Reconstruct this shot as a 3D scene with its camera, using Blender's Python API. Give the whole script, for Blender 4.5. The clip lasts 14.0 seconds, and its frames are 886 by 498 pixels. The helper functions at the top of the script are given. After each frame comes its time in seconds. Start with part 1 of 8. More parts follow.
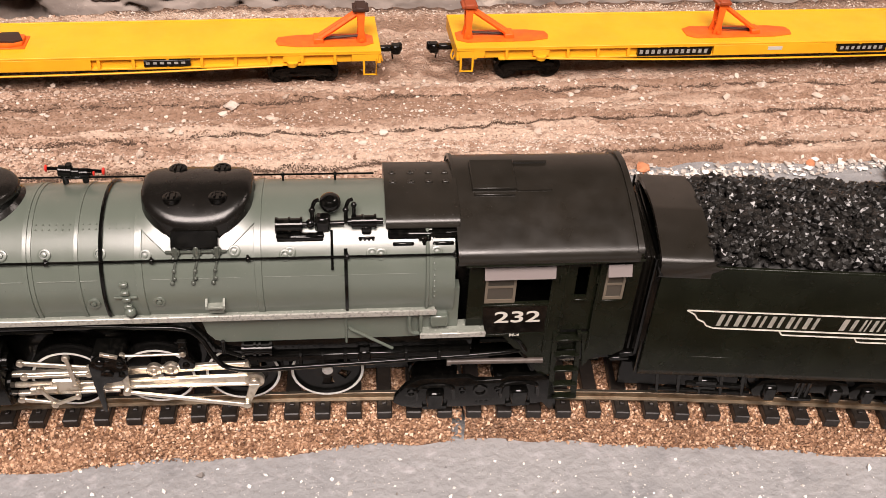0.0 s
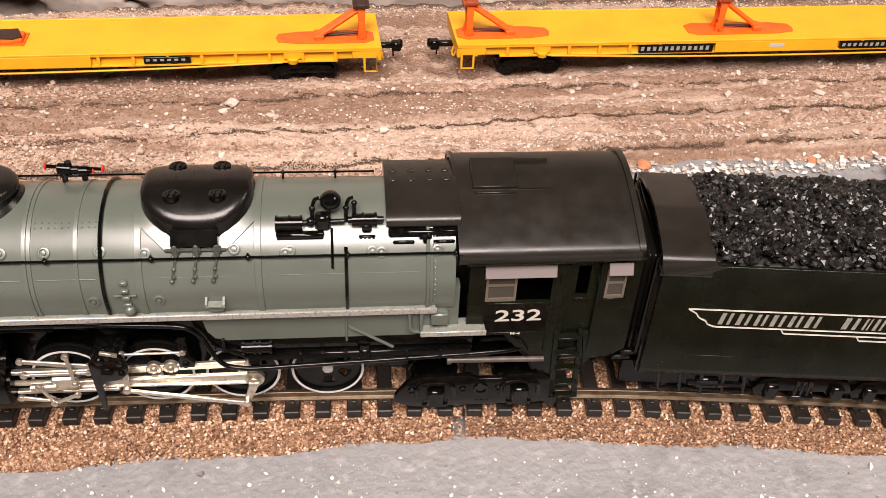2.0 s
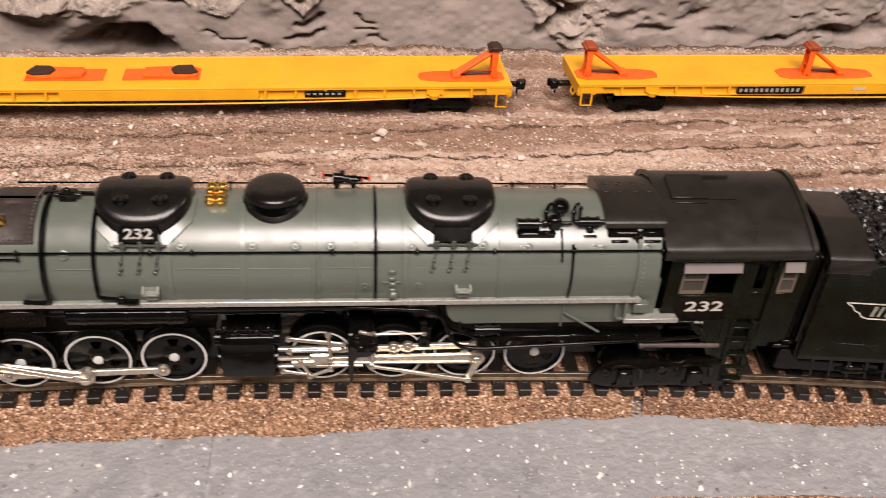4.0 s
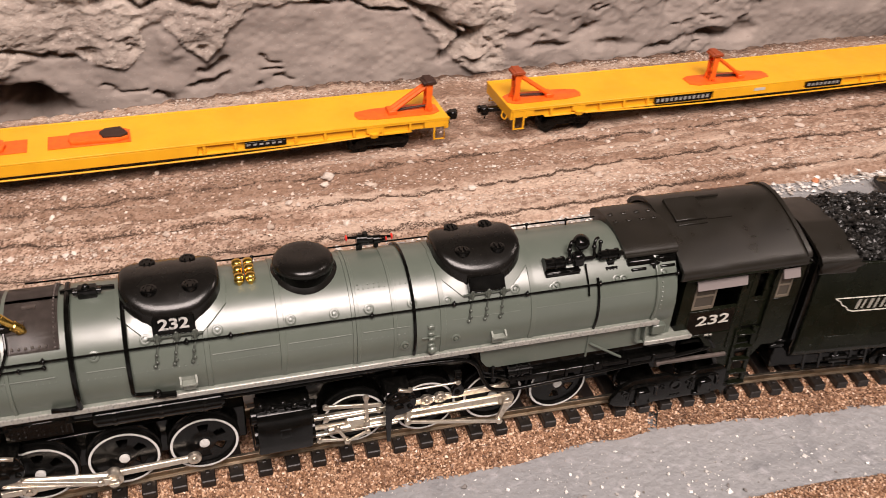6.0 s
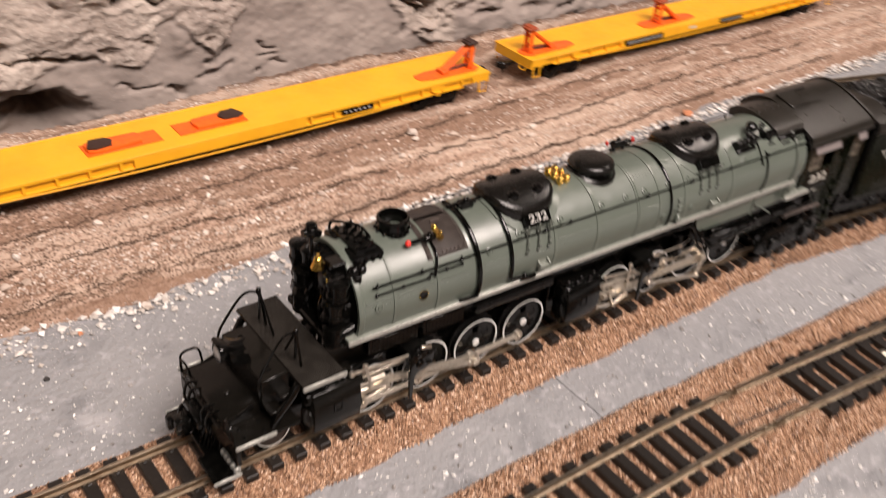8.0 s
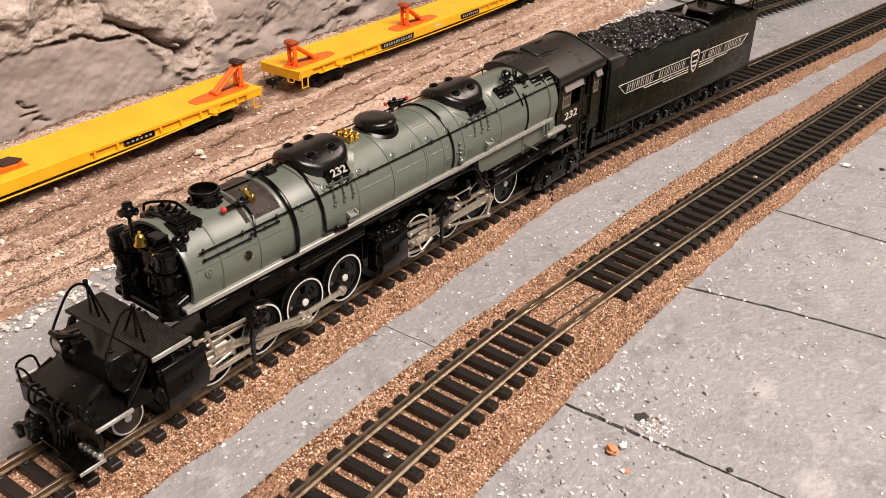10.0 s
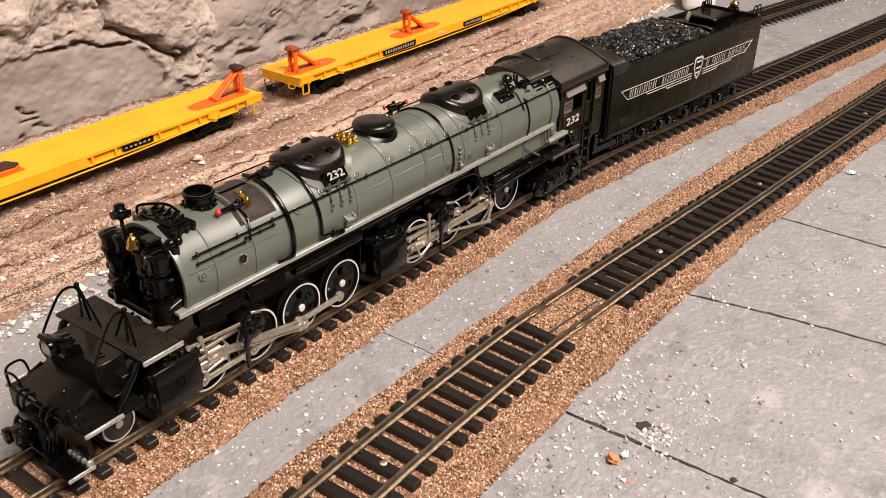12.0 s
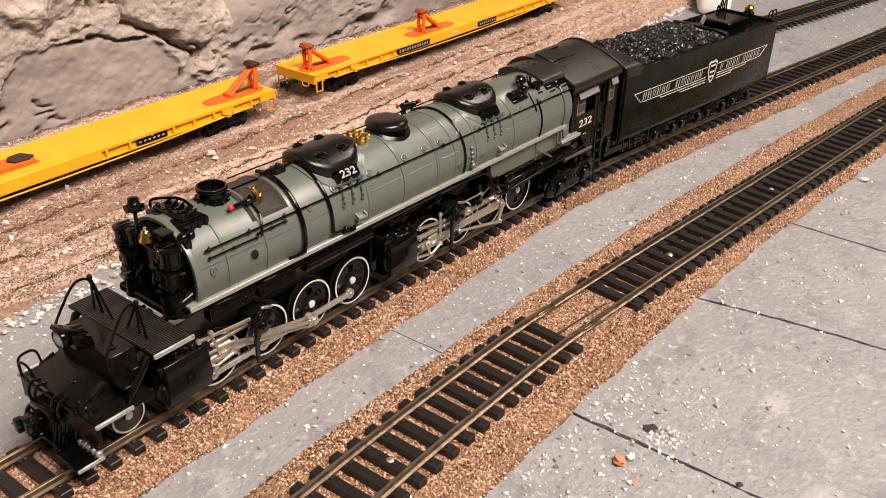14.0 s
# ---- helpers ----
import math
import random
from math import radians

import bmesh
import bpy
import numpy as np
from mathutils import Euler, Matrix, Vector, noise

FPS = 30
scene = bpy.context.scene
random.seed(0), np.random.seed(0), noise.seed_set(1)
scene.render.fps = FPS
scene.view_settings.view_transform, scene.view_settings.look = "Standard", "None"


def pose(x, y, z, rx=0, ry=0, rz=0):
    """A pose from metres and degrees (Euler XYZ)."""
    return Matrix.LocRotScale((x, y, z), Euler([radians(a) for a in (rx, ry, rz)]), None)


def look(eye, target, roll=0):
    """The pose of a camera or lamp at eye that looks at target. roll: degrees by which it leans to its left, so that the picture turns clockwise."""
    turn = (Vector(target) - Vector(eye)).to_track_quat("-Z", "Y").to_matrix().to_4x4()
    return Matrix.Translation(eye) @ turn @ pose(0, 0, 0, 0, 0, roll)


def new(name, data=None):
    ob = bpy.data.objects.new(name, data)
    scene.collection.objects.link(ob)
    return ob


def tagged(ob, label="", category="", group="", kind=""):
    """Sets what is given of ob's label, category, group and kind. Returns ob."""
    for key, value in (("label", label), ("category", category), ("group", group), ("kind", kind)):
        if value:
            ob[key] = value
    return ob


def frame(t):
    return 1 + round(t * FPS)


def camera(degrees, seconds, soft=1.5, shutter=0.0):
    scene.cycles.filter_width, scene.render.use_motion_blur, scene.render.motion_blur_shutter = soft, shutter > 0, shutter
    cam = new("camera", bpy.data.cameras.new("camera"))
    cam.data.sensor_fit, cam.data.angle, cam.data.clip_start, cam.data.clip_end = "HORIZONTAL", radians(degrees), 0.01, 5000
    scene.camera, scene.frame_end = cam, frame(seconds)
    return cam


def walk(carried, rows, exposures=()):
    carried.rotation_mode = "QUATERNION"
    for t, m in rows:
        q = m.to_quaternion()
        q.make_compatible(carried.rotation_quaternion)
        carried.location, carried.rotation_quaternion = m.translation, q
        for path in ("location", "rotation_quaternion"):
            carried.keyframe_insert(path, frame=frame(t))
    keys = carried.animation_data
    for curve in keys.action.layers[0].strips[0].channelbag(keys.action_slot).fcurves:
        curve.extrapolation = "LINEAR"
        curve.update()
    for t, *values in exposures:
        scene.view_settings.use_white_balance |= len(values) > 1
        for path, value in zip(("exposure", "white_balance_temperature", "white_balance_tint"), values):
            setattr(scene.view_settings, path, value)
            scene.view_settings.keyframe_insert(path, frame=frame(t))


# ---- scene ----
cam = camera(52.10, 14.0, 0.8, 0.6)
PATH = [
    (0, (-0.03879, -0.17376, 0.18825), (0.09002, 0.59828, -0.43413), 3.20),
    (0.5, (-0.03861, -0.17304, 0.18823), (0.08963, 0.59824, -0.43521), 3.20),
    (1, (-0.03840, -0.17194, 0.18813), (0.08907, 0.59830, -0.43675), 3.15),
    (1.5, (-0.03861, -0.17244, 0.18806), (0.08932, 0.59753, -0.43707), 3.22),
    (2, (-0.03864, -0.17291, 0.18811), (0.08915, 0.59679, -0.43738), 3.20),
    (2.5, (-0.03892, -0.17287, 0.18878), (0.08880, 0.59585, -0.43792), 3.22),
    (3, (-0.04871, -0.18673, 0.20028), (0.07913, 0.58470, -0.42306), 3.12),
    (3.5, (-0.07094, -0.20271, 0.20330), (0.05746, 0.58544, -0.39865), 3.02),
    (4, (-0.10047, -0.20543, 0.20168), (0.03111, 0.59293, -0.38595), 3.91),
    (4.2, (-0.10701, -0.20017, 0.20284), (0.02774, 0.59989, -0.38176), 4.13),
    (6.3, (-0.15697, -0.18978, 0.21190), (0.17851, 0.56575, -0.35079), 4.96),
    (6.5, (-0.16499, -0.19344, 0.21403), (0.19068, 0.55469, -0.34615), 5.77),
    (7, (-0.19167, -0.19748, 0.21272), (0.16221, 0.54500, -0.35606), 6.22),
    (7.5, (-0.26532, -0.18279, 0.22235), (0.13780, 0.54031, -0.33855), 4.15),
    (8, (-0.32321, -0.17615, 0.21237), (0.21398, 0.45649, -0.34548), 5.57),
    (8.5, (-0.35152, -0.17178, 0.20554), (0.26630, 0.38509, -0.34961), 4.91),
    (9, (-0.35154, -0.19581, 0.21089), (0.32584, 0.30685, -0.32623), 0.92),
    (9.2, (-0.35472, -0.19849, 0.20551), (0.34751, 0.29025, -0.31218), 1.45),
    (11.5, (-0.34922, -0.19985, 0.18978), (0.36740, 0.30458, -0.29188), 1.07),
    (12, (-0.34941, -0.19922, 0.18979), (0.36607, 0.30651, -0.29222), 1.08),
    (12.5, (-0.34905, -0.19931, 0.18914), (0.36460, 0.31001, -0.29179), 1.27),
    (13, (-0.35042, -0.19934, 0.18994), (0.35950, 0.31498, -0.29120), 1.43),
    (13.5, (-0.35085, -0.19916, 0.18966), (0.35795, 0.31731, -0.29083), 1.77),
    (14, (-0.35028, -0.19970, 0.19022), (0.35843, 0.31474, -0.29257), 1.81),
]
walk(cam, [(t, look(eye, target, roll)) for t, eye, target, roll in PATH],
     exposures=[(0.0, 0.04, 6320, 11), (2.6, 0.04, 6320, 11), (4.0, -0.21, 6320, 12), (8.0, -0.15, 6320, 11), (9.2, 0.01, 6440, 10), (14.0, 0.01, 6500, 10)])

# ---- light ----
def room_light():
    world = bpy.data.worlds.new("basement_air")
    scene.world = world
    world.use_nodes = True
    world.node_tree.nodes["Background"].inputs[0].default_value = (1.0, 0.87, 0.79, 1)
    world.node_tree.nodes["Background"].inputs[1].default_value = 0.009
    lamp = bpy.data.lights.new("ceiling_lamp", "AREA")
    lamp.shape, lamp.size, lamp.size_y = "RECTANGLE", 1.05, 0.62
    lamp.energy, lamp.color = 59.5, (1.0, 0.850, 0.764)
    new("ceiling_lamp", lamp).matrix_world = look((-0.16, -0.84, 1.30), (-0.03, -0.02, 0.0))
    # added fill lamp that lifts the far right side; no known fixture
    lamp = bpy.data.lights.new("far_fill_lamp", "AREA")
    lamp.shape, lamp.size, lamp.size_y = "RECTANGLE", 0.5, 0.3
    lamp.energy, lamp.color = 8.0, (1.0, 0.83, 0.72)
    new("far_fill_lamp", lamp).matrix_world = look((1.3, -0.2, 1.4), (0.2, 0.05, 0.0))


room_light()


# ---- materials ----
def material(name, base, rough=0.5, metal=0.0, spots=(), bump=0.0, bump_scale=900.0, island=0.0, ior=1.45, rough_var=0.0):
    """spots: (scale per metre, colour, from, to, detail) noise layers mixed over the base."""
    m = bpy.data.materials.new(name)
    m.use_nodes = True
    n, l = m.node_tree.nodes, m.node_tree.links
    b = n["Principled BSDF"]
    b.inputs["Roughness"].default_value, b.inputs["Metallic"].default_value = rough, metal
    b.inputs["IOR"].default_value = ior
    where = n.new("ShaderNodeTexCoord")
    rgb = n.new("ShaderNodeRGB")
    rgb.outputs[0].default_value = (*base, 1)
    out = rgb.outputs[0]
    for scale, colour, lo, hi, detail in spots:
        t = n.new("ShaderNodeTexNoise")
        t.inputs["Scale"].default_value, t.inputs["Detail"].default_value = scale, detail
        l.new(where.outputs["Object"], t.inputs["Vector"])
        r = n.new("ShaderNodeMapRange")
        r.inputs[1].default_value, r.inputs[2].default_value = lo, hi
        l.new(t.outputs[0], r.inputs[0])
        mix = n.new("ShaderNodeMix")
        mix.data_type = "RGBA"
        l.new(r.outputs[0], mix.inputs[0])
        l.new(out, mix.inputs[6])
        mix.inputs[7].default_value = (*colour, 1)
        out = mix.outputs[2]
    if island:
        g = n.new("ShaderNodeNewGeometry")
        ramp = n.new("ShaderNodeMapRange")
        ramp.inputs[3].default_value, ramp.inputs[4].default_value = 1 - island, 1 + island
        l.new(g.outputs["Random Per Island"], ramp.inputs[0])
        mul = n.new("ShaderNodeVectorMath")
        mul.operation = "SCALE"
        l.new(out, mul.inputs[0])
        l.new(ramp.outputs[0], mul.inputs["Scale"])
        out = mul.outputs[0]
    l.new(out, b.inputs["Base Color"])
    if rough_var:
        t = n.new("ShaderNodeTexNoise")
        t.inputs["Scale"].default_value, t.inputs["Detail"].default_value = 220.0, 4.0
        l.new(where.outputs["Object"], t.inputs["Vector"])
        r = n.new("ShaderNodeMapRange")
        r.inputs[1].default_value, r.inputs[2].default_value = 0.3, 0.7
        r.inputs[3].default_value, r.inputs[4].default_value = rough - rough_var, rough + rough_var
        l.new(t.outputs[0], r.inputs[0])
        l.new(r.outputs[0], b.inputs["Roughness"])
    if bump:
        t = n.new("ShaderNodeTexNoise")
        t.inputs["Scale"].default_value, t.inputs["Detail"].default_value = bump_scale, 5.0
        l.new(where.outputs["Object"], t.inputs["Vector"])
        k = n.new("ShaderNodeBump")
        k.inputs["Strength"].default_value, k.inputs["Distance"].default_value = 1.0, bump
        l.new(t.outputs[0], k.inputs["Height"])
        l.new(k.outputs[0], b.inputs["Normal"])
    return m


def island_colours(name, stops, rough=0.7):
    """Every loose grain takes its own colour from the ramp."""
    m = bpy.data.materials.new(name)
    m.use_nodes = True
    n, l = m.node_tree.nodes, m.node_tree.links
    b = n["Principled BSDF"]
    b.inputs["Roughness"].default_value = rough
    g, ramp = n.new("ShaderNodeNewGeometry"), n.new("ShaderNodeValToRGB")
    e = ramp.color_ramp.elements
    while len(e) < len(stops):
        e.new(0.5)
    for k, (at, colour) in enumerate(stops):
        e[k].position, e[k].color = at, (*colour, 1)
    l.new(g.outputs["Random Per Island"], ramp.inputs[0])
    l.new(ramp.outputs[0], b.inputs["Base Color"])
    return m


def granular(name, stops, scale, bump, rough=0.85, patches=()):
    """Packed crumbs: each cell of the pattern takes its colour from the ramp and stands proud; patches: (scale, share of it along x, colour, from, to) tint wider stains."""
    m = bpy.data.materials.new(name)
    m.use_nodes = True
    n, l = m.node_tree.nodes, m.node_tree.links
    b = n["Principled BSDF"]
    b.inputs["Roughness"].default_value = rough
    where = n.new("ShaderNodeTexCoord")
    warp = n.new("ShaderNodeTexNoise")
    warp.inputs["Scale"].default_value, warp.inputs["Detail"].default_value = scale * 0.8, 2.0
    l.new(where.outputs["Object"], warp.inputs["Vector"])
    shift = n.new("ShaderNodeVectorMath")
    shift.operation = "MULTIPLY_ADD"
    shift.inputs[1].default_value = (0.9 / scale,) * 3
    l.new(warp.outputs["Color"], shift.inputs[0])
    l.new(where.outputs["Object"], shift.inputs[2])
    height = None
    cells = []
    for k in (1.0, 2.3):
        v = n.new("ShaderNodeTexVoronoi")
        v.inputs["Scale"].default_value = scale * k
        l.new(shift.outputs[0], v.inputs["Vector"])
        cells.append(v)
        mul = n.new("ShaderNodeMath")
        mul.operation = "MULTIPLY"
        mul.inputs[1].default_value = -1.0 / k
        l.new(v.outputs["Distance"], mul.inputs[0])
        if height is None:
            height = mul.outputs[0]
        else:
            add = n.new("ShaderNodeMath")
            l.new(height, add.inputs[0])
            l.new(mul.outputs[0], add.inputs[1])
            height = add.outputs[0]
    pick = n.new("ShaderNodeSeparateColor")
    l.new(cells[0].outputs["Color"], pick.inputs[0])
    pick2 = n.new("ShaderNodeSeparateColor")
    l.new(cells[1].outputs["Color"], pick2.inputs[0])
    both = n.new("ShaderNodeMix")
    both.inputs[0].default_value = 0.4
    l.new(pick.outputs[0], both.inputs[2])
    l.new(pick2.outputs[0], both.inputs[3])
    ramp = n.new("ShaderNodeValToRGB")
    e = ramp.color_ramp.elements
    while len(e) < len(stops):
        e.new(0.5)
    for k, (at, colour) in enumerate(stops):
        e[k].position, e[k].color = at, (*colour, 1)
    l.new(both.outputs[0], ramp.inputs[0])
    out = ramp.outputs[0]
    for size, along, colour, lo, hi in patches:
        t = n.new("ShaderNodeTexNoise")
        t.inputs["Scale"].default_value, t.inputs["Detail"].default_value = size, 6.0
        stretch = n.new("ShaderNodeVectorMath")
        stretch.operation = "MULTIPLY"
        stretch.inputs[1].default_value = (along, 1, 1)
        l.new(where.outputs["Object"], stretch.inputs[0])
        l.new(stretch.outputs[0], t.inputs["Vector"])
        r = n.new("ShaderNodeMapRange")
        r.inputs[1].default_value, r.inputs[2].default_value, r.inputs[4].default_value = lo, hi, 0.75
        l.new(t.outputs[0], r.inputs[0])
        mix = n.new("ShaderNodeMix")
        mix.data_type = "RGBA"
        l.new(r.outputs[0], mix.inputs[0])
        l.new(out, mix.inputs[6])
        mix.inputs[7].default_value = (*colour, 1)
        out = mix.outputs[2]
    l.new(out, b.inputs["Base Color"])
    k = n.new("ShaderNodeBump")
    k.inputs["Strength"].default_value, k.inputs["Distance"].default_value = 1.0, bump
    l.new(height, k.inputs["Height"])
    l.new(k.outputs[0], b.inputs["Normal"])
    return m


GREEN = material("grey_green_paint", (0.088, 0.104, 0.085), 0.33, spots=((60, (0.096, 0.113, 0.092), 0.4, 0.7, 4), (2600, (0.17, 0.18, 0.15), 0.68, 0.8, 2)), bump=0.000004, bump_scale=1300, rough_var=0.05, ior=1.82)
# paler than GREEN: lamp light on the flat tread tops is put into the colour
LIT_TREAD = material("lit_grey_green_tread", (0.20, 0.215, 0.185), 0.42, spots=((300, (0.16, 0.172, 0.148), 0.42, 0.62, 5), (1700, (0.34, 0.345, 0.31), 0.60, 0.72, 2)), bump=0.00006, bump_scale=1300)
SANDER = material("dark_grey_green_paint", (0.055, 0.062, 0.052), 0.25, spots=((900, (0.09, 0.10, 0.085), 0.45, 0.7, 4),))
BLACK = material("black_plastic", (0.0016, 0.0016, 0.0014), 0.15, spots=((500, (0.0045, 0.0043, 0.0037), 0.45, 0.75, 5), (4200, (0.04, 0.036, 0.03), 0.75, 0.8, 1)), bump=0.000003, bump_scale=2000, rough_var=0.04, ior=1.35)
ROOF = material("brown_black_roof_paint", (0.0100, 0.0085, 0.0062), 0.33, spots=((90, (0.0150, 0.0126, 0.0096), 0.4, 0.7, 4), (3800, (0.12, 0.105, 0.09), 0.76, 0.8, 1)), bump=0.0000025, bump_scale=2000, rough_var=0.06, ior=1.50)
DOME = material("satin_black_dome_paint", (0.0048, 0.0043, 0.0036), 0.25, spots=((90, (0.0068, 0.006, 0.005), 0.4, 0.7, 4), (3800, (0.12, 0.105, 0.09), 0.76, 0.8, 1)), bump=0.000003, bump_scale=1800, rough_var=0.05, ior=1.42)
DECK = material("matt_black_deck", (0.0042, 0.0038, 0.0030), 0.21, spots=((120, (0.0060, 0.0053, 0.0042), 0.4, 0.7, 4), (3800, (0.10, 0.09, 0.08), 0.76, 0.8, 1)), bump=0.000004, bump_scale=2000, rough_var=0.06, ior=1.32)
CABGREEN = material("dark_green_paint", (0.0040, 0.0049, 0.0024), 0.26, spots=((140, (0.0072, 0.0085, 0.0048), 0.4, 0.7, 4), (4200, (0.07, 0.07, 0.06), 0.76, 0.8, 1)), rough_var=0.05, ior=1.30)
GLOSS = material("gloss_black", (0.0022, 0.0022, 0.0020), 0.10, spots=((900, (0.008, 0.0075, 0.0065), 0.5, 0.7, 3),), ior=1.40)
WHEEL = material("black_wheel_paint", (0.0035, 0.0035, 0.0032), 0.26, spots=((800, (0.007, 0.0065, 0.006), 0.5, 0.75, 4),), ior=1.32)
STEEL = material("nickel_rods", (0.66, 0.60, 0.505), 0.33, 0.9, spots=((700, (0.45, 0.385, 0.30), 0.5, 0.75, 4),), bump=0.000008, bump_scale=1400)
RIM = material("white_tyre_edge", (0.58, 0.575, 0.55), 0.4, spots=((900, (0.40, 0.39, 0.37), 0.5, 0.75, 3),))
EDGE = material("worn_silver_edge", (0.40, 0.395, 0.36), 0.38, 0.35, spots=((1400, (0.22, 0.22, 0.20), 0.48, 0.66, 4),))
BRASS = material("polished_brass", (0.80, 0.52, 0.12), 0.22, 1.0)
RAIL = material("tarnished_rail", (0.33, 0.265, 0.19), 0.40, 1.0, spots=((300, (0.20, 0.145, 0.095), 0.46, 0.70, 5),))
RAILTOP = material("worn_rail_head", (0.62, 0.55, 0.455), 0.34, 1.0, spots=((400, (0.38, 0.315, 0.235), 0.48, 0.74, 5),))
# worn studs; the tread's sheen is also painted in as lighter colour
STUD = material("worn_sheen_tread", (0.022, 0.019, 0.016), 0.38, spots=((260, (0.045, 0.040, 0.034), 0.45, 0.7, 4),))
TIE = material("black_tie_plastic", (0.011, 0.0088, 0.0075), 0.42, spots=((700, (0.026, 0.021, 0.0175), 0.5, 0.8, 5),), bump=0.00002, bump_scale=900)
WORN_LETTER = material("worn_grey_lettering", (0.31, 0.30, 0.28), 0.6, spots=((900, (0.10, 0.10, 0.095), 0.5, 0.7, 4),))
LETTER = material("cream_lettering", (0.50, 0.475, 0.42), 0.5)
DISC = material("brown_wheel_disc", (0.045, 0.033, 0.026), 0.45)
AWNING = material("pale_pink_grey_awning", (0.175, 0.150, 0.145), 0.6)
RED = material("red_paint", (0.62, 0.03, 0.02), 0.4)
TAN = material("cab_interior_tan", (0.12, 0.098, 0.072), 0.6)
GLASS = material("window_film", (0.055, 0.05, 0.042), 0.12)
SMOKE = material("brown_graphite_plate", (0.062, 0.050, 0.044), 0.36, spots=((400, (0.088, 0.072, 0.064), 0.4, 0.7, 5),), bump=0.000005, bump_scale=1800)
LENS = material("frosted_lamp_lens", (0.42, 0.40, 0.37), 0.25)
YELLOW = material("flatcar_yellow", (0.80, 0.40, 0.012), 0.45, spots=((60, (0.74, 0.35, 0.010), 0.4, 0.7, 4), (1500, (0.60, 0.27, 0.01), 0.66, 0.8, 3)), rough_var=0.06)
ORANGE = material("bright_orange_paint", (0.80, 0.13, 0.008), 0.5, spots=((400, (0.70, 0.10, 0.008), 0.4, 0.7, 4),))
BRICKPAD = material("red_brown_pad", (0.30, 0.055, 0.015), 0.6)
RUBBER = material("dark_pad", (0.035, 0.015, 0.010), 0.6)
COAL = material("coal", (0.0085, 0.0078, 0.007), 0.33, island=0.8, ior=1.5, rough_var=0.1)
GREYPAINT = material("grey_floor_paint", (0.232, 0.234, 0.240), 0.42, spots=((14, (0.275, 0.274, 0.276), 0.35, 0.7, 5), (38, (0.38, 0.372, 0.378), 0.62, 0.74, 6), (60, (0.185, 0.187, 0.193), 0.54, 0.72, 5), (230, (0.33, 0.325, 0.335), 0.56, 0.70, 6), (1500, (0.62, 0.61, 0.60), 0.70, 0.75, 3), (500, (0.12, 0.115, 0.12), 0.70, 0.75, 3)), bump=0.0008, bump_scale=420, rough_var=0.18)
BROWNSOIL = island_colours("brown_soil", ((0.0, (0.075, 0.043, 0.027)), (0.5, (0.17, 0.104, 0.068)), (1.0, (0.32, 0.215, 0.15))), 0.85)
# dark grain colours that stand for the shade inside the ruts
RUTSHADE = island_colours("rut_shade_colours", ((0.0, (0.038, 0.022, 0.014)), (0.6, (0.080, 0.047, 0.030)), (1.0, (0.155, 0.095, 0.063))), 0.9)
SEAM = material("dark_seam", (0.03, 0.027, 0.025), 0.8)
CORK = granular("cork_base", ((0.0, (0.09, 0.042, 0.022)), (0.3, (0.22, 0.115, 0.064)), (0.6, (0.35, 0.20, 0.118)), (1.0, (0.54, 0.36, 0.235))), 1150, 0.0009, 0.6, ((25, 1, (0.15, 0.078, 0.043), 0.55, 0.75),))
GRAIN = island_colours("cork_granules", ((0.0, (0.08, 0.038, 0.020)), (0.25, (0.225, 0.119, 0.065)), (0.55, (0.385, 0.226, 0.134)), (0.85, (0.55, 0.36, 0.233)), (1.0, (0.80, 0.61, 0.47))), 0.42)
SOIL = granular("packed_gravel", ((0.0, (0.165, 0.096, 0.063)), (0.25, (0.281, 0.176, 0.121)), (0.55, (0.388, 0.261, 0.190)), (0.8, (0.485, 0.347, 0.264)), (1.0, (0.640, 0.509, 0.414))), 620, 0.0009, 0.9, ((70, 0.05, (0.228, 0.137, 0.090), 0.45, 0.57), (95, 0.07, (0.543, 0.412, 0.321), 0.50, 0.61), (30, 0.5, (0.242, 0.148, 0.099), 0.56, 0.70), (260, 0.4, (0.165, 0.093, 0.060), 0.58, 0.68)))
PEBBLE = island_colours("mixed_gravel", ((0.0, (0.145, 0.084, 0.055)), (0.25, (0.310, 0.195, 0.138)), (0.55, (0.446, 0.307, 0.230)), (0.85, (0.563, 0.419, 0.328)), (1.0, (0.757, 0.642, 0.552))), 0.85)
CHIP = island_colours("white_stone_chips", ((0.0, (0.16, 0.145, 0.135)), (0.2, (0.32, 0.30, 0.285)), (0.45, (0.56, 0.54, 0.51)), (1.0, (0.82, 0.80, 0.77))), 0.7)
PEBBLE_PALE = island_colours("pale_gravel", ((0.0, (0.396, 0.307, 0.242)), (0.6, (0.544, 0.451, 0.381)), (1.0, (0.693, 0.624, 0.558))), 0.85)
RUBBLE = island_colours("mixed_rubble", ((0.0, (0.30, 0.25, 0.215)), (0.35, (0.52, 0.475, 0.43)), (0.7, (0.68, 0.65, 0.61)), (1.0, (0.82, 0.80, 0.77))), 0.75)
STONE = material("pale_stone", (0.56, 0.49, 0.43), 0.85, spots=((500, (0.38, 0.31, 0.26), 0.45, 0.65, 5),), bump=0.0004, bump_scale=700)
BRICKRED = material("orange_brick_chip", (0.50, 0.205, 0.10), 0.8, bump=0.0003, bump_scale=900)
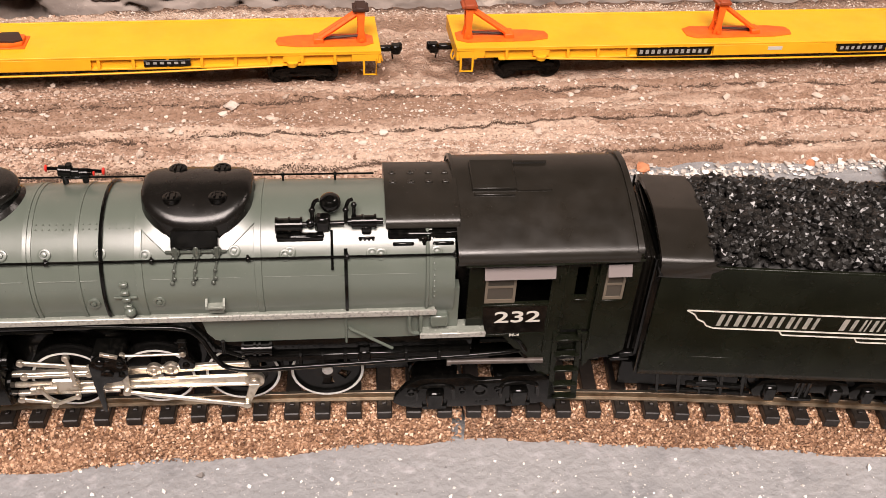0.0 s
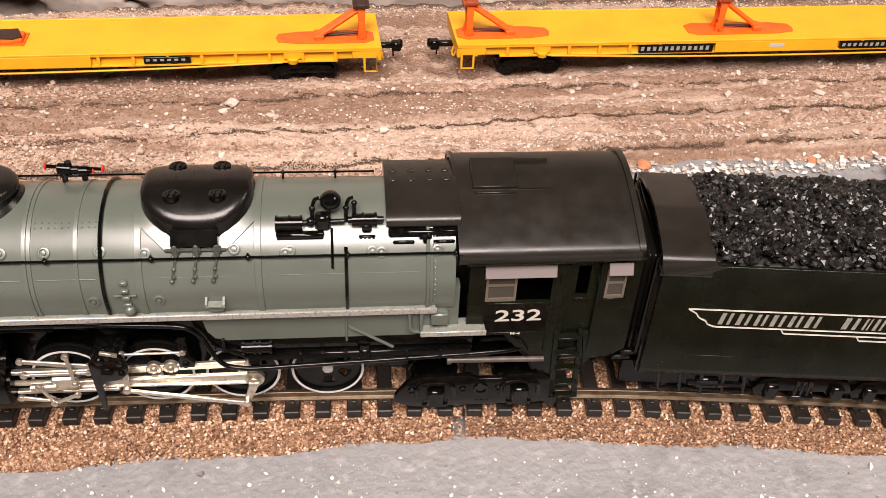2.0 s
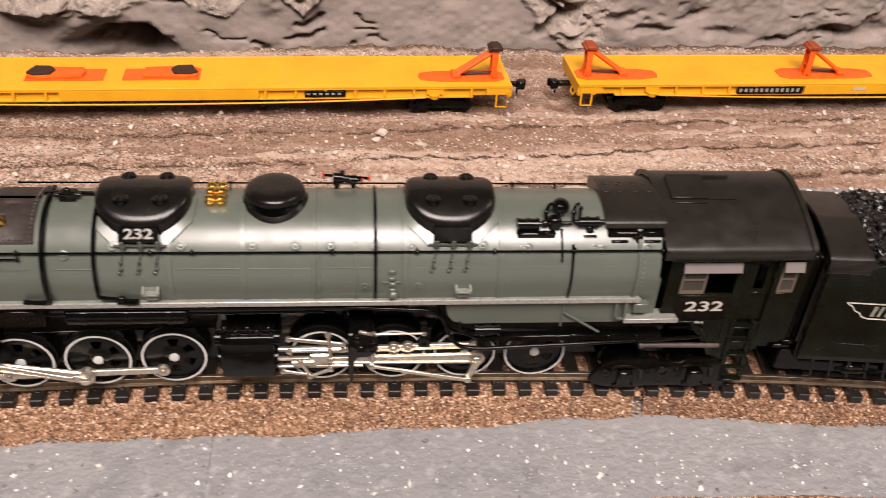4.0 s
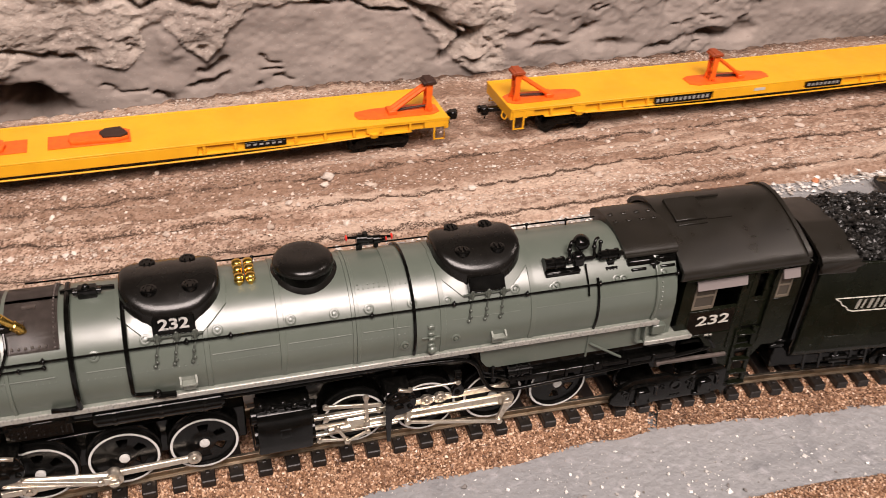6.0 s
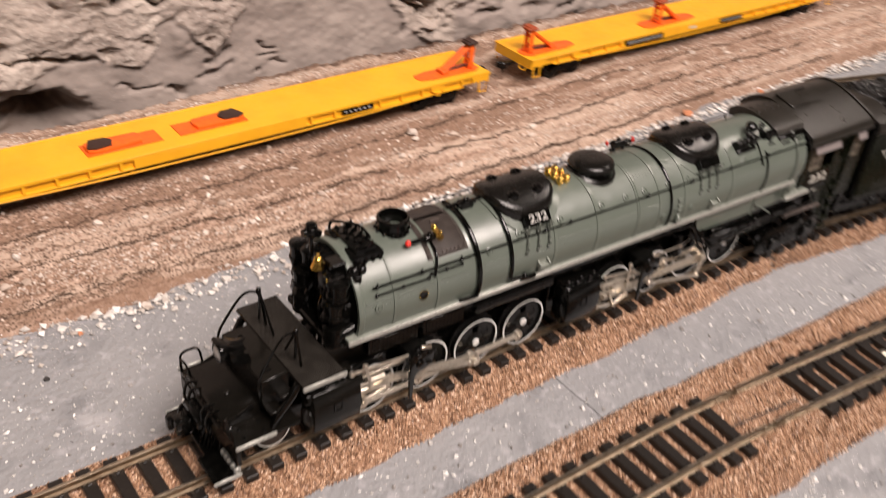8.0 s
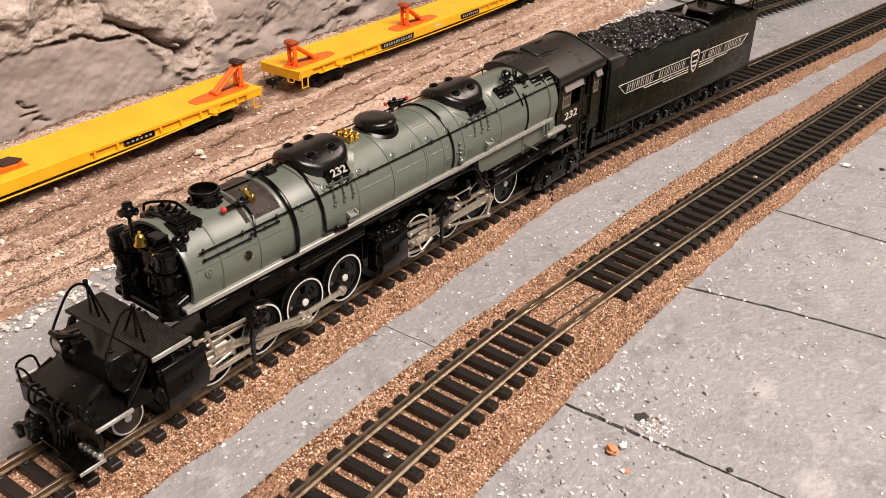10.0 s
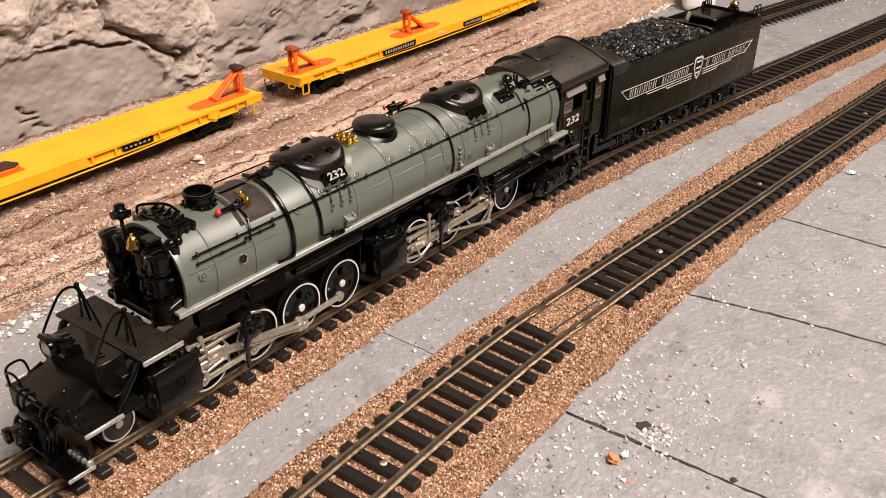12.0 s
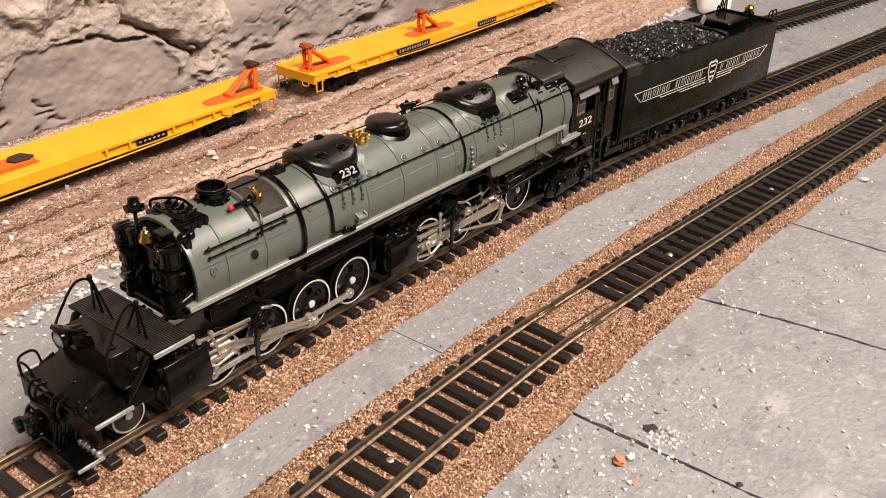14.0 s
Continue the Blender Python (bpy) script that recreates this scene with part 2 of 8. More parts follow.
CONCRETE = material("rough_concrete", (0.409, 0.342, 0.293), 0.92, spots=((11, (0.340, 0.283, 0.248), 0.42, 0.62, 6), (45, (0.524, 0.451, 0.391), 0.5, 0.68, 6), (190, (0.276, 0.225, 0.193), 0.58, 0.70, 6), (520, (0.570, 0.506, 0.446), 0.58, 0.72, 5)), bump=0.0026, bump_scale=190)
CEMENT = material("smooth_grey_cement", (0.321, 0.268, 0.237), 0.9, spots=((7, (0.270, 0.229, 0.204), 0.40, 0.62, 5), (30, (0.409, 0.346, 0.305), 0.5, 0.72, 6), (320, (0.270, 0.223, 0.198), 0.62, 0.74, 4), (700, (0.437, 0.377, 0.331), 0.64, 0.76, 3)), bump=0.0009, bump_scale=120)
PLASTER = material("white_plaster", (0.78, 0.77, 0.75), 0.7)
WALLPAINT = material("basement_wall", (0.09, 0.082, 0.073), 0.9, spots=((3, (0.07, 0.064, 0.057), 0.4, 0.7, 5),))
CEILING = material("basement_ceiling", (0.12, 0.111, 0.10), 0.9, spots=((2, (0.095, 0.087, 0.078), 0.4, 0.7, 4),))


# ---- mesh helpers; shapes are given in millimetres ----
MM = Matrix.Scale(0.001, 4)


def part(name, bm, mat, parent=None, label="", at=None, smooth=40.0):
    if at is not None:
        bm.transform(at)
    bm.transform(MM)
    me = bpy.data.meshes.new(name)
    bm.to_mesh(me)
    bm.free()
    for m in (mat if isinstance(mat, (list, tuple)) else (mat,)):
        me.materials.append(m)
    if smooth:
        me.shade_smooth()
        me.set_sharp_from_angle(angle=radians(smooth))
    ob = new(name, me)
    if parent is not None:
        ob.parent = parent
    if label:
        tagged(ob, label)
    return ob


def thing(name, label, category, m, group=""):
    ob = new(name)
    ob.empty_display_size = 0.01
    ob.matrix_world = m
    return tagged(ob, label, category, group)


def box(bm, x0, x1, y0, y1, z0, z1, r=0.0, seg=2):
    vs = bmesh.ops.create_cube(bm, size=1.0)["verts"]
    for v in vs:
        v.co = Vector(((x0 + x1) / 2 + v.co.x * (x1 - x0), (y0 + y1) / 2 + v.co.y * (y1 - y0), (z0 + z1) / 2 + v.co.z * (z1 - z0)))
    if r:
        es = list({e for v in vs for e in v.link_edges})
        bmesh.ops.bevel(bm, geom=es, offset=r, segments=seg, profile=0.5, affect="EDGES")
    return bm


def rod(bm, a, b, r, r2=None, seg=10):
    a, b = Vector(a), Vector(b)
    d = b - a
    m = Matrix.Translation((a + b) / 2) @ d.to_track_quat("Z", "Y").to_matrix().to_4x4()
    bmesh.ops.create_cone(bm, cap_ends=True, segments=seg, radius1=r, radius2=r if r2 is None else r2, depth=d.length, matrix=m)
    return bm


def ball(bm, c, r, seg=10, squash=(1, 1, 1)):
    m = Matrix.Translation(c) @ Matrix.Diagonal((*squash, 1))
    bmesh.ops.create_uvsphere(bm, u_segments=seg, v_segments=max(5, seg * 2 // 3), radius=r, matrix=m)
    return bm


def wire(bm, pts, r, seg=6):
    """A round wire through the points."""
    pts = [Vector(p) for p in pts]
    rings = []
    for k, p in enumerate(pts):
        d = (pts[min(k + 1, len(pts) - 1)] - pts[max(k - 1, 0)]).normalized()
        q = d.to_track_quat("Z", "Y").to_matrix()
        rings.append([bm.verts.new(p + q @ Vector((r * math.cos(a), r * math.sin(a), 0))) for a in (2 * math.pi * j / seg for j in range(seg))])
    for a, b in zip(rings, rings[1:]):
        best = min(range(seg), key=lambda s: (a[0].co - b[s].co).length)
        for j in range(seg):
            bm.faces.new((a[j], a[(j + 1) % seg], b[(j + 1 + best) % seg], b[(j + best) % seg]))
    bm.faces.new(rings[0][::-1])
    bm.faces.new(rings[-1])
    return bm


def curve(pts, n=6):
    """Rounds off a path of corner points."""
    pts = [Vector(p) for p in pts]
    out = [pts[0]]
    for a, b, c in zip(pts, pts[1:], pts[2:]):
        p, q = b + (a - b) * 0.4, b + (c - b) * 0.4
        out += [p * (1 - t) ** 2 + b * 2 * t * (1 - t) + q * t * t for t in (k / n for k in range(n + 1))]
    return out + [pts[-1]]


def lathe(bm, profile, m=None, seg=24, cap=True):
    """Turns (radius, height) pairs round z."""
    m = m or Matrix.Identity(4)
    rings = [[bm.verts.new(m @ Vector((r * math.cos(a), r * math.sin(a), h))) for a in (2 * math.pi * j / seg for j in range(seg))] for r, h in profile]
    for a, b in zip(rings, rings[1:]):
        for j in range(seg):
            bm.faces.new((a[j], a[(j + 1) % seg], b[(j + 1) % seg], b[j]))
    if cap:
        bm.faces.new(rings[0][::-1])
        bm.faces.new(rings[-1])
    return bm


def prism(bm, outline, axis, lo, hi, r=0.0):
    """A plate: an outline in the two other axes, from lo to hi along the axis."""
    def at(p, h):
        return {"x": (h, p[0], p[1]), "y": (p[0], h, p[1]), "z": (p[0], p[1], h)}[axis]
    a, b = ([bm.verts.new(at(p, h)) for p in outline] for h in (lo, hi))
    n = len(outline)
    fs = [bm.faces.new((a[k], a[(k + 1) % n], b[(k + 1) % n], b[k])) for k in range(n)]
    fs += [bm.faces.new(a[::-1]), bm.faces.new(b)]
    bmesh.ops.recalc_face_normals(bm, faces=fs)
    if r:
        es = list({e for f in fs for e in f.edges})
        bmesh.ops.bevel(bm, geom=es, offset=r, segments=2, profile=0.5, affect="EDGES")
    return bm


def plate(bm, x0, x1, z0, z1, holes, y0, y1):
    """An upright sheet with rectangular openings, of one piece, from y0 to y1."""
    xs = sorted({x0, x1, *(h[0] for h in holes), *(h[1] for h in holes)})
    zs = sorted({z0, z1, *(h[2] for h in holes), *(h[3] for h in holes)})
    grid = {(i, j): bm.verts.new((x, y0, z)) for i, x in enumerate(xs) for j, z in enumerate(zs)}
    fs = []
    for i in range(len(xs) - 1):
        for j in range(len(zs) - 1):
            cx, cz = (xs[i] + xs[i + 1]) / 2, (zs[j] + zs[j + 1]) / 2
            if not any(h[0] < cx < h[1] and h[2] < cz < h[3] for h in holes):
                fs.append(bm.faces.new((grid[i, j], grid[i + 1, j], grid[i + 1, j + 1], grid[i, j + 1])))
    out = bmesh.ops.extrude_face_region(bm, geom=fs)["geom"]
    for v in out:
        if isinstance(v, bmesh.types.BMVert):
            v.co.y = y1
    bmesh.ops.delete(bm, geom=[v for v in grid.values() if not v.link_faces], context="VERTS")
    bmesh.ops.recalc_face_normals(bm, faces=bm.faces)
    return bm


def rounded(pts, n=4):
    """A finer outline through the points (Catmull-Rom)."""
    out = []
    for k in range(len(pts) - 1):
        p = [Vector(pts[min(max(k + d, 0), len(pts) - 1)]) for d in (-1, 0, 1, 2)]
        for j in range(n):
            t = j / n
            out.append(tuple(0.5 * (2 * p[1] + (p[2] - p[0]) * t + (2 * p[0] - 5 * p[1] + 4 * p[2] - p[3]) * t * t + (3 * p[1] - p[0] - 3 * p[2] + p[3]) * t ** 3)))
    return out + [tuple(pts[-1])]


def along_x(x, y=0.0, z=0.0):
    """Lathe matrix whose height runs along x."""
    return Matrix.Translation((x, y, z)) @ Matrix.Rotation(radians(90), 4, "Y")


def wavy(nx, ny, seed, cells):
    """Smooth random field of nx by ny values in -1..1 with that many cells along x and y."""
    rng = np.random.RandomState(seed)
    cx, cy = cells
    lat = rng.uniform(-1, 1, (cx + 3, cy + 3))
    u, v = np.linspace(0, cx, nx), np.linspace(0, cy, ny)
    i, j = u.astype(int), v.astype(int)
    fu, fv = (u - i)[:, None], (v - j)[None, :]
    fu, fv = fu * fu * (3 - 2 * fu), fv * fv * (3 - 2 * fv)
    g = lambda a, b: lat[np.ix_(i + a, j + b)]
    return (g(0, 0) * (1 - fu) + g(1, 0) * fu) * (1 - fv) + (g(0, 1) * (1 - fu) + g(1, 1) * fu) * fv


def grid_mesh(name, p, mat, smooth=True):
    """A sheet from an array of places, nx by ny by 3, in metres."""
    nx, ny = p.shape[:2]
    k = np.arange(nx * ny).reshape(nx, ny)
    f = np.stack([k[:-1, :-1], k[1:, :-1], k[1:, 1:], k[:-1, 1:]], -1).reshape(-1, 4)
    me = bpy.data.meshes.new(name)
    me.from_pydata(p.reshape(-1, 3).tolist(), [], f.tolist())
    me.materials.append(mat)
    if smooth:
        me.shade_smooth()
    return new(name, me)


def grains(name, places, sizes, mat, seed=0, flat=1.0, round_=False):
    """Loose angular grains, all in one mesh: places in metres (n by 3), half sizes in metres."""
    rng = np.random.RandomState(seed)
    if round_:
        t = (1 + 5 ** 0.5) / 2
        base = np.array([(-1, t, 0), (1, t, 0), (-1, -t, 0), (1, -t, 0), (0, -1, t), (0, 1, t), (0, -1, -t), (0, 1, -t), (t, 0, -1), (t, 0, 1), (-t, 0, -1), (-t, 0, 1)], float) / 1.9
        faces = np.array([(0, 11, 5), (0, 5, 1), (0, 1, 7), (0, 7, 10), (0, 10, 11), (1, 5, 9), (5, 11, 4), (11, 10, 2), (10, 7, 6), (7, 1, 8), (3, 9, 4), (3, 4, 2), (3, 2, 6), (3, 6, 8), (3, 8, 9), (4, 9, 5), (2, 4, 11), (6, 2, 10), (8, 6, 7), (9, 8, 1)])
    else:
        base = np.array([(1, 0, 0), (-1, 0, 0), (0, 1, 0), (0, -1, 0), (0, 0, 1), (0, 0, -1)], float)
        faces = np.array([(0, 2, 4), (2, 1, 4), (1, 3, 4), (3, 0, 4), (2, 0, 5), (1, 2, 5), (3, 1, 5), (0, 3, 5)])
    n, m = len(places), len(base)
    q = rng.normal(size=(n, 4))
    q /= np.linalg.norm(q, axis=1)[:, None]
    w, x, y, z = q.T
    rot = np.stack([1 - 2 * (y * y + z * z), 2 * (x * y - z * w), 2 * (x * z + y * w), 2 * (x * y + z * w), 1 - 2 * (x * x + z * z), 2 * (y * z - x * w), 2 * (x * z - y * w), 2 * (y * z + x * w), 1 - 2 * (x * x + y * y)], -1).reshape(n, 3, 3)
    pts = base[None] * rng.uniform(0.65, 1.25, (n, m, 1)) * rng.uniform(0.6, 1.2, (n, 1, 3))
    pts = np.einsum("nij,nmj->nmi", rot, pts) * np.asarray(sizes)[:, None, None]
    pts[:, :, 2] *= flat
    pts += np.asarray(places)[:, None, :]
    f = (faces[None] + (np.arange(n) * m)[:, None, None]).reshape(-1, 3)
    me = bpy.data.meshes.new(name)
    me.from_pydata(pts.reshape(-1, 3).tolist(), [], f.tolist())
    me.materials.append(mat)
    return new(name, me)


def lettering(name, text, size, m, mat, parent, thick=0.04, bold=0.0, squeeze=1.0, label=""):
    """Raised letters of Blender's own font, as a mesh; size in millimetres, m places the middle of the line."""
    c = bpy.data.curves.new(name, "FONT")
    c.body, c.size, c.align_x, c.align_y = text, size, "CENTER", "CENTER"
    c.extrude, c.offset = thick, bold
    tmp = bpy.data.objects.new(name, c)
    me = bpy.data.meshes.new_from_object(tmp)
    bpy.data.objects.remove(tmp)
    bm = bmesh.new()
    bm.from_mesh(me)
    bm.transform(Matrix.Diagonal((squeeze, 1, 1, 1)))
    return part(name, bm, mat, parent, label, at=m, smooth=0)


def ease(x, pts):
    """Smooth line through (x, value) pairs."""
    xs, ys = zip(*pts)
    return np.interp(x, xs, ys)


# ---- the room and the layout's base ----
def plain_wall(name, x0, x1, y0, y1, z0, z1, mat):
    bm = box(bmesh.new(), x0 * 1000, x1 * 1000, y0 * 1000, y1 * 1000, z0 * 1000, z1 * 1000)
    return tagged(part(name, bm, mat, smooth=0), kind="structure")


tagged(plain_wall("wall_south", -1.75, 2.25, -1.75, -1.65, -0.1, 1.9, WALLPAINT), "plain grey-brown basement wall", "wall")
tagged(plain_wall("wall_west", -1.75, -1.65, -1.65, 0.95, -0.1, 1.9, WALLPAINT), "plain grey-brown basement wall", "wall")
tagged(plain_wall("wall_east", 2.15, 2.25, -1.65, 0.95, -0.1, 1.9, WALLPAINT), "plain grey-brown basement wall", "wall")
tagged(plain_wall("wall_north_upper", -1.65, 2.15, 0.85, 0.95, -0.1, 1.9, WALLPAINT), "plain grey-brown basement wall above the rough concrete", "wall")
tagged(plain_wall("ceiling", -1.75, 2.25, -1.75, 0.95, 1.9, 1.95, CEILING), "plain pale basement ceiling", "ceiling")

ground = tagged(plain_wall("ground", -1.65, 2.15, -1.65, 0.2385, -0.03, -0.0022, SEAM), "dark base under the grey-painted layout boards", "ground")
# unseen floor, added so that no light leaks in below the boards
tagged(plain_wall("floor", -1.65, 2.15, -1.65, 0.86, -0.16, -0.13, CEILING), "unseen plane that closes off stray light under the layout", "floor")


def board(outline):
    """One painted board: outline in metres, edges made slightly uneven."""
    pts = []
    rng = random.Random(len(outline) * 7 + int(outline[0][0] * 1000))
    for a, b in zip(outline, outline[1:] + outline[:1]):
        far = math.dist(a, b)
        n = max(1, min(420, int(far / 0.0028)))
        nx, ny = -(b[1] - a[1]) / far, (b[0] - a[0]) / far
        for k in range(n):
            t = k / n
            w = 0.0003 + rng.uniform(-0.00028, 0.00028) + (rng.uniform(0.0002, 0.0007) if rng.random() < 0.06 else 0)
            pts.append(((a[0] + (b[0] - a[0]) * t + nx * w) * 1000, (a[1] + (b[1] - a[1]) * t + ny * w) * 1000))
    return prism(bmesh.new(), pts, "z", -2.0, 0.0)


for outline in (
        [(-1.65, -1.65), (-0.1337, -1.65), (-0.1329, -0.16), (-0.1337, -0.1), (-0.13355, -0.07), (-0.13355, -0.012), (-0.1334, -0.010), (-0.1334, 0.238), (-1.65, 0.238)],
        [(-0.13341, -0.0705), (0.0, -0.0845), (0.6, -0.157), (2.15, -0.34), (2.15, 0.238), (-0.13366, 0.238), (-0.13366, -0.010), (-0.13341, -0.012)],
        [(-0.1317, -1.65), (0.0, -1.65), (-0.0006, -0.5), (-0.0282, -0.172), (-0.0312, -0.144), (-0.0385, -0.1), (-0.0385, -0.0812), (-0.1327, -0.0712)],
        [(0.0006, -1.65), (0.05, -1.65), (0.0521, -0.155), (0.0533, -0.113), (0.0533, -0.0915), (-0.0377, -0.0813), (-0.0377, -0.1), (-0.0304, -0.144), (-0.0274, -0.172), (0.0002, -0.5)],
        [(0.0508, -1.65), (2.15, -1.65), (2.15, -0.345), (0.6, -0.1575), (0.0541, -0.0916), (0.0541, -0.113), (0.0529, -0.155)],
):
    part("plywood_board", board(outline), GREYPAINT, ground, smooth=0)


# paint has run into the joint between the first two boards
part("painted_joint", box(bmesh.new(), -134.6, -132.4, -70.5, 237.5, -1.9, -0.45), GREYPAINT, ground, smooth=0)


# ---- the rough concrete at the back ----
def field(x, z, seed, size):
    """Smooth random values in -1..1 on a sheet of any spacing; size: metres across one cell, (along x, along z)."""
    rng = np.random.RandomState(seed)
    lat = rng.uniform(-1, 1, (512, 128))
    u, v = (x + 2.0) / size[0], (z + 1.0) / size[1]
    i, j = np.floor(u).astype(int), np.floor(v).astype(int)
    fu, fv = u - i, v - j
    fu, fv = fu * fu * (3 - 2 * fu), fv * fv * (3 - 2 * fv)
    g = lambda a, b: lat[(i + a) % 512, (j + b) % 128]
    return (g(0, 0) * (1 - fu) + g(1, 0) * fu) * (1 - fv) + (g(0, 1) * (1 - fu) + g(1, 1) * fu) * fv


def gap_to(x, z, pts):
    """Distance from each place on the sheet to a broken line."""
    best = np.full(x.shape, 9.0)
    for (ax, az), (bx, bz) in zip(pts, pts[1:]):
        dx, dz = bx - ax, bz - az
        t = np.clip(((x - ax) * dx + (z - az) * dz) / (dx * dx + dz * dz), 0, 1)
        best = np.minimum(best, np.hypot(x - ax - t * dx, z - az - t * dz))
    return best


def concrete_wall():
    x = np.concatenate([np.linspace(-0.75, -0.345, 45), np.linspace(-0.34, 0.52, 640), np.linspace(0.53, 1.15, 60)])
    z = np.concatenate([np.linspace(-0.13, -0.045, 12), np.linspace(-0.040, 0.075, 128), np.linspace(0.08, 0.36, 40)])
    X, Z = np.meshgrid(x, z, indexing="ij")
    XW = X + 0.0032 * field(X, Z, 71, (0.012, 0.009)) + 0.0014 * field(X, Z, 72, (0.004, 0.003))
    ZW = Z + 0.0030 * field(X, Z, 73, (0.012, 0.008)) + 0.0014 * field(X, Z, 74, (0.004, 0.003))
    # upper edge of the smooth cement skim; above it the concrete is broken and stands proud
    skim = np.interp(XW, (-0.75, -0.26, -0.222, -0.192, -0.172, -0.155, -0.1444, -0.1388, -0.128, -0.118, -0.1088, -0.095, -0.08, -0.044, -0.01, 0.0114, 0.034, 0.060, 0.13, 0.22, 0.26, 0.33, 1.15),
                     (0.02, 0.0, -0.008, 0.003, -0.001, -0.006, 0.0005, 0.016, 0.018, 0.006, -0.006, 0.012, 0.025, 0.0247, 0.018, 0.0165, -0.010, -0.030, -0.030, -0.028, 0.010, 0.05, 0.06))
    above = np.clip((ZW - skim) / 0.0025, 0, 1)
    rough = above * np.clip(0.75 + 0.5 * field(X, Z, 9, (0.05, 0.03)), 0.25, 1)
    rough *= np.interp(X, (-0.75, 0.25, 0.34, 1.15), (1, 1, 0.5, 0.5))
    d = 0.0040 * field(X, Z, 3, (0.055, 0.05)) + 0.0012 * field(X, Z, 4, (0.016, 0.012))
    d -= above * (0.0030 + 0.0025 * field(X, Z, 15, (0.03, 0.02)))
    d += rough * (0.0017 * field(XW, ZW, 5, (0.011, 0.008)) + 0.0010 * field(XW, ZW, 6, (0.0048, 0.0036)) + 0.0006 * field(X, Z, 8, (0.0022, 0.0019)))
    d += (1 - above) * 0.0004 * field(X, Z, 7, (0.004, 0.003))
    pits = field(XW, ZW, 16, (0.0075, 0.0050)) * 0.7 + field(XW, ZW, 17, (0.0035, 0.0028)) * 0.5
    d += rough * 0.0055 * np.clip((pits - 0.52) / 0.35, 0, 1)
    # cracks
    for wide, deep, pts in (
            (0.0012, 0.007, ((-0.048, 0.0245), (-0.024, 0.0225), (-0.010, 0.018), (0.0114, 0.017))),
            (0.0021, 0.014, ((-0.0073, 0.0483), (-0.0041, 0.0316), (0.004, 0.027), (0.0165, 0.0187), (0.0257, 0.0170), (0.0382, 0.0062), (0.0442, 0.0002))),
            (0.0014, 0.008, ((0.0165, 0.0187), (0.03, 0.011), (0.05, 0.004), (0.058, -0.010))),
            (0.0013, 0.008, ((-0.2571, 0.0427), (-0.2472, 0.0385), (-0.2403, 0.0316))),
            (0.0010, 0.006, ((-0.2561, 0.0476), (-0.2325, 0.0450))),
            (0.0015, 0.009, ((-0.160, 0.0389), (-0.1546, 0.0342), (-0.1474, 0.0353), (-0.1350, 0.0315), (-0.1216, 0.0339), (-0.1144, 0.0310), (-0.0996, 0.0279), (-0.0946, 0.0345))),
            (0.0012, 0.007, ((-0.2210, 0.0114), (-0.1921, 0.0039), (-0.1767, 0.0016))),
            (0.0016, 0.009, ((-0.1135, -0.0097), (-0.1088, -0.0101), (-0.0956, -0.0032))),
            (0.0013, 0.007, ((-0.1174, -0.0191), (-0.1111, -0.0187), (-0.0946, -0.0124))),
            (0.0010, 0.005, ((-0.0762, -0.0041), (-0.0681, -0.0072))),
            (0.0010, 0.005, ((-0.0749, -0.0113), (-0.0667, -0.0131))),
            (0.0010, 0.005, ((-0.0686, -0.0180), (-0.0585, -0.0200))),
            (0.0010, 0.004, ((-0.165, -0.0165), (-0.150, -0.0195), (-0.143, -0.0175))),
            (0.0013, 0.007, ((-0.138, -0.020), (-0.131, -0.0255), (-0.128, -0.030)))):
        d += deep * np.exp(-(gap_to(XW, ZW, pts) / wide) ** 2)
    # hollows and knobs: place, half widths, slant, depth (minus stands out)
    for cx, cz, wx, wz, slant, deep in (
            (0.0462, -0.0045, 0.0110, 0.0034, 0.85, 0.030), (0.0405, -0.0125, 0.0060, 0.0022, 0.6, 0.016), (-0.2267, 0.0155, 0.0045, 0.0042, 0, 0.014),
            (-0.205, -0.024, 0.016, 0.0105, -0.35, 0.050), (-0.226, -0.022, 0.016, 0.008, 0.2, 0.026), (-0.213, -0.040, 0.024, 0.016, 0, 0.030),
            (-0.256, 0.004, 0.014, 0.010, 0, -0.011), (-0.236, 0.004, 0.003, 0.008, 0, 0.006), (-0.072, 0.050, 0.014, 0.008, 0, -0.008), (-0.1265, 0.0075, 0.006, 0.008, 0, -0.003),
            (0.0560, -0.0120, 0.0050, 0.0045, 0, -0.007), (-0.0788, -0.0217, 0.0016, 0.0014, 0, 0.006), (0.0848, -0.004, 0.010, 0.003, 0.2, 0.007), (0.1061, -0.0085, 0.012, 0.0030, 0, 0.007),
            (0.130, -0.001, 0.009, 0.0025, 0.3, 0.006), (0.1539, -0.0125, 0.014, 0.003, -0.1, 0.006), (0.1905, -0.0165, 0.012, 0.003, 0.2, 0.008), (0.2276, -0.0140, 0.009, 0.004, 0, 0.013),
            (0.250, -0.010, 0.012, 0.006, 0, 0.006), (0.3933, -0.0225, 0.008, 0.0025, 0.4, 0.010), (0.405, -0.0160, 0.007, 0.0025, 0.4, 0.008), (-0.1565, 0.0375, 0.006, 0.003, 0, 0.012)):
        u, v = XW - cx, ZW - cz - slant * (XW - cx) * 0.6
        d += deep * np.exp(-((u / wx) ** 2 + (v / wz) ** 2) ** 1.5)
    p = np.stack([X, 0.308 + np.clip(Z, 0, 1) * 0.05 + d, Z], -1)
    ob = grid_mesh("wall_north", p, CONCRETE)
    ob.data.materials.append(CEMENT)
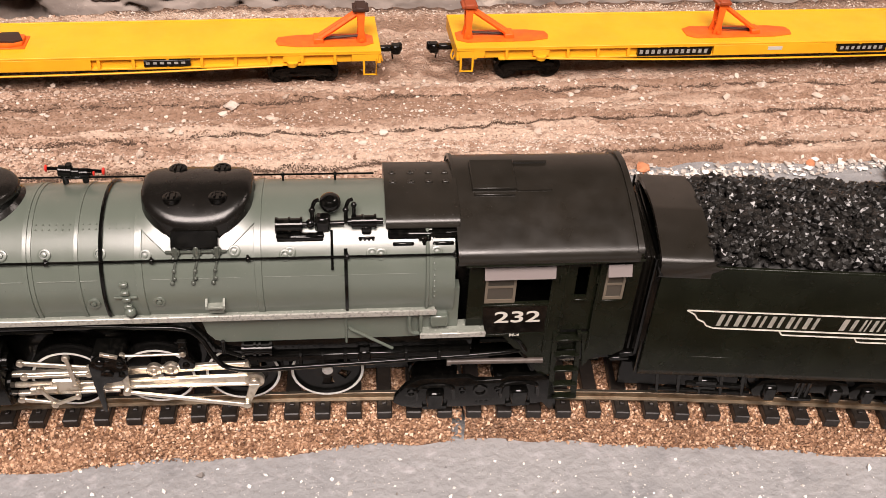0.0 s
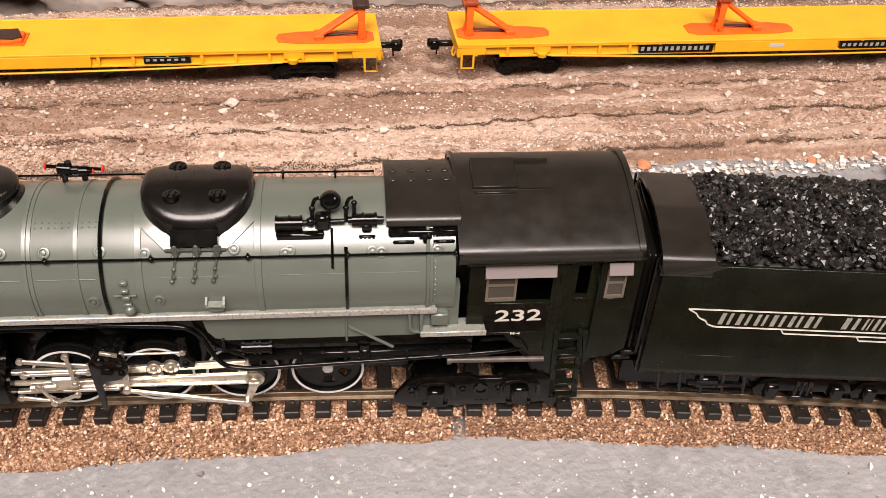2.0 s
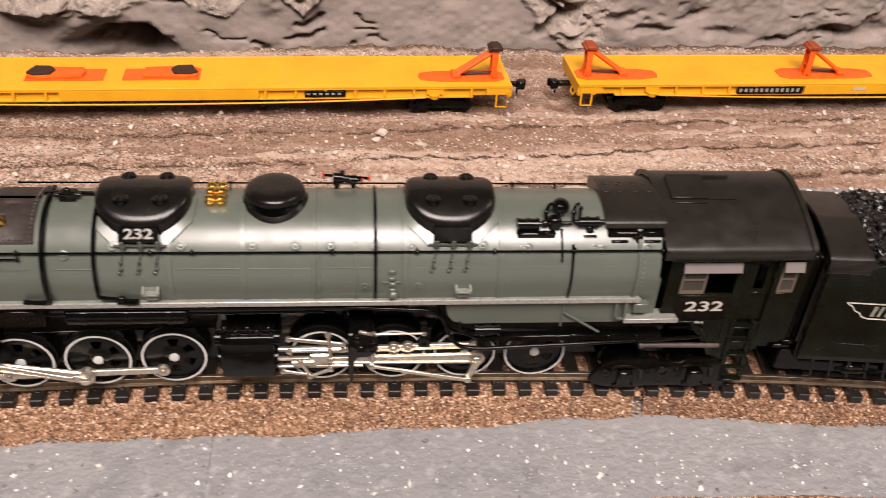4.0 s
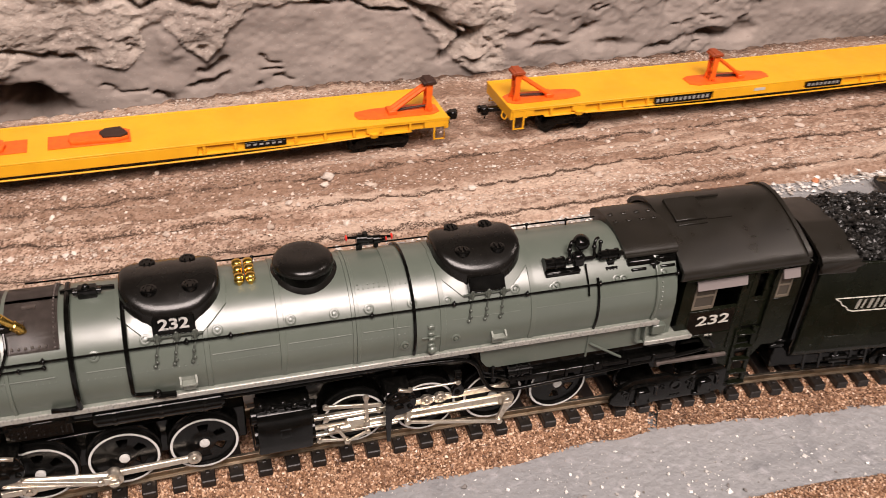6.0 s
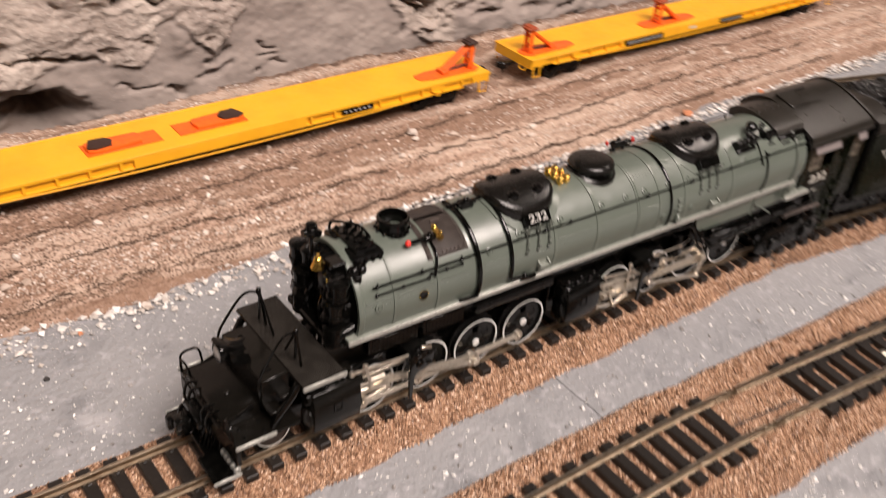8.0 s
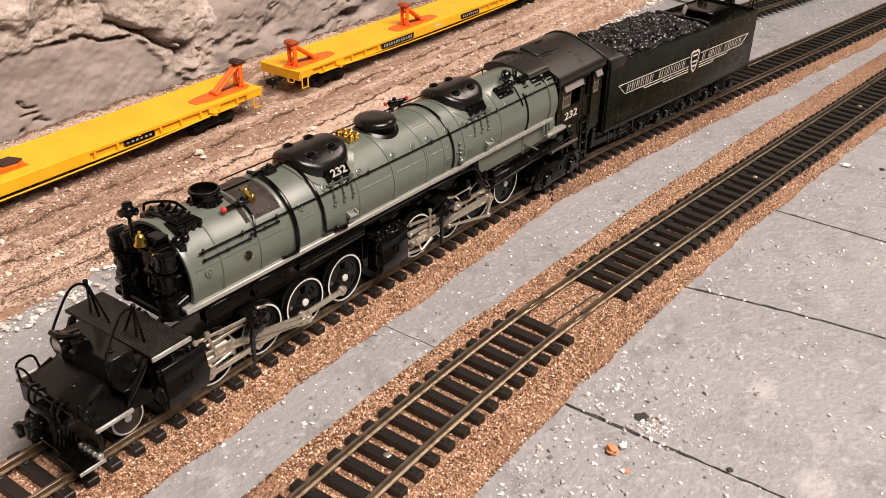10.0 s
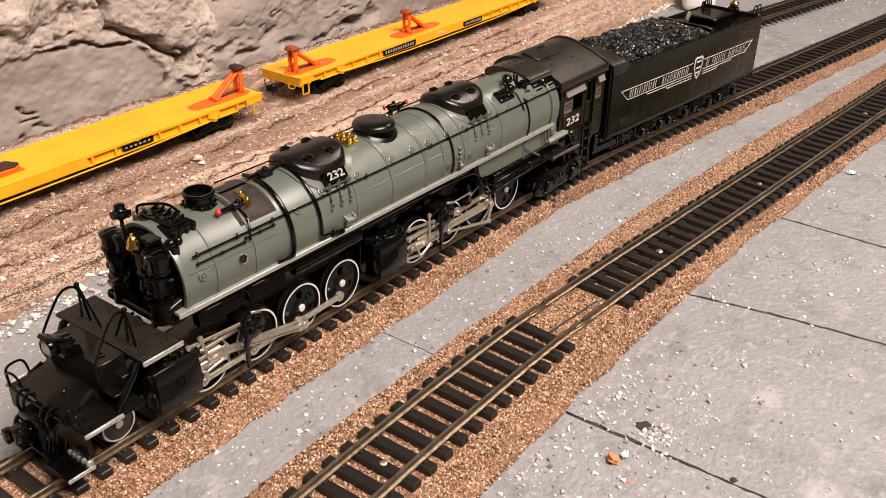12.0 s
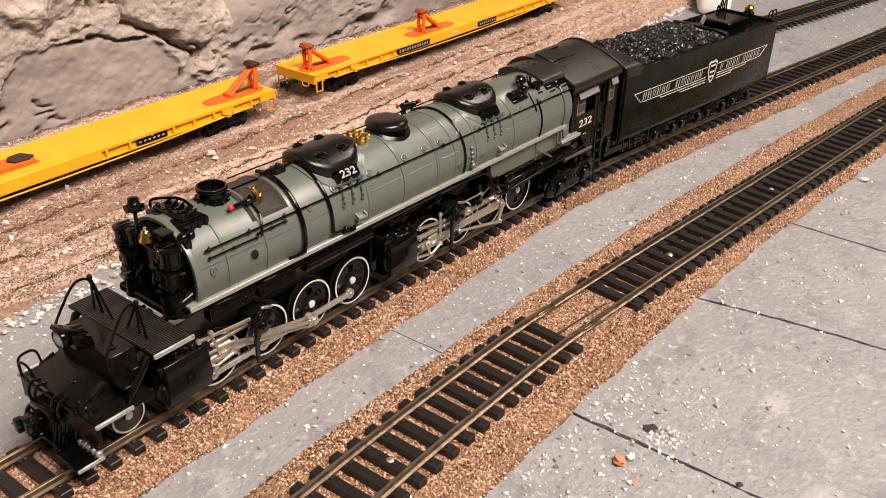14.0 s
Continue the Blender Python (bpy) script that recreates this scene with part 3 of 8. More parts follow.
    # past x 0.075 everything takes the darker cement colour, rough or smooth
    kind = ((above[:-1, :-1] < 0.5) | (XW[:-1, :-1] > 0.075)).astype(np.int32)
    ob.data.polygons.foreach_set("material_index", kind.reshape(-1))
    ob.data.update()
    return tagged(ob, "rough cracked grey-brown concrete foundation wall", "wall", kind="structure")


concrete_wall()


# ---- the gravel yard ----
GX, GY = np.concatenate([np.linspace(-0.75, -0.425, 60), np.linspace(-0.42, 0.60, 720), np.linspace(0.61, 1.15, 80)]), np.concatenate([np.linspace(0.088, 0.168, 200), np.linspace(0.170, 0.239, 40), (0.25, 0.26, 0.30)])
nx, ny = len(GX), len(GY)
X, Y = np.meshgrid(GX, GY, indexing="ij")
edge = ease(GX, [(-0.75, 0.100), (-0.285, 0.0985), (-0.258, 0.0945), (-0.235, 0.0945), (-0.2, 0.0965), (-0.17, 0.099), (0.0, 0.100), (0.074, 0.1019), (0.104, 0.1045), (0.18, 0.101), (1.15, 0.098)])[:, None] + 0.0015 * wavy(nx, ny, 31, (220, 2))
rise = np.clip((Y - edge) / 0.007, 0, 1)
GZ = 0.0046 * rise * rise * (3 - 2 * rise) - 0.0012 * np.clip((Y - 0.155) / 0.02, 0, 1)
GZ += rise * (0.0013 * wavy(nx, ny, 32, (60, 16)) + 0.0011 * wavy(nx, ny, 33, (200, 44)) + 0.0008 * wavy(nx, ny, 34, (520, 110)))
RUTS = (
    [(-0.75, 0.1055), (-0.283, 0.1049), (-0.09, 0.1043), (0.0, 0.1055), (0.08, 0.1087), (0.131, 0.1113), (0.18, 0.1110), (1.15, 0.108)],
    [(-0.75, 0.1300), (-0.274, 0.1286), (-0.234, 0.1271), (-0.154, 0.1240), (-0.115, 0.1257), (-0.0635, 0.1270), (0.008, 0.1302), (0.0587, 0.1329), (0.116, 0.1342), (1.15, 0.136)],
    [(-0.75, 0.1520), (-0.251, 0.1510), (-0.216, 0.1525), (-0.136, 0.1506), (-0.05, 0.1535), (0.04, 0.158), (1.15, 0.160)],
)


def rut_line(x, k):
    """The wandering line of one buried rail."""
    return ease(x, RUTS[k]) + 0.00018 * np.sin(x * 210 + 2 * k) + 0.00011 * np.sin(x * 577 + k) + 0.00008 * np.sin(x * 1310)


for k, deep in enumerate((0.0010, 0.0010, 0.0008)):
    way = rut_line(GX, k)[:, None]
    GZ -= rise * deep * np.exp(-np.abs((Y - way) / 0.0011) ** 2)
    GZ += rise * 0.0009 * np.exp(-((Y - way - 0.0045) / 0.003) ** 2)
GZ = np.where(rise > 0, GZ, -0.001)
# the bed breaks off in front of the wall
brink = ease(GX, [(-0.75, 0.2402), (-0.137, 0.2402), (-0.132, 0.2475), (0.3, 0.2475), (0.36, 0.2420), (1.15, 0.2402)])[:, None] + 0.0007 * wavy(nx, ny, 35, (300, 2))
Y = np.where(Y > 0.2395, np.maximum(brink, 0.2396) + np.clip(Y - 0.25, 0, 1) * 0.05, Y)
GZ[:, -2] -= 0.012
GZ[:, -1] -= 0.06
gravel_bed = tagged(grid_mesh("gravel_yard", np.stack([X, Y, GZ], -1), SOIL), "brown sandy gravel yard with buried rail grooves", "gravel", kind="structure")


def gravel_height(x, y):
    i = np.clip(np.searchsorted(GX, x) - 1, 0, nx - 2)
    j = np.clip(np.searchsorted(GY, y) - 1, 0, ny - 5)
    u = np.clip((x - GX[i]) / (GX[i + 1] - GX[i]), 0, 1)
    v = np.clip((y - GY[j]) / (GY[j + 1] - GY[j]), 0, 1)
    return (GZ[i, j] * (1 - u) + GZ[i + 1, j] * u) * (1 - v) + (GZ[i, j + 1] * (1 - u) + GZ[i + 1, j + 1] * u) * v


def off_ruts(x, y, gap):
    """True where a place keeps clear of the buried rails."""
    return np.min([np.abs(y - rut_line(x, k)) for k in range(len(RUTS))], axis=0) > gap


def scatter_gravel():
    rng = np.random.RandomState(5)
    n = 10500
    x, y = rng.uniform(-0.42, 0.62, n), 0.099 + 0.1405 * rng.uniform(0, 1, n) ** 1.25
    x[7500:] = rng.uniform(-0.3, 0.3, n - 7500)
    z = gravel_height(x, y)
    keep = (z > 0.0012) & off_ruts(x, y, 0.0012) & (rng.uniform(0, 1, n) < 0.75 + 0.25 * np.sin(x * 60 + y * 300))
    size = 0.00030 + 0.00080 * rng.uniform(0, 1, n) ** 3
    p = np.stack([x, y, z + size * 0.25], -1)[keep]
    tagged(grains("gravel", p, size[keep], PEBBLE, 6, 0.75, True), "loose tan and brown gravel grains", "gravel", kind="stuff")
    # dark grains along the buried rails: the grooves' shade, put into colour
    spots = []
    for k, count in enumerate((13000, 13000, 11000)):
        x = rng.uniform(-0.34, 0.24, count)
        keep = np.sin(x * 37 + k * 2) + 0.7 * np.sin(x * 91 + k) > -1.6
        y = rut_line(x, k) + rng.normal(0.0002, 0.00040, count)
        spots.append(np.stack([x, y, gravel_height(x, y) + 0.00030], -1)[keep])
    p = np.concatenate(spots)
    tagged(grains("rut_shade_grains", p, rng.uniform(0.00016, 0.00034, len(p)), RUTSHADE, 16, 0.8), "dark grains painting the shade in the buried rail grooves", "soil", kind="stuff")
    # brown soil crumbs, thicker towards the west end and along the ruts
    count = 36000
    x, y = rng.uniform(-0.40, -0.08, count), rng.uniform(0.100, 0.172, count)
    y[23000:28000] = rng.uniform(0.0985, 0.1062, 5000)
    x[23000:28000] = rng.uniform(-0.40, 0.0, 5000)
    for k in range(len(RUTS)):
        at = slice(28000 + 2600 * k, 30600 + 2600 * k)
        y[at] = rut_line(x[at], k) + rng.normal(0.0004, 0.0014, 2600)
    keep = ((rng.uniform(0, 1, count) < np.clip((-0.08 - x) / 0.10, 0, 1)) | (np.arange(count) >= 23000)) & (gravel_height(x, y) > 0.0008) & off_ruts(x, y, 0.0012)
    size = rng.uniform(0.00025, 0.00060, count)
    tagged(grains("brown_crumbs", np.stack([x, y, gravel_height(x, y) + size * 0.2], -1)[keep], size[keep], BROWNSOIL, 19, 0.6), "brown soil crumbs on the gravel", "soil", kind="stuff")
    # pale grit lies in bands between the rails
    m = 26000
    x = rng.uniform(-0.36, 0.45, m)
    band = rng.randint(0, 8, m)
    y = np.array([0.1165, 0.1400, 0.1625, 0.1180, 0.205, 0.2385, 0.2405, 0.112])[band] + rng.normal(0, 1, m) * np.array([0.0034, 0.0034, 0.0034, 0.0034, 0.008, 0.003, 0.003, 0.0025])[band] + 0.002 * np.sin(x * 23 + band)
    y = np.where(y > 0.2455, 0.491 - y, y)
    y = np.where((x < -0.130) & (y > 0.2390), y - 0.012, y)
    size = 0.00026 + 0.00060 * rng.uniform(0, 1, m) ** 3
    keep = (np.sin(x * 19 + band * 2) + np.sin(x * 53 + y * 500) > -0.6) & off_ruts(x, y, 0.0014)
    tagged(grains("pale_grit", np.stack([x, y, gravel_height(x, y) + size * 0.2], -1)[keep], size[keep], PEBBLE_PALE, 18, 0.7), "pale grit lying in bands on the gravel", "grit", kind="stuff")
    # larger pale stones strewn among it
    m = 900
    x, y = rng.uniform(-0.36, 0.45, m), rng.uniform(0.108, 0.172, m)
    size = 0.0006 + 0.0016 * rng.uniform(0, 1, m) ** 4
    p = np.stack([x, y, gravel_height(x, y) + size * 0.35], -1)
    keep = off_ruts(x, y, 0.002)
    tagged(grains("stones", p[keep], size[keep], PEBBLE_PALE, 8, 0.6, True), "pale larger stones strewn on the gravel", "stones", kind="stuff")


scatter_gravel()


# ---- tracks ----
def line_of(points, x0, x1, step=0.004):
    """A smooth centre line as arrays of x, y and heading."""
    x = np.arange(x0 - 0.06, x1 + 0.06, step)
    y = ease(x, points)
    k = np.exp(-np.linspace(-2, 2, 21) ** 2)
    y = np.convolve(np.pad(y, 10, mode="reflect", reflect_type="odd"), k / k.sum(), "valid")
    h = np.arctan(np.gradient(y, x))
    sel = (x >= x0) & (x <= x1)
    return x[sel], y[sel], h[sel]


LOCO_LINE = [(-1.2, 0.016), (-0.28, 0.0036), (-0.22, 0.0024), (-0.13, 0.0018), (-0.054, -0.0022), (-0.01, -0.0052), (0.04, -0.0098), (0.1, -0.0185), (0.19, -0.0335), (0.375, -0.0635), (1.6, -0.26)]
FRONT_LINE = [(-1.2, -0.078), (-0.184, -0.0700), (-0.116, -0.0720), (-0.08, -0.0755), (-0.04, -0.0797), (0.0, -0.0845), (0.114, -0.0977), (0.234, -0.112), (1.6, -0.275)]
BACK_LINE = [(0.10, 0.0995), (0.172, 0.0800), (0.374, 0.0255), (0.44, 0.0120), (1.6, -0.20)]


def rail_mesh(name, xs, ys, hs, side, ztop, track, x0=None, x1=None):
    sel = np.ones(len(xs), bool)
    if x0 is not None:
        sel &= (xs >= x0) & (xs <= x1)
    prof = [(-1.1, -2.5), (1.1, -2.5), (1.1, -2.2), (0.25, -1.9), (0.25, -0.85), (0.5, -0.7), (0.5, -0.12), (0.4, 0.0), (-0.4, 0.0), (-0.5, -0.12), (-0.5, -0.7), (-0.25, -0.85), (-0.25, -1.9), (-1.1, -2.2)]
    bm = bmesh.new()
    rings = []
    for x, y, h in zip(xs[sel], ys[sel], hs[sel]):
        n = Vector((-math.sin(h), math.cos(h), 0))
        c = Vector((x * 1000, y * 1000, ztop * 1000)) + n * (8.75 * side)
        rings.append([bm.verts.new(c + n * a + Vector((0, 0, b))) for a, b in prof])
    m = len(prof)
    for a, b in zip(rings, rings[1:]):
        for j in range(m):
            f = bm.faces.new((a[j], a[(j + 1) % m], b[(j + 1) % m], b[j]))
            f.material_index = 1 if j == 7 else 0
    bm.faces.new(rings[0][::-1])
    bm.faces.new(rings[-1])
    bmesh.ops.recalc_face_normals(bm, faces=bm.faces)
    return part(name, bm, (RAIL, RAILTOP), track, smooth=30)


def tie_mesh():
    bm = bmesh.new()
    box(bm, -1.95, 1.95, -13.8, 13.8, -2.6, 0, 0.25, 1)
    for s in (-1, 1):
        for o in (-1.75, 1.75):
            box(bm, -0.6, 0.6, 8.75 * s + o - 0.55, 8.75 * s + o + 0.55, -0.2, 0.55, 0.15, 1)
    bm.transform(MM)
    me = bpy.data.meshes.new("tie")
    bm.to_mesh(me)
    bm.free()
    me.materials.append(TIE)
    return me


TIE_MESH = tie_mesh()


def lay_track(label, points, x0, x1, ztop, gap=None, joint=None, phase=0.0):
    track = thing("model_track", label, "track", pose(0, 0, 0))
    xs, ys, hs = line_of(points, x0, x1)
    for side in (-1, 1):
        if joint:
            rail_mesh("rail", xs, ys, hs, side, ztop, track, x0, joint)
            rail_mesh("rail", xs, ys, hs, side, ztop, track, joint, x1)
        else:
            rail_mesh("rail", xs, ys, hs, side, ztop, track)
    x = x0 + 0.002 + phase
    rng = random.Random(int(x0 * 1000) + 3)
    while x < x1:
        k = int(np.clip(np.searchsorted(xs, x), 0, len(xs) - 1))
        if not gap or not gap[0] < x < gap[1]:
            tie = new("tie", TIE_MESH)
            tie.parent = track
            tie.matrix_basis = pose(x, ys[k], ztop - 0.0025, 0, 0, math.degrees(hs[k]) + rng.uniform(-1, 1))
        x += 0.00787
    return track, xs, ys, hs


loco_track, LX, LY, LH = lay_track("black-tied model track with tarnished rails under the locomotive", LOCO_LINE, -0.46, 0.78, 0.0122, phase=0.0003)
front_track, FX, FY, FH = lay_track("black-tied model track with a tie gap at the joint", FRONT_LINE, -0.46, 0.78, 0.012, gap=(-0.1085, -0.0725), joint=-0.0965, phase=0.0017)
back_track, BX, BY, BH = lay_track("short black-tied siding track lying on the grey boards", BACK_LINE, 0.172, 0.80, 0.0075)

# the rear stretch has a dark plastic web between its ties
sel = FX > -0.0722
for inner, outer in ((-12.4, -5.4), (5.4, 12.4)):
    bm = bmesh.new()
    rows = []
    for x, y, h in zip(FX[sel], FY[sel], FH[sel]):
        n = Vector((-math.sin(h), math.cos(h), 0))
        c = Vector((x * 1000, y * 1000, 0))
        rows.append([bm.verts.new(c + n * a + Vector((0, 0, z))) for a, z in ((inner, 7.6), (inner, 8.5), (outer, 8.5), (outer, 7.6))])
    for a, b in zip(rows, rows[1:]):
        for k in range(4):
            bm.faces.new((a[k], b[k], b[(k + 1) % 4], a[(k + 1) % 4]))
    bmesh.ops.recalc_face_normals(bm, faces=bm.faces)
    part("tie_web", bm, TIE, front_track, "dark plastic web between the ties")

for side, x in ((-1, -0.0965), (1, -0.1000)):
    k = int(np.searchsorted(FX, x))
    m = pose(FX[k], FY[k], 0, 0, 0, math.degrees(FH[k]))
    bm = box(bmesh.new(), -5, 5, 8.75 * side - 1.35, 8.75 * side + 1.35, 9.35, 10.1, 0.15, 1)
    box(bm, -5, 5, 8.75 * side - 0.75, 8.75 * side + 0.75, 10.0, 10.9, 0.1, 1)
    ob = part("rail_joiner", bm, RAIL, front_track)
    ob.matrix_basis = m


def roadbed(name, label, points, x0, x1, half_top, half_low, top, seed, count, near, aside=((0, 0),), joint=None):
    """Cork roadbed: a sloped strip and the granules stuck all over it."""
    xs, ys, hs = line_of(points, x0, x1, 0.003)
    n = len(xs)
    half_low, half_top, aside = ease(xs, half_low), ease(xs, half_top), ease(xs, aside)
    cols = np.array([-1.0, -0.96, -0.8, -0.5, 0.0, 0.5, 0.8, 0.96, 1.0])
    nv = wavy(n, 2, seed, (max(4, n // 3), 1))
    ragged = 0.0011 * nv[:, :1] + 0.0008 * wavy(n, 2, seed + 1, (max(4, n // 8), 1))[:, :1]
    off = np.empty((n, 9))
    off[:, 2:7] = half_top[:, None] * np.array([-1, -0.6, 0, 0.6, 1])
    half = half_low[:, None]
    off[:, 0:1], off[:, 8:9] = -half + ragged, half + ragged
    off[:, 1:2], off[:, 7:8] = -half * 0.97 + ragged, half * 0.97 + ragged
    off = off + aside[:, None]
    z = np.array([-0.001, 0.0013, top - 0.0004, top, top, top, top - 0.0004, 0.0013, -0.001])[None] + 0.0003 * wavy(n, 9, seed + 2, (n // 2, 8))
    P = np.stack([xs[:, None] - np.sin(hs)[:, None] * off, ys[:, None] + np.cos(hs)[:, None] * off, z], -1)
    bed = tagged(grid_mesh(name, P, CORK, False), label, "roadbed", kind="structure")
    rng = np.random.RandomState(seed)
    u, v = rng.uniform(0, 1, count), rng.uniform(-1, 1, count)
    px = x0 + 0.001 + (x1 - x0 - 0.002) * (u if near is None else np.where(rng.uniform(0, 1, count) < near[2], near[0] + (near[1] - near[0]) * u, u))
    if near is not None:
        w = rng.uniform(0, 1, count) < near[2]
        px = np.where(w, np.clip(near[0] + (near[1] - near[0]) * u, x0, x1), x0 + (x1 - x0) * u)
    i = np.clip(np.searchsorted(xs, px), 0, n - 1)
    low, high, t = half_low[i], half_top[i], v * 1.0
    o = t * low * 1.005 + ragged[i, 0] * np.clip(np.abs(t) - 0.5, 0, 1)
    o = o + aside[i]
    f = np.clip((low - np.abs(t) * low) / (low - high), 0, 1)
    pz = 0.0002 + (top - 0.0002) * f
    size = rng.uniform(0.00030, 0.00062, count)
    p = np.stack([px - np.sin(hs[i]) * o, ys[i] + np.cos(hs[i]) * o, pz + rng.uniform(-0.0002, 0.0003, count)], -1)
    if joint:
        keep = (px < joint[0]) | (px > joint[1]) | (np.abs(p[:, 1] - ease(px, joint[2])) > 0.0007)
        p, size = p[keep], size[keep]
    tagged(grains(name + "_granules", p, size, GRAIN, seed + 7), "brown cork granules glued on the roadbed", "ballast", kind="stuff")
    return bed


CORK_JOINT = (-0.1095, -0.0745, ((-0.12, -0.0725), (-0.109, -0.0738), (-0.097, -0.0752), (-0.0864, -0.0766), (-0.07, -0.0786)))
roadbed("roadbed_loco_front", "brown cork roadbed with ragged edges", LOCO_LINE, -0.46, -0.0045, [(-0.5, 0.0160), (-0.1, 0.0160), (-0.05, 0.0150), (-0.014, 0.0139), (0.0, 0.0134)], [(-0.5, 0.0215), (-0.1, 0.0218), (-0.05, 0.0194), (-0.014, 0.0162), (0.0, 0.0152)], 0.0068, 51, 49000, (-0.29, -0.0045, 0.85))
roadbed("roadbed_loco_rear", "brown cork roadbed with ragged edges", LOCO_LINE, -0.0035, 0.78, [(0.0, 0.0134), (0.04, 0.0138), (0.8, 0.0138)], [(0.0, 0.0150), (0.036, 0.0172), (0.8, 0.0172)], 0.0068, 61, 31000, (-0.0035, 0.26, 0.85))
roadbed("roadbed_front_track", "wide brown cork roadbed with ragged edges", FRONT_LINE, -0.46, 0.78, [(-0.5, 0.0216), (-0.2, 0.0216), (-0.1, 0.0204), (-0.04, 0.0196), (0.8, 0.0204)], [(-0.5, 0.0271), (-0.2, 0.0271), (-0.1, 0.0259), (-0.04, 0.0250), (0.8, 0.0258)], 0.0068, 71, 74000, (-0.22, 0.17, 0.85), ((-0.5, 0.0), (-0.2, 0.0009), (-0.1, 0.0016), (-0.04, 0.0036), (0.0, 0.0072), (0.05, 0.0082), (0.14, 0.0090), (0.8, 0.0090)), CORK_JOINT)
bm = bmesh.new()
rows = []
for x in np.arange(CORK_JOINT[0], CORK_JOINT[1] + 0.001, 0.002):
    y, w = float(ease(np.array([x]), CORK_JOINT[2])[0]), 0.0004 + 0.00012 * math.sin(x * 900)
    rows.append([bm.verts.new((x * 1000, (y + k * w) * 1000, z)) for k, z in ((-1, 6.3), (-1, 7.02), (1, 7.02), (1, 6.3))])
for a, b in zip(rows, rows[1:]):
    for k in range(3):
        bm.faces.new((a[k], b[k], b[k + 1], a[k + 1]))
bmesh.ops.recalc_face_normals(bm, faces=bm.faces)
tagged(part("roadbed_joint", bm, SEAM, smooth=0), "dark open joint between two cork strips", "roadbed", kind="structure")


# ---- loose chips on the grey boards ----
def scatter_chips():
    rng = np.random.RandomState(9)
    def clear(x, y):
        a = np.abs(y - ease(x, LOCO_LINE)) > 0.021
        b = np.abs(y - ease(x, FRONT_LINE) - ease(x, [(-0.2, 0.0009), (-0.04, 0.0036), (0.0, 0.0072), (0.14, 0.009)])) > 0.0268
        return a & b
    n = 30000
    x, y = rng.uniform(-0.42, 0.55, n), rng.uniform(-0.24, 0.099, n)
    x[20000:], y[20000:] = rng.uniform(-0.24, 0.12, n - 20000), rng.uniform(-0.19, -0.02, n - 20000)
    # thicker beside the roadbeds and round the chipped paint
    x[:1700], y[:1700] = rng.uniform(-0.205, -0.095, 1700), -0.1 - 0.035 * rng.uniform(0, 1, 1700) ** 1.6
    x[1700:3300], y[1700:3300] = rng.uniform(-0.42, 0.1, 1600), rng.uniform(-0.060, -0.021, 1600)
    x[3300:3600], y[3300:3600] = rng.normal(-0.1262, 0.0028, 300), rng.normal(-0.1258, 0.0028, 300)
    x[26000:], y[26000:] = rng.uniform(-0.40, -0.18, 4000), rng.uniform(0.02, 0.094, 4000)
    clump = np.sin(x * 47 + 2) * np.sin(y * 90 + x * 31) + 0.6 * np.sin(x * 130 - y * 170)
    keep = clear(x, y) & ((rng.uniform(-1.6, 1.0, n) < clump) | (np.arange(n) < 3600))
    size = 0.00015 + 0.0010 * rng.uniform(0, 1, n) ** 6
    tagged(grains("white_chips", np.stack([x, y, size * 0.3], -1)[keep], size[keep], CHIP, 10, 0.7), "fine white stone chips scattered on grey paint", "chips", kind="stuff")
    n = 11000
    x = rng.uniform(-0.42, 0.45, n)
    lump = 0.5 + 0.5 * np.sin(x * 41) * np.sin(x * 17 + 1)
    wide = np.where(x < -0.17, 1.7, 1.0)
    y = ease(x, [(-0.42, 0.096), (-0.25, 0.0935), (-0.2, 0.0945), (-0.15, 0.098), (0.5, 0.1015)]) + rng.normal(-0.0015, 0.0028, n) * wide * (0.5 + lump)
    size = 0.00018 + 0.0020 * rng.uniform(0, 1, n) ** 9
    tagged(grains("edge_rubble", np.stack([x, y, 0.0005 + size * 0.3], -1), size, RUBBLE, 12, 0.5), "white stone rubble along the gravel's edge", "rubble", kind="stuff")


scatter_chips()


def pebble(name, label, category, x, y, r, mat, seed, squash=0.6):
    rng = random.Random(seed)
    bm = bmesh.new()
    bmesh.ops.create_icosphere(bm, subdivisions=2, radius=r)
    for v in bm.verts:
        v.co *= rng.uniform(0.62, 1.22)
        v.co.z *= squash
    low = min(v.co.z for v in bm.verts)
    ob = part(name, bm, mat, smooth=25)
    ob.matrix_world = pose(x, y, -low * 0.001 - 0.0002, 0, 0, seed * 37)
    return tagged(ob, label, category)


pebble("brick_chip", "orange brick chip lying on the grey boards", "stone", -0.1456, -0.1202, 2.3, BRICKRED, 1)
pebble("brick_crumb", "small orange brick crumb on the grey boards", "stone", -0.1505, -0.1278, 1.0, BRICKRED, 11, 0.4)
pebble("stone_chip", "pale stone chip beside an orange brick chip", "stone", -0.1418, -0.1222, 1.4, CHIP, 2)
# the dark hole in the paint, drawn as a flattened dark lump
pebble("hole_mark", "flat dark lump standing for a hole chipped in the paint", "stone", -0.1244, -0.1205, 2.3, SEAM, 3, 0.25)
pebble("dark_knot", "dark knot in the board seam", "stone", -0.1313, -0.1531, 1.1, SEAM, 4, 0.4)
pebble("dark_bit", "small black speck on the grey boards", "stone", -0.2788, 0.0702, 1.1, SEAM, 5, 0.5)
pebble("brick_chip", "small orange brick chip on the grey boards", "stone", -0.236, 0.030, 0.8, BRICKRED, 6)
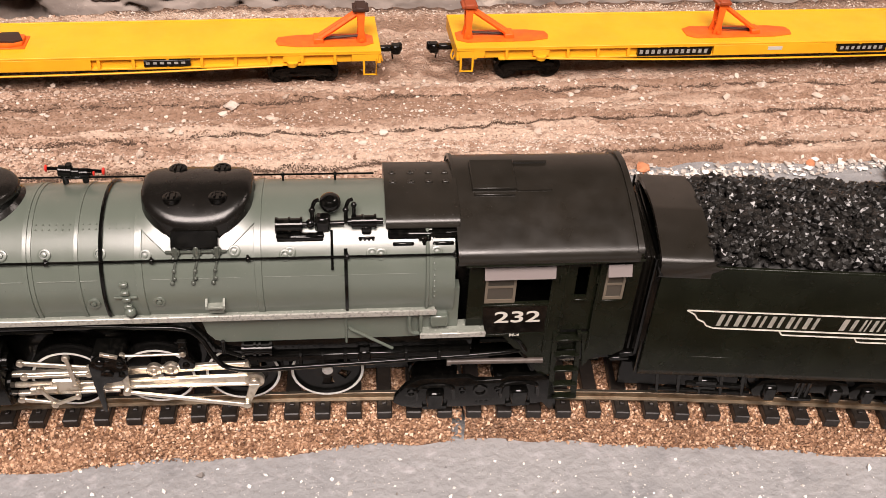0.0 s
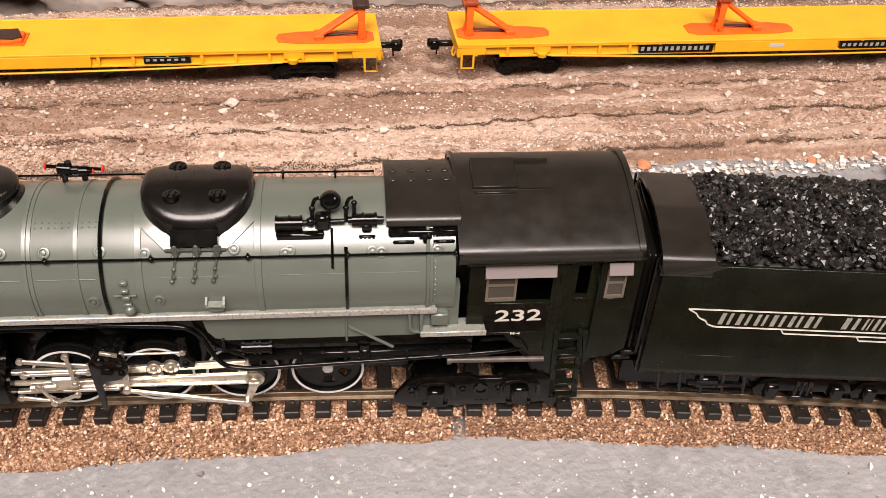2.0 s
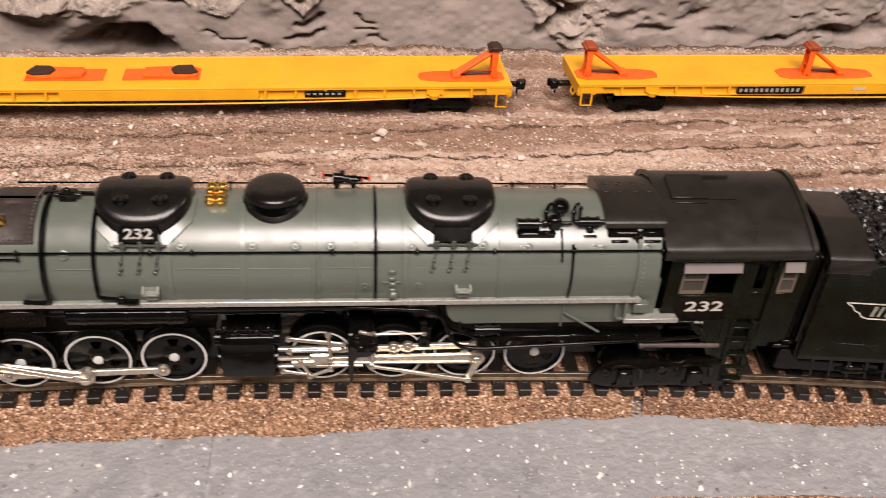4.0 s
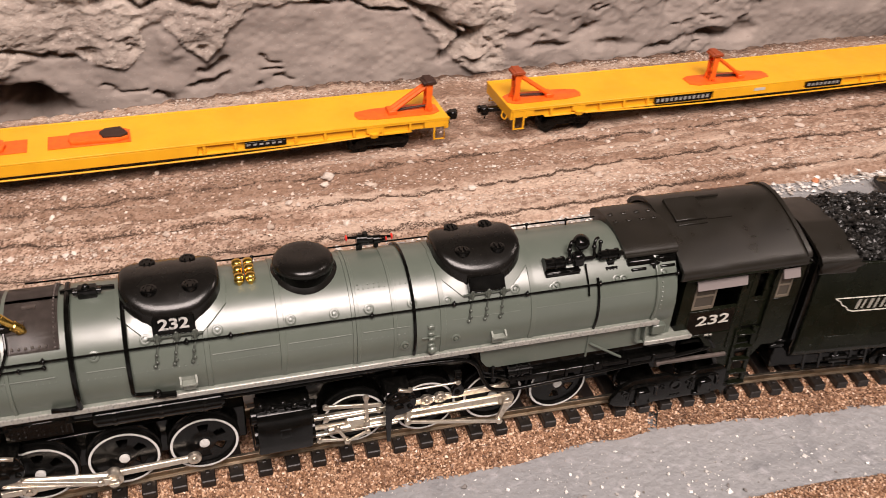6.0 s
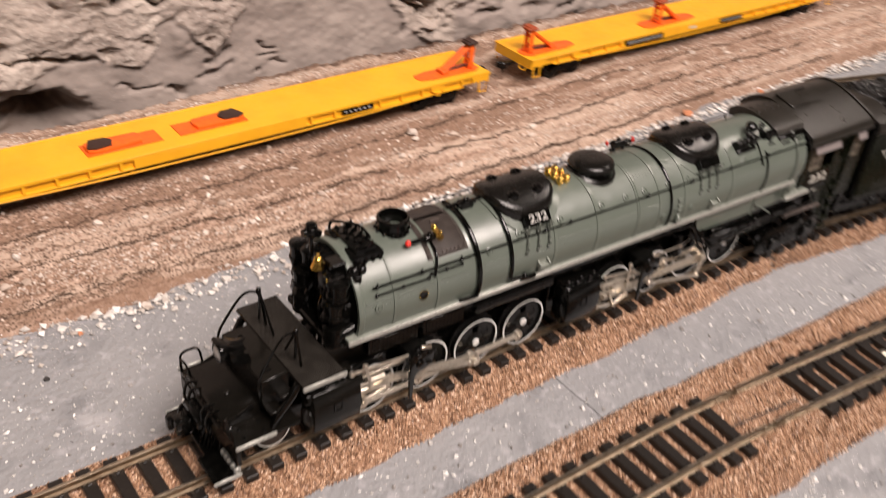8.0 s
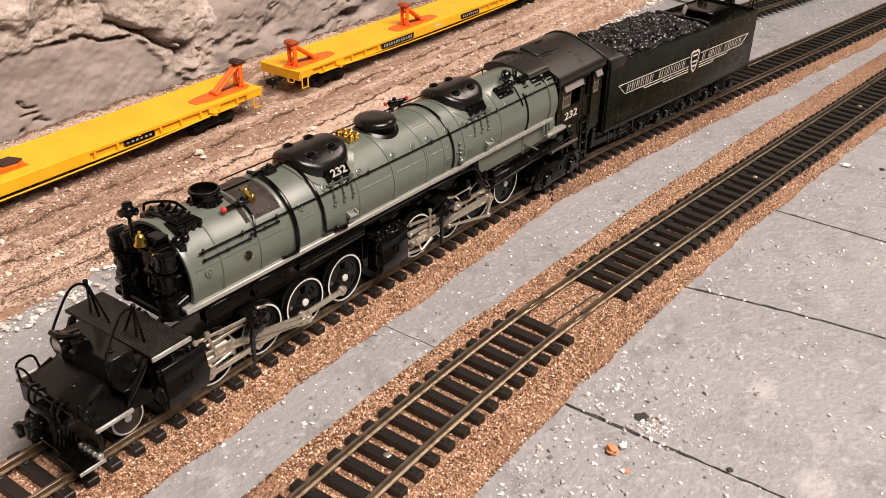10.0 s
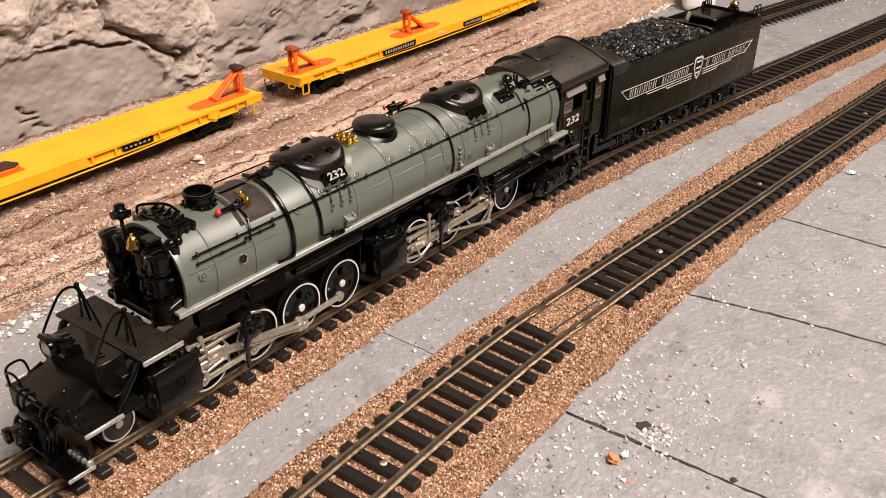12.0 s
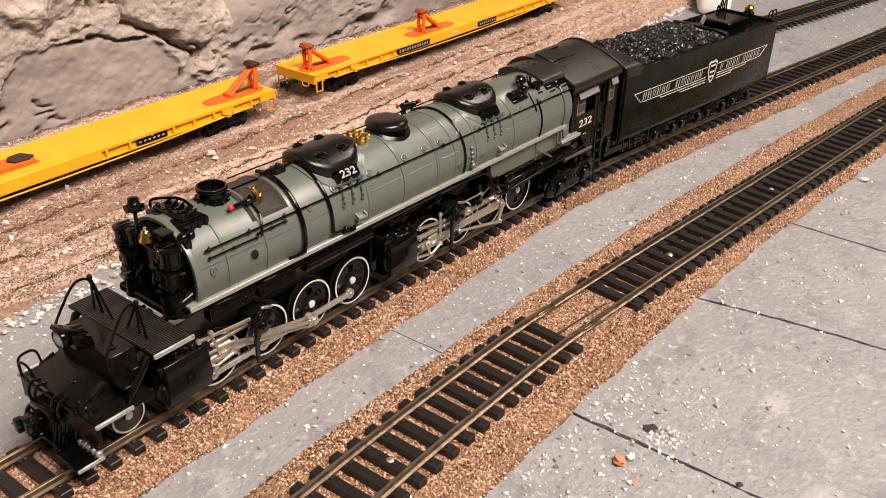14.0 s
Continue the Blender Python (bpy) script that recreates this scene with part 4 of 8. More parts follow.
pebble("brick_chip", "orange brick chip by the gravel edge", "stone", -0.262, 0.087, 1.2, BRICKRED, 7)
for x, y, r, k in ((-0.1433, 0.1476, 2.6, 21), (-0.0731, 0.1512, 2.8, 22), (-0.0339, 0.156, 2.2, 23), (-0.0487, 0.1499, 1.8, 24), (0.0956, 0.1575, 2.6, 25), (0.153, 0.1577, 2.4, 26), (-0.2468, 0.1305, 2.0, 27), (-0.2371, 0.0894, 2.6, 28), (-0.132, 0.166, 1.5, 29)):
    stone = pebble("pale_stone", "pale lump of stone lying on the gravel", "stone", x, y, r, STONE, k, 0.5)
    stone.location.z += 0.0034 if y > 0.1 else 0.0
pebble("brick_chip", "broken orange brick chip by the gravel edge", "stone", 0.0823, 0.1010, 3.0, BRICKRED, 12, 0.7)
pebble("brick_chip", "broken orange brick chip by the gravel edge", "stone", 0.1499, 0.1005, 1.9, BRICKRED, 13, 0.7)
pebble("stone_flake", "flat pale stone flake beside the roadbed", "stone", 0.128, -0.121, 2.6, CHIP, 8, 0.3)
pebble("dark_splinter", "dark splinter lying on the grey boards", "stone", 0.135, -0.138, 1.6, SEAM, 9, 0.3)


def screw(x, y, z):
    bm = lathe(bmesh.new(), [(1.5, 0), (1.5, 0.25), (1.1, 0.6), (0.4, 0.75)], seg=14)
    box(bm, -1.0, 1.0, -0.12, 0.12, 0.68, 0.80)
    ob = part("screw", bm, STEEL)
    ob.matrix_world = pose(x, y, z)
    return tagged(ob, "small round-headed steel track screw in a tie", "screw", group="track screws")


for x in (-0.1987, -0.03, 0.062, 0.20):
    k = int(np.searchsorted(FX, x))
    screw(FX[k], FY[k] - 0.001, 0.0090)

bm = box(bmesh.new(), -30, 34, -13, 14, 0, 22, 6, 3)
ob = part("plaster_lump", bm, PLASTER)
ob.matrix_world = pose(0.425, 0.083, 0, 0, 0, 25)
tagged(ob, "white rounded plaster block standing behind the tender", "block")


# ---- the locomotive ----
LOCO = thing("steam_locomotive", "grey-green articulated model steam locomotive with black cab", "locomotive", pose(0, -0.0045, 0, 0, 0, -2.3))
UNIT = LOCO.matrix_world.inverted() @ pose(0, 0, 0, 0, 0, -0.5)
UNIT.translation *= 1000
ZB, RB = 52.5, 16.3


def lp(name, bm, mat, parent=LOCO, label="", front=False, smooth=40.0):
    return part(name, bm, mat, parent, label, at=UNIT if front else None, smooth=smooth)


def on_boiler(deg, r):
    """y and z on the boiler's near side; deg up from the horizontal."""
    return -r * math.cos(radians(deg)), ZB + r * math.sin(radians(deg))


def boiler():
    prof = [(RB, -210), (RB, -171.5), (RB + 0.12, -171), (RB + 0.12, -120.8), (RB + 0.2, -120.3), (RB + 0.2, -86.5), (RB + 0.3, -86), (RB + 0.3, -9.4)]
    bm = lathe(bmesh.new(), prof, along_x(0, 0, ZB), 72)
    shell = lp("boiler_shell", bm, GREEN, smooth=25)
    bm = bmesh.new()
    for s in (-1, 1):
        prism(bm, [(-62, 37), (-64.6, 37.8), (-66.2, 40), (-67.4, 45.9), (-88, 46.2), (-88, 52), (-8, 52), (-8, 40), (-18, 37)], "y", s * 14.9, s * 12.0)
    lp("firebox_side", bm, GREEN, label="grey-green riveted firebox side sheet", smooth=0)
    for x, w, h in ((-199.5, 0.5, 0.1), (-184.5, 0.5, 0.12), (-139, 0.7, 0.16), (-120.5, 0.8, 0.2), (-102.2, 0.5, 0.2), (-101.2, 0.5, 0.2), (-91.5, 0.5, 0.2), (-78.5, 0.8, 0.2), (-53, 0.8, 0.2), (-15, 0.6, 0.2)):
        r = RB + 0.3 if x > -86 else RB + 0.15
        lp("boiler_band", lathe(bmesh.new(), [(r, x - w), (r + h * 1.5, x - w + 0.1), (r + h * 1.5, x + w - 0.1), (r, x + w)], along_x(0, 0, ZB), 64, False), GREEN, smooth=20)
    # smokebox front
    lp("smokebox_ring", lathe(bmesh.new(), [(RB - 0.9, -211.4), (RB + 0.15, -211.4), (RB + 0.35, -211.0), (RB + 0.35, -209.8), (RB, -209.5)], along_x(0, 0, ZB), 64, False), GREEN, label="grey-green smokebox front ring")
    lp("smokebox_front", lathe(bmesh.new(), [(2, -212.6), (7, -212.4), (9, -211.8), (RB - 0.7, -211.2), (RB - 0.6, -210.5)], along_x(0, 0, ZB), 48), BLACK)
    # rivet rows
    bm = bmesh.new()
    def rivet(x, deg, r=RB + 0.15, k=0.26):
        y, z = on_boiler(deg, r)
        m = Matrix.Translation((x, y, z)) @ Matrix.Diagonal((1, 1, 1, 1))
        bmesh.ops.create_icosphere(bm, subdivisions=1, radius=k, matrix=m)
    for x in np.arange(-170, -88, 1.5):
        rivet(x, 10, RB + 0.12, 0.2)
    for x in np.arange(-210, -173, 1.5):
        rivet(x, 12, RB, 0.2)
    for x in np.arange(-100, -80, 1.4):
        rivet(x, 61), rivet(x, 57)
    for x in np.arange(-210, -196, 1.3):
        rivet(x, 38, RB, 0.17)
        rivet(x, 62, RB, 0.17)
    for deg in range(-5, 120, 5):
        rivet(-14, deg, RB + 0.35)
    tagged(lp("rivets", bm, GREEN), kind="stuff")
    # washout plugs
    for x, deg in ((-153, 38), (-136, 38), (-107, 38), (-86.5, 38), (-77, 36), (-58, 38), (-28, 34), (-89, -3), (-75, -3), (-47, 34), (-26, 33), (-13.5, 34), (-98, 38), (-118, 38), (-205, 10), (-46, 36), (-165, 30)):
        y, z = on_boiler(deg, RB + 0.2)
        m = Matrix.Translation((x, y, z)) @ Vector((0, y, z - ZB)).to_track_quat("Z", "Y").to_matrix().to_4x4()
        lp("washout_plug", lathe(bmesh.new(), [(1.35, -0.3), (1.35, 0.32), (1.15, 0.42), (0.85, 0.40), (0.80, 0.10), (0.55, 0.10), (0.50, 0.55), (0.2, 0.6)], m, 18), GREEN)


boiler()


def boiler_pipe(x, r, d0, d1, mat=BLACK, lift=0.4, foot=None, name="boiler_pipe"):
    pts = [(x, *on_boiler(d, RB + lift + r)) for d in np.linspace(d0, d1, 26)]
    if foot:
        pts = list(curve([foot, (x, pts[0][1], pts[0][2] - 1.5), pts[0]], 5))[:-1] + pts
    return lp(name, wire(bmesh.new(), pts, r, 8), mat)


boiler_pipe(-170.0, 0.7, -18, 105, BLACK)
boiler_pipe(-157.5, 0.55, -6, 105, BLACK, foot=(-151.5, -16.9, 48.4))
boiler_pipe(-86.3, 0.45, -16, 170, BLACK, 0.2)
boiler_pipe(-33.8, 0.4, -22, 38, BLACK, 0.2)
boiler_pipe(-15.6, 0.42, -20, 55, GREEN, 0.2)
bm = wire(bmesh.new(), [(-176.5, -16.7, 47.6), (-171.0, -16.9, 47.5), (-170.0, -16.9, 48.4)], 0.7)
wire(bm, [(-153, -17.1, 48.1), (-150, -17.2, 47.7), (-147.5, -17.1, 47.6)], 0.9)
ball(bm, (-151.8, -17.2, 48.8), 1.0)
lp("pipe_foot", bm, BLACK)
# valve between the two pipes
bm = wire(bmesh.new(), [(-171.5, 0.5, 70.0), (-167, 0.2, 70.4), (-159, 0.5, 69.8)], 0.6)
box(bm, -167.5, -163.0, -2.0, 1.2, 68.6, 71.2, 0.4)
ball(bm, (-165.5, -0.6, 71.4), 1.0)
rod(bm, (-168.5, -1, 70.4), (-162, -1, 70.4), 0.7)
lp("dry_pipe_valve", bm, GLOSS)

bm = lathe(bmesh.new(), [(1.5, 0), (1.5, 0.2), (1.1, 0.3)], Matrix.Translation((-189.9, *on_boiler(7, RB + 0.05))) @ Vector((0, *[c for c in (on_boiler(8, 1.0)[0], on_boiler(8, 1.0)[1] - ZB)])).to_track_quat("Z", "Y").to_matrix().to_4x4(), 20)
plate_ob = lp("builder_plate", bm, GLOSS, label="tiny round dark builder's plate on the smokebox side")
bm = bmesh.new()
for k in range(20):
    a = k * math.pi / 10
    yy, zz = on_boiler(7, RB + 0.3)
    ball(bm, (-189.9 + 1.5 * math.cos(a), yy + 0.18 * math.sin(a), zz + 1.48 * math.sin(a)), 0.15, 6)
part("brass_ring", bm, BRASS, plate_ob, "thin brass ring")

# running boards
for s in (-1, 1):
    a, b = sorted((s * 16.6, s * 12.0))
    lp("running_board", box(bmesh.new(), -214.6, -13.6, a, b, 45.9, 47.0, 0.15, 1), LIT_TREAD, label="grey-green running board with bright worn edge")
    a, b = sorted((s * 17.1, s * 16.55))
    lp("board_edge", box(bmesh.new(), -215.0, -13.3, a, b, 45.5, 47.12, 0.18, 1), EDGE, label="bright worn silver edge")
    a, b = sorted((s * 17.4, s * 12.5))
    lp("cab_step", box(bmesh.new(), -16.8, -1.6, a, b, 39.0, 39.9, 0.15, 1), LIT_TREAD)
    a, b = sorted((s * 17.6, s * 17.0))
    lp("step_edge", box(bmesh.new(), -17.0, -1.4, a, b, 38.5, 39.98, 0.15, 1), EDGE)
bm = box(bmesh.new(), -17.2, -16.4, -16.8, -14.5, 39.2, 46.0, 0.2, 1)
wire(bm, curve([(-19.5, -16.3, 45.6), (-19.5, -16.4, 40.5), (-18.6, -16.4, 39.4), (-16.8, -16.4, 39.3)]), 0.45)
box(bm, -14.6, -10.4, -16.6, -14.6, 41.2, 44.6, 0.3, 1)
lp("step_bracket", bm, GREEN)

# side steps on the boiler
for x in (-144.2, -62.9):
    bm = box(bmesh.new(), x - 1.9, x + 1.9, -17.2, -14.4, 50.6, 51.2, 0.1, 1)
    box(bm, x - 1.9, x + 1.9, -15.4, -14.6, 50.6, 52.8, 0.12, 1)
    for e in (-1, 1):
        prism(bm, [(-17.2, 50.6), (-17.2, 51.6), (-14.8, 53.0), (-14.8, 50.6)], "x", x + e * 1.9 - 0.25, x + e * 1.9 + 0.25)
    box(bm, x - 1.6, x + 1.6, -15.9, -14.6, 48.2, 50.8, 0.2, 1)
    bm.transform(Matrix.Translation((0, -1.0, -0.4)))
    lp("side_step", bm, LIT_TREAD, label="small pale worn step on the boiler side")

# handrails
y, z = on_boiler(32, RB + 1.15)
lp("handrail", wire(bmesh.new(), [(x, y, z) for x in np.linspace(-206.5, -9, 40)], 0.3, 6), BLACK, label="thin black handrail wire")
lp("handrail", wire(bmesh.new(), [(x, 6.6, 69.4) for x in np.linspace(-180, -27, 30)], 0.24, 6), BLACK)
for x in (-205, -190, -176, -143.5, -133, -97.5, -75.5, -55, -33.5, -9.5):
    bm = ball(bmesh.new(), (x, y, z), 0.7, 8)
    rod(bm, (x, y, z), (x, *on_boiler(32, RB)), 0.35, seg=6)
    rod(bm, (x, y, z - 0.2), (x, y, z + 1.0), 0.28, seg=6)
    lp("stanchion", bm, BLACK)
for x in (-150, -125, -97, -70, -48, -36):
    bm = ball(bmesh.new(), (x, 6.6, 69.4), 0.55, 8)
    rod(bm, (x, 6.6, 69.4), (x, 6.0, 67.4), 0.28, seg=6)
    lp("stanchion", bm, BLACK)
# short grab rods low on the smokebox
for x0, x1, d in ((-205.5, -188.0, 24), (-187.0, -176.0, 27)):
    yy, zz = on_boiler(d, RB + 0.9)
    bm = wire(bmesh.new(), [(x0, yy, zz), (x1, yy, zz)], 0.26, 6)
    for x in (x0, (x0 + x1) / 2, x1):
        ball(bm, (x, yy, zz), 0.6, 8)
        rod(bm, (x, yy, zz), (x, *on_boiler(d, RB)), 0.3, seg=6)
    lp("grab_rod", bm, BLACK)
# raised lap seam along the boiler
for x0, x1 in ((-209, -174), (-167, -158), (-138, -121), (-119, -103), (-100, -87.5), (-76, -57), (-52, -18)):
    yy, zz = on_boiler(17, RB + 0.2)
    lp("lap_seam", rod(bmesh.new(), (x0, yy, zz), (x1, yy, zz), 0.13, seg=6), GREEN)


def sand_dome(x, number):
    """Broad sand dome whose plan narrows towards the sides, on its apron plate."""
    half = [(12.0, 0), (12.0, 3), (11.6, 5.2), (10.6, 7.2), (8.9, 9.0), (6.8, 10.4), (4.4, 11.2), (1.5, 11.5)]
    plan = [(a, -b) for a, b in half] + [(-a, -b) for a, b in half[::-1]]
    plan += [(-a, b) for a, b in half[1:]] + [(a, b) for a, b in half[::-1][:-1]]
    def level(k, inset, drop):
        out = []
        for px, py in plan:
            q = Vector((px, py)) * (1 - inset / 13)
            top = 73.0 - 0.034 * q.y ** 2
            base = ZB + math.sqrt(max(0.0, (RB - 0.8) ** 2 - q.y ** 2))
            out.append(Vector((x + q.x, q.y, base + (top - base) * k - drop)))
        return out
    bm = bmesh.new()
    rings = [[bm.verts.new(v) for v in level(*a)] for a in ((0, -0.35, 0), (0.30, -0.15, 0), (0.70, 0.0, 0), (0.82, 0.15, 0), (0.91, 0.5, 0), (0.97, 1.1, 0), (1.0, 2.0, 0), (1.0, 6.5, 0), (1.0, 10, 0))]
    n = len(plan)
    for a, b in zip(rings, rings[1:]):
        for j in range(n):
            bm.faces.new((a[j], a[(j + 1) % n], b[(j + 1) % n], b[j]))
    bm.faces.new(rings[-1])
    bmesh.ops.recalc_face_normals(bm, faces=bm.faces)
    dome = lp("sand_dome", bm, DOME, label="black rounded sand dome with four lids", smooth=60)
    for px, py in ((-4.9, -5.6), (4.9, -5.6), (-4.9, 5.2), (4.9, 5.2)):
        zt = 73.0 - 0.034 * py ** 2
        bm = lathe(bmesh.new(), [(2.0, -0.6), (2.0, 0.35), (1.8, 0.5), (1.3, 0.5), (1.25, 0.35)], Matrix.Translation((x + px, py, zt)), 16)
        box(bm, x + px - 0.8, x + px - 0.45, py - 0.9, py + 0.9, zt + 0.3, zt + 0.9)
        box(bm, x + px + 0.45, x + px + 0.8, py - 0.9, py + 0.9, zt + 0.3, zt + 0.9)
        part("lid", bm, BLACK, dome)
    # apron
    bm = bmesh.new()
    ring = []
    wide = [(13.3, 0), (13.3, 3), (13.2, 5.6), (12.8, 8.4), (10.0, 10.9), (6.4, 13.4), (-6.4, 13.4), (-10.0, 10.9), (-12.8, 8.4), (-13.2, 5.6), (-13.3, 3), (-13.3, 0)]
    inner = [(a * 0.8, b * 0.86) for a, b in wide]
    for out, k in ((wide, 0.2), (wide, 0.62), (inner, 0.75)):
        ring.append([bm.verts.new((x + a, -b, ZB + math.sqrt((RB + k) ** 2 - b * b))) for a, b in out])
    for a, b in zip(ring, ring[1:]):
        for j in range(len(a) - 1):
            bm.faces.new((a[j], a[j + 1], b[j + 1], b[j]))
    bmesh.ops.recalc_face_normals(bm, faces=bm.faces)
    part("apron", bm, GREEN, dome, "grey-green apron plate")
    # front plate below the dome
    tilt = Matrix.Translation((x, -12.9, 66.0)) @ Matrix.Rotation(radians(-36), 4, "X")
    bm = box(bmesh.new(), -5.0, 5.0, -0.5, 2.4, -2.0, 2.0, 0.25, 1)
    bm.transform(tilt)
    part("number_plate" if number else "sand_trap", bm, BLACK, dome)
    if number:
        lettering("numerals", "232", 3.6, tilt @ Matrix.Translation((0, -0.56, 0.15)) @ Matrix.Rotation(radians(90), 4, "X"), WORN_LETTER, dome, 0.03, 0.10, 1.35, "cream numerals 232")
    # sanding pipes
    for px in (-4.2, 0.3, 4.6):
        bm = wire(bmesh.new(), curve([(x + px, *on_boiler(44, RB + 0.5)), (x + px + 0.4, *on_boiler(36, RB + 1.3)), (x + px - 0.4, *on_boiler(28, RB + 0.7)), (x + px - 1.2, *on_boiler(14, RB + 0.5))], 4), 0.26, 5)
        yy, zz = on_boiler(38, RB + 1.0)
        box(bm, x + px - 0.9, x + px + 0.9, yy - 0.6, yy + 0.6, zz - 0.8, zz + 0.8, 0.2, 1)
        box(bm, x + px - 0.5, x + px + 0.5, yy - 0.9, yy + 0.5, zz - 2.0, zz + 1.8, 0.25, 1)
        for d in (33, 24, 18):
            ball(bm, (x + px - 0.6, *on_boiler(d, RB + 0.8)), 0.5, 6)
        ball(bm, (x + px - 1.2, *on_boiler(14, RB + 0.5)), 0.6, 6)
        lp("sanding_pipe", bm, SANDER)
    lp("sander_bar", rod(bmesh.new(), (x - 6.4, *on_boiler(38, RB + 1.0)), (x + 6.6, *on_boiler(38, RB + 1.0)), 0.35, seg=8), SANDER)


sand_dome(-146, True)
sand_dome(-66.2, False)

# steam dome
bm = lathe(bmesh.new(), [(7.4, 60.0), (7.4, 70.2), (7.9, 70.5), (7.9, 71.3), (7.5, 72.1), (6.6, 72.6), (4.8, 72.9), (2.6, 73.0), (0.5, 73.0)], Matrix.Translation((-112.6, 0, 0)), 40)
lp("steam_dome", bm, DOME, label="round black steam dome", smooth=60)
bm = bmesh.new()
rings = []
for r, k in ((8.7, 0.2), (8.4, 0.5), (7.8, 1.0)):
    rings.append([bm.verts.new((-112.6 + r * math.cos(a), r * math.sin(a), ZB + math.sqrt((RB + k) ** 2 - (r * math.sin(a)) ** 2))) for a in (2 * math.pi * j / 40 for j in range(40))])
for a, b in zip(rings, rings[1:]):
    for j in range(40):
        bm.faces.new((a[j], a[(j + 1) % 40], b[(j + 1) % 40], b[j]))
lp("dome_base", bm, DOME, smooth=60)

# safety valves
for px in (-129.2, -126.4):
    for py in (-3.2, -0.2, 2.8):
        zt = ZB + math.sqrt(RB ** 2 - py ** 2)
        bm = lathe(bmesh.new(), [(0.7, 0), (0.7, 1.0), (1.25, 1.1), (1.3, 1.7), (0.9, 2.0), (1.25, 2.3), (1.25, 3.0), (0.8, 3.4), (0.3, 3.5)], Matrix.Translation((px, py, zt - 0.2)), 12)
        lp("safety_valve", bm, BRASS, label="polished brass safety valve")

# smokestack
bm = lathe(bmesh.new(), [(5.8, 65.5), (5.0, 68.4), (4.4, 69.2), (4.35, 71.4), (4.8, 71.7), (4.9, 72.5), (4.6, 72.9), (4.1, 72.9), (3.9, 72.3), (3.8, 68.5), (0.2, 68.4)], Matrix.Translation((-191.2, 0, 0)), 36)
lp("smokestack", bm, BLACK, label="short black smokestack", smooth=45)
bm = bmesh.new()
for k in range(12):
    a = k * math.pi / 6
    ball(bm, (-191.2 + 5.1 * math.cos(a), 5.1 * math.sin(a), 69.2 - 0.02 * (5.1 * math.sin(a)) ** 2), 0.6, 6)
tagged(lp("stack_bolts", bm, BLACK), kind="stuff")

# smokebox saddle plate on top
bm = bmesh.new()
rows = [[bm.verts.new((x, *on_boiler(d, RB + 0.28))) for d in np.linspace(40, 140, 26)] for x in (-186.5, -183.5, -179, -172.2)]
for a, b in zip(rows, rows[1:]):
    for j in range(len(a) - 1):
        bm.faces.new((a[j], a[j + 1], b[j + 1], b[j]))
bmesh.ops.solidify(bm, geom=bm.faces[:], thickness=0.25)
bmesh.ops.recalc_face_normals(bm, faces=bm.faces)
lp("stack_plate", bm, SMOKE, label="brownish riveted plate behind the smokestack", smooth=50)
bm = bmesh.new()
for d in np.arange(42, 138, 4.2):
    ball(bm, (-173.1, *on_boiler(d, RB + 0.4)), 0.36, 6)
for x in np.arange(-185.5, -174, 1.5):
    ball(bm, (x, *on_boiler(44, RB + 0.4)), 0.42, 6)
for x, d in ((-181, 66), (-178.5, 80), (-182.5, 58)):
    box(bm, x - 1.5, x + 1.5, *sorted((on_boiler(d, RB + 0.7)[0] - 0.4, on_boiler(d, RB + 0.7)[0] + 0.4)), on_boiler(d, RB + 0.7)[1] - 0.3, on_boiler(d, RB + 0.7)[1] + 0.3)
tagged(lp("plate_bolts", bm, SMOKE), kind="stuff")

# whistle and air horn
y, z = on_boiler(62, RB + 1.2)
bm = lathe(bmesh.new(), [(0.5, -1.6), (0.6, -0.6), (0.95, -0.4), (0.95, 1.6), (0.75, 1.8), (0.75, 4.6), (0.5, 5.0), (0.2, 5.1)], Matrix.Translation((-180.4, y - 0.6, z - 0.4)) @ Matrix.Scale(1.32, 4) @ Matrix.Rotation(radians(-34), 4, "Y") @ Matrix.Rotation(radians(12), 4, "X"), 14)
lp("whistle", bm, BRASS, label="polished brass whistle")
y, z = on_boiler(61, RB + 1.8)
bm = rod(bmesh.new(), (-191.0, y, z), (-181.5, y, z + 0.2), 0.6)
box(bm, -186.2, -182.2, y - 1.0, y + 1.0, z - 1.0, z + 0.8, 0.3, 1)
ball(bm, (-184, y, z + 1.0), 0.8, 8)
wire(bm, curve([(-184, y, z - 0.6), (-183.5, *on_boiler(44, RB + 1.2)), (-185, *on_boiler(30, RB + 0.8)), (-186, *on_boiler(23, RB + 0.8))]), 0.35)
lp("blower_valve", bm, BLACK)
lp("valve_knob", ball(bmesh.new(), (-191.4, y, z), 1.0, 10), RED, label="small red knob")

# feedwater heater on the smokebox
bm = box(bmesh.new(), -209.2, -199.2, -8.6, 8.6, 64.0, 67.6, 0.5, 2)
box(bm, -207.6, -200.8, -7.2, 7.2, 67.4, 68.8, 0.5, 2)
for k in range(5):
    yy = -6 + 3.0 * k
    ball(bm, (-206.4 + (k % 2) * 1.2, yy, 68.9), 0.8, 8)
    rod(bm, (-204.5, yy - 1.1, 69.1), (-201.2, yy + 0.7, 69.3), 0.45, seg=8)
wire(bm, curve([(-207.7, 8, 68.0), (-207.7, 7.5, 71.0), (-201.2, 2, 70.8), (-200.6, -3, 69.0)]), 0.45)
for x in (-207.8, -205.4, -203.0, -200.6):
    box(bm, x - 0.5, x + 0.5, -9.0, -8.5, 64.4, 67.0, 0.1, 1)
bm.transform(Matrix.Translation((0, 0, 1.0)))
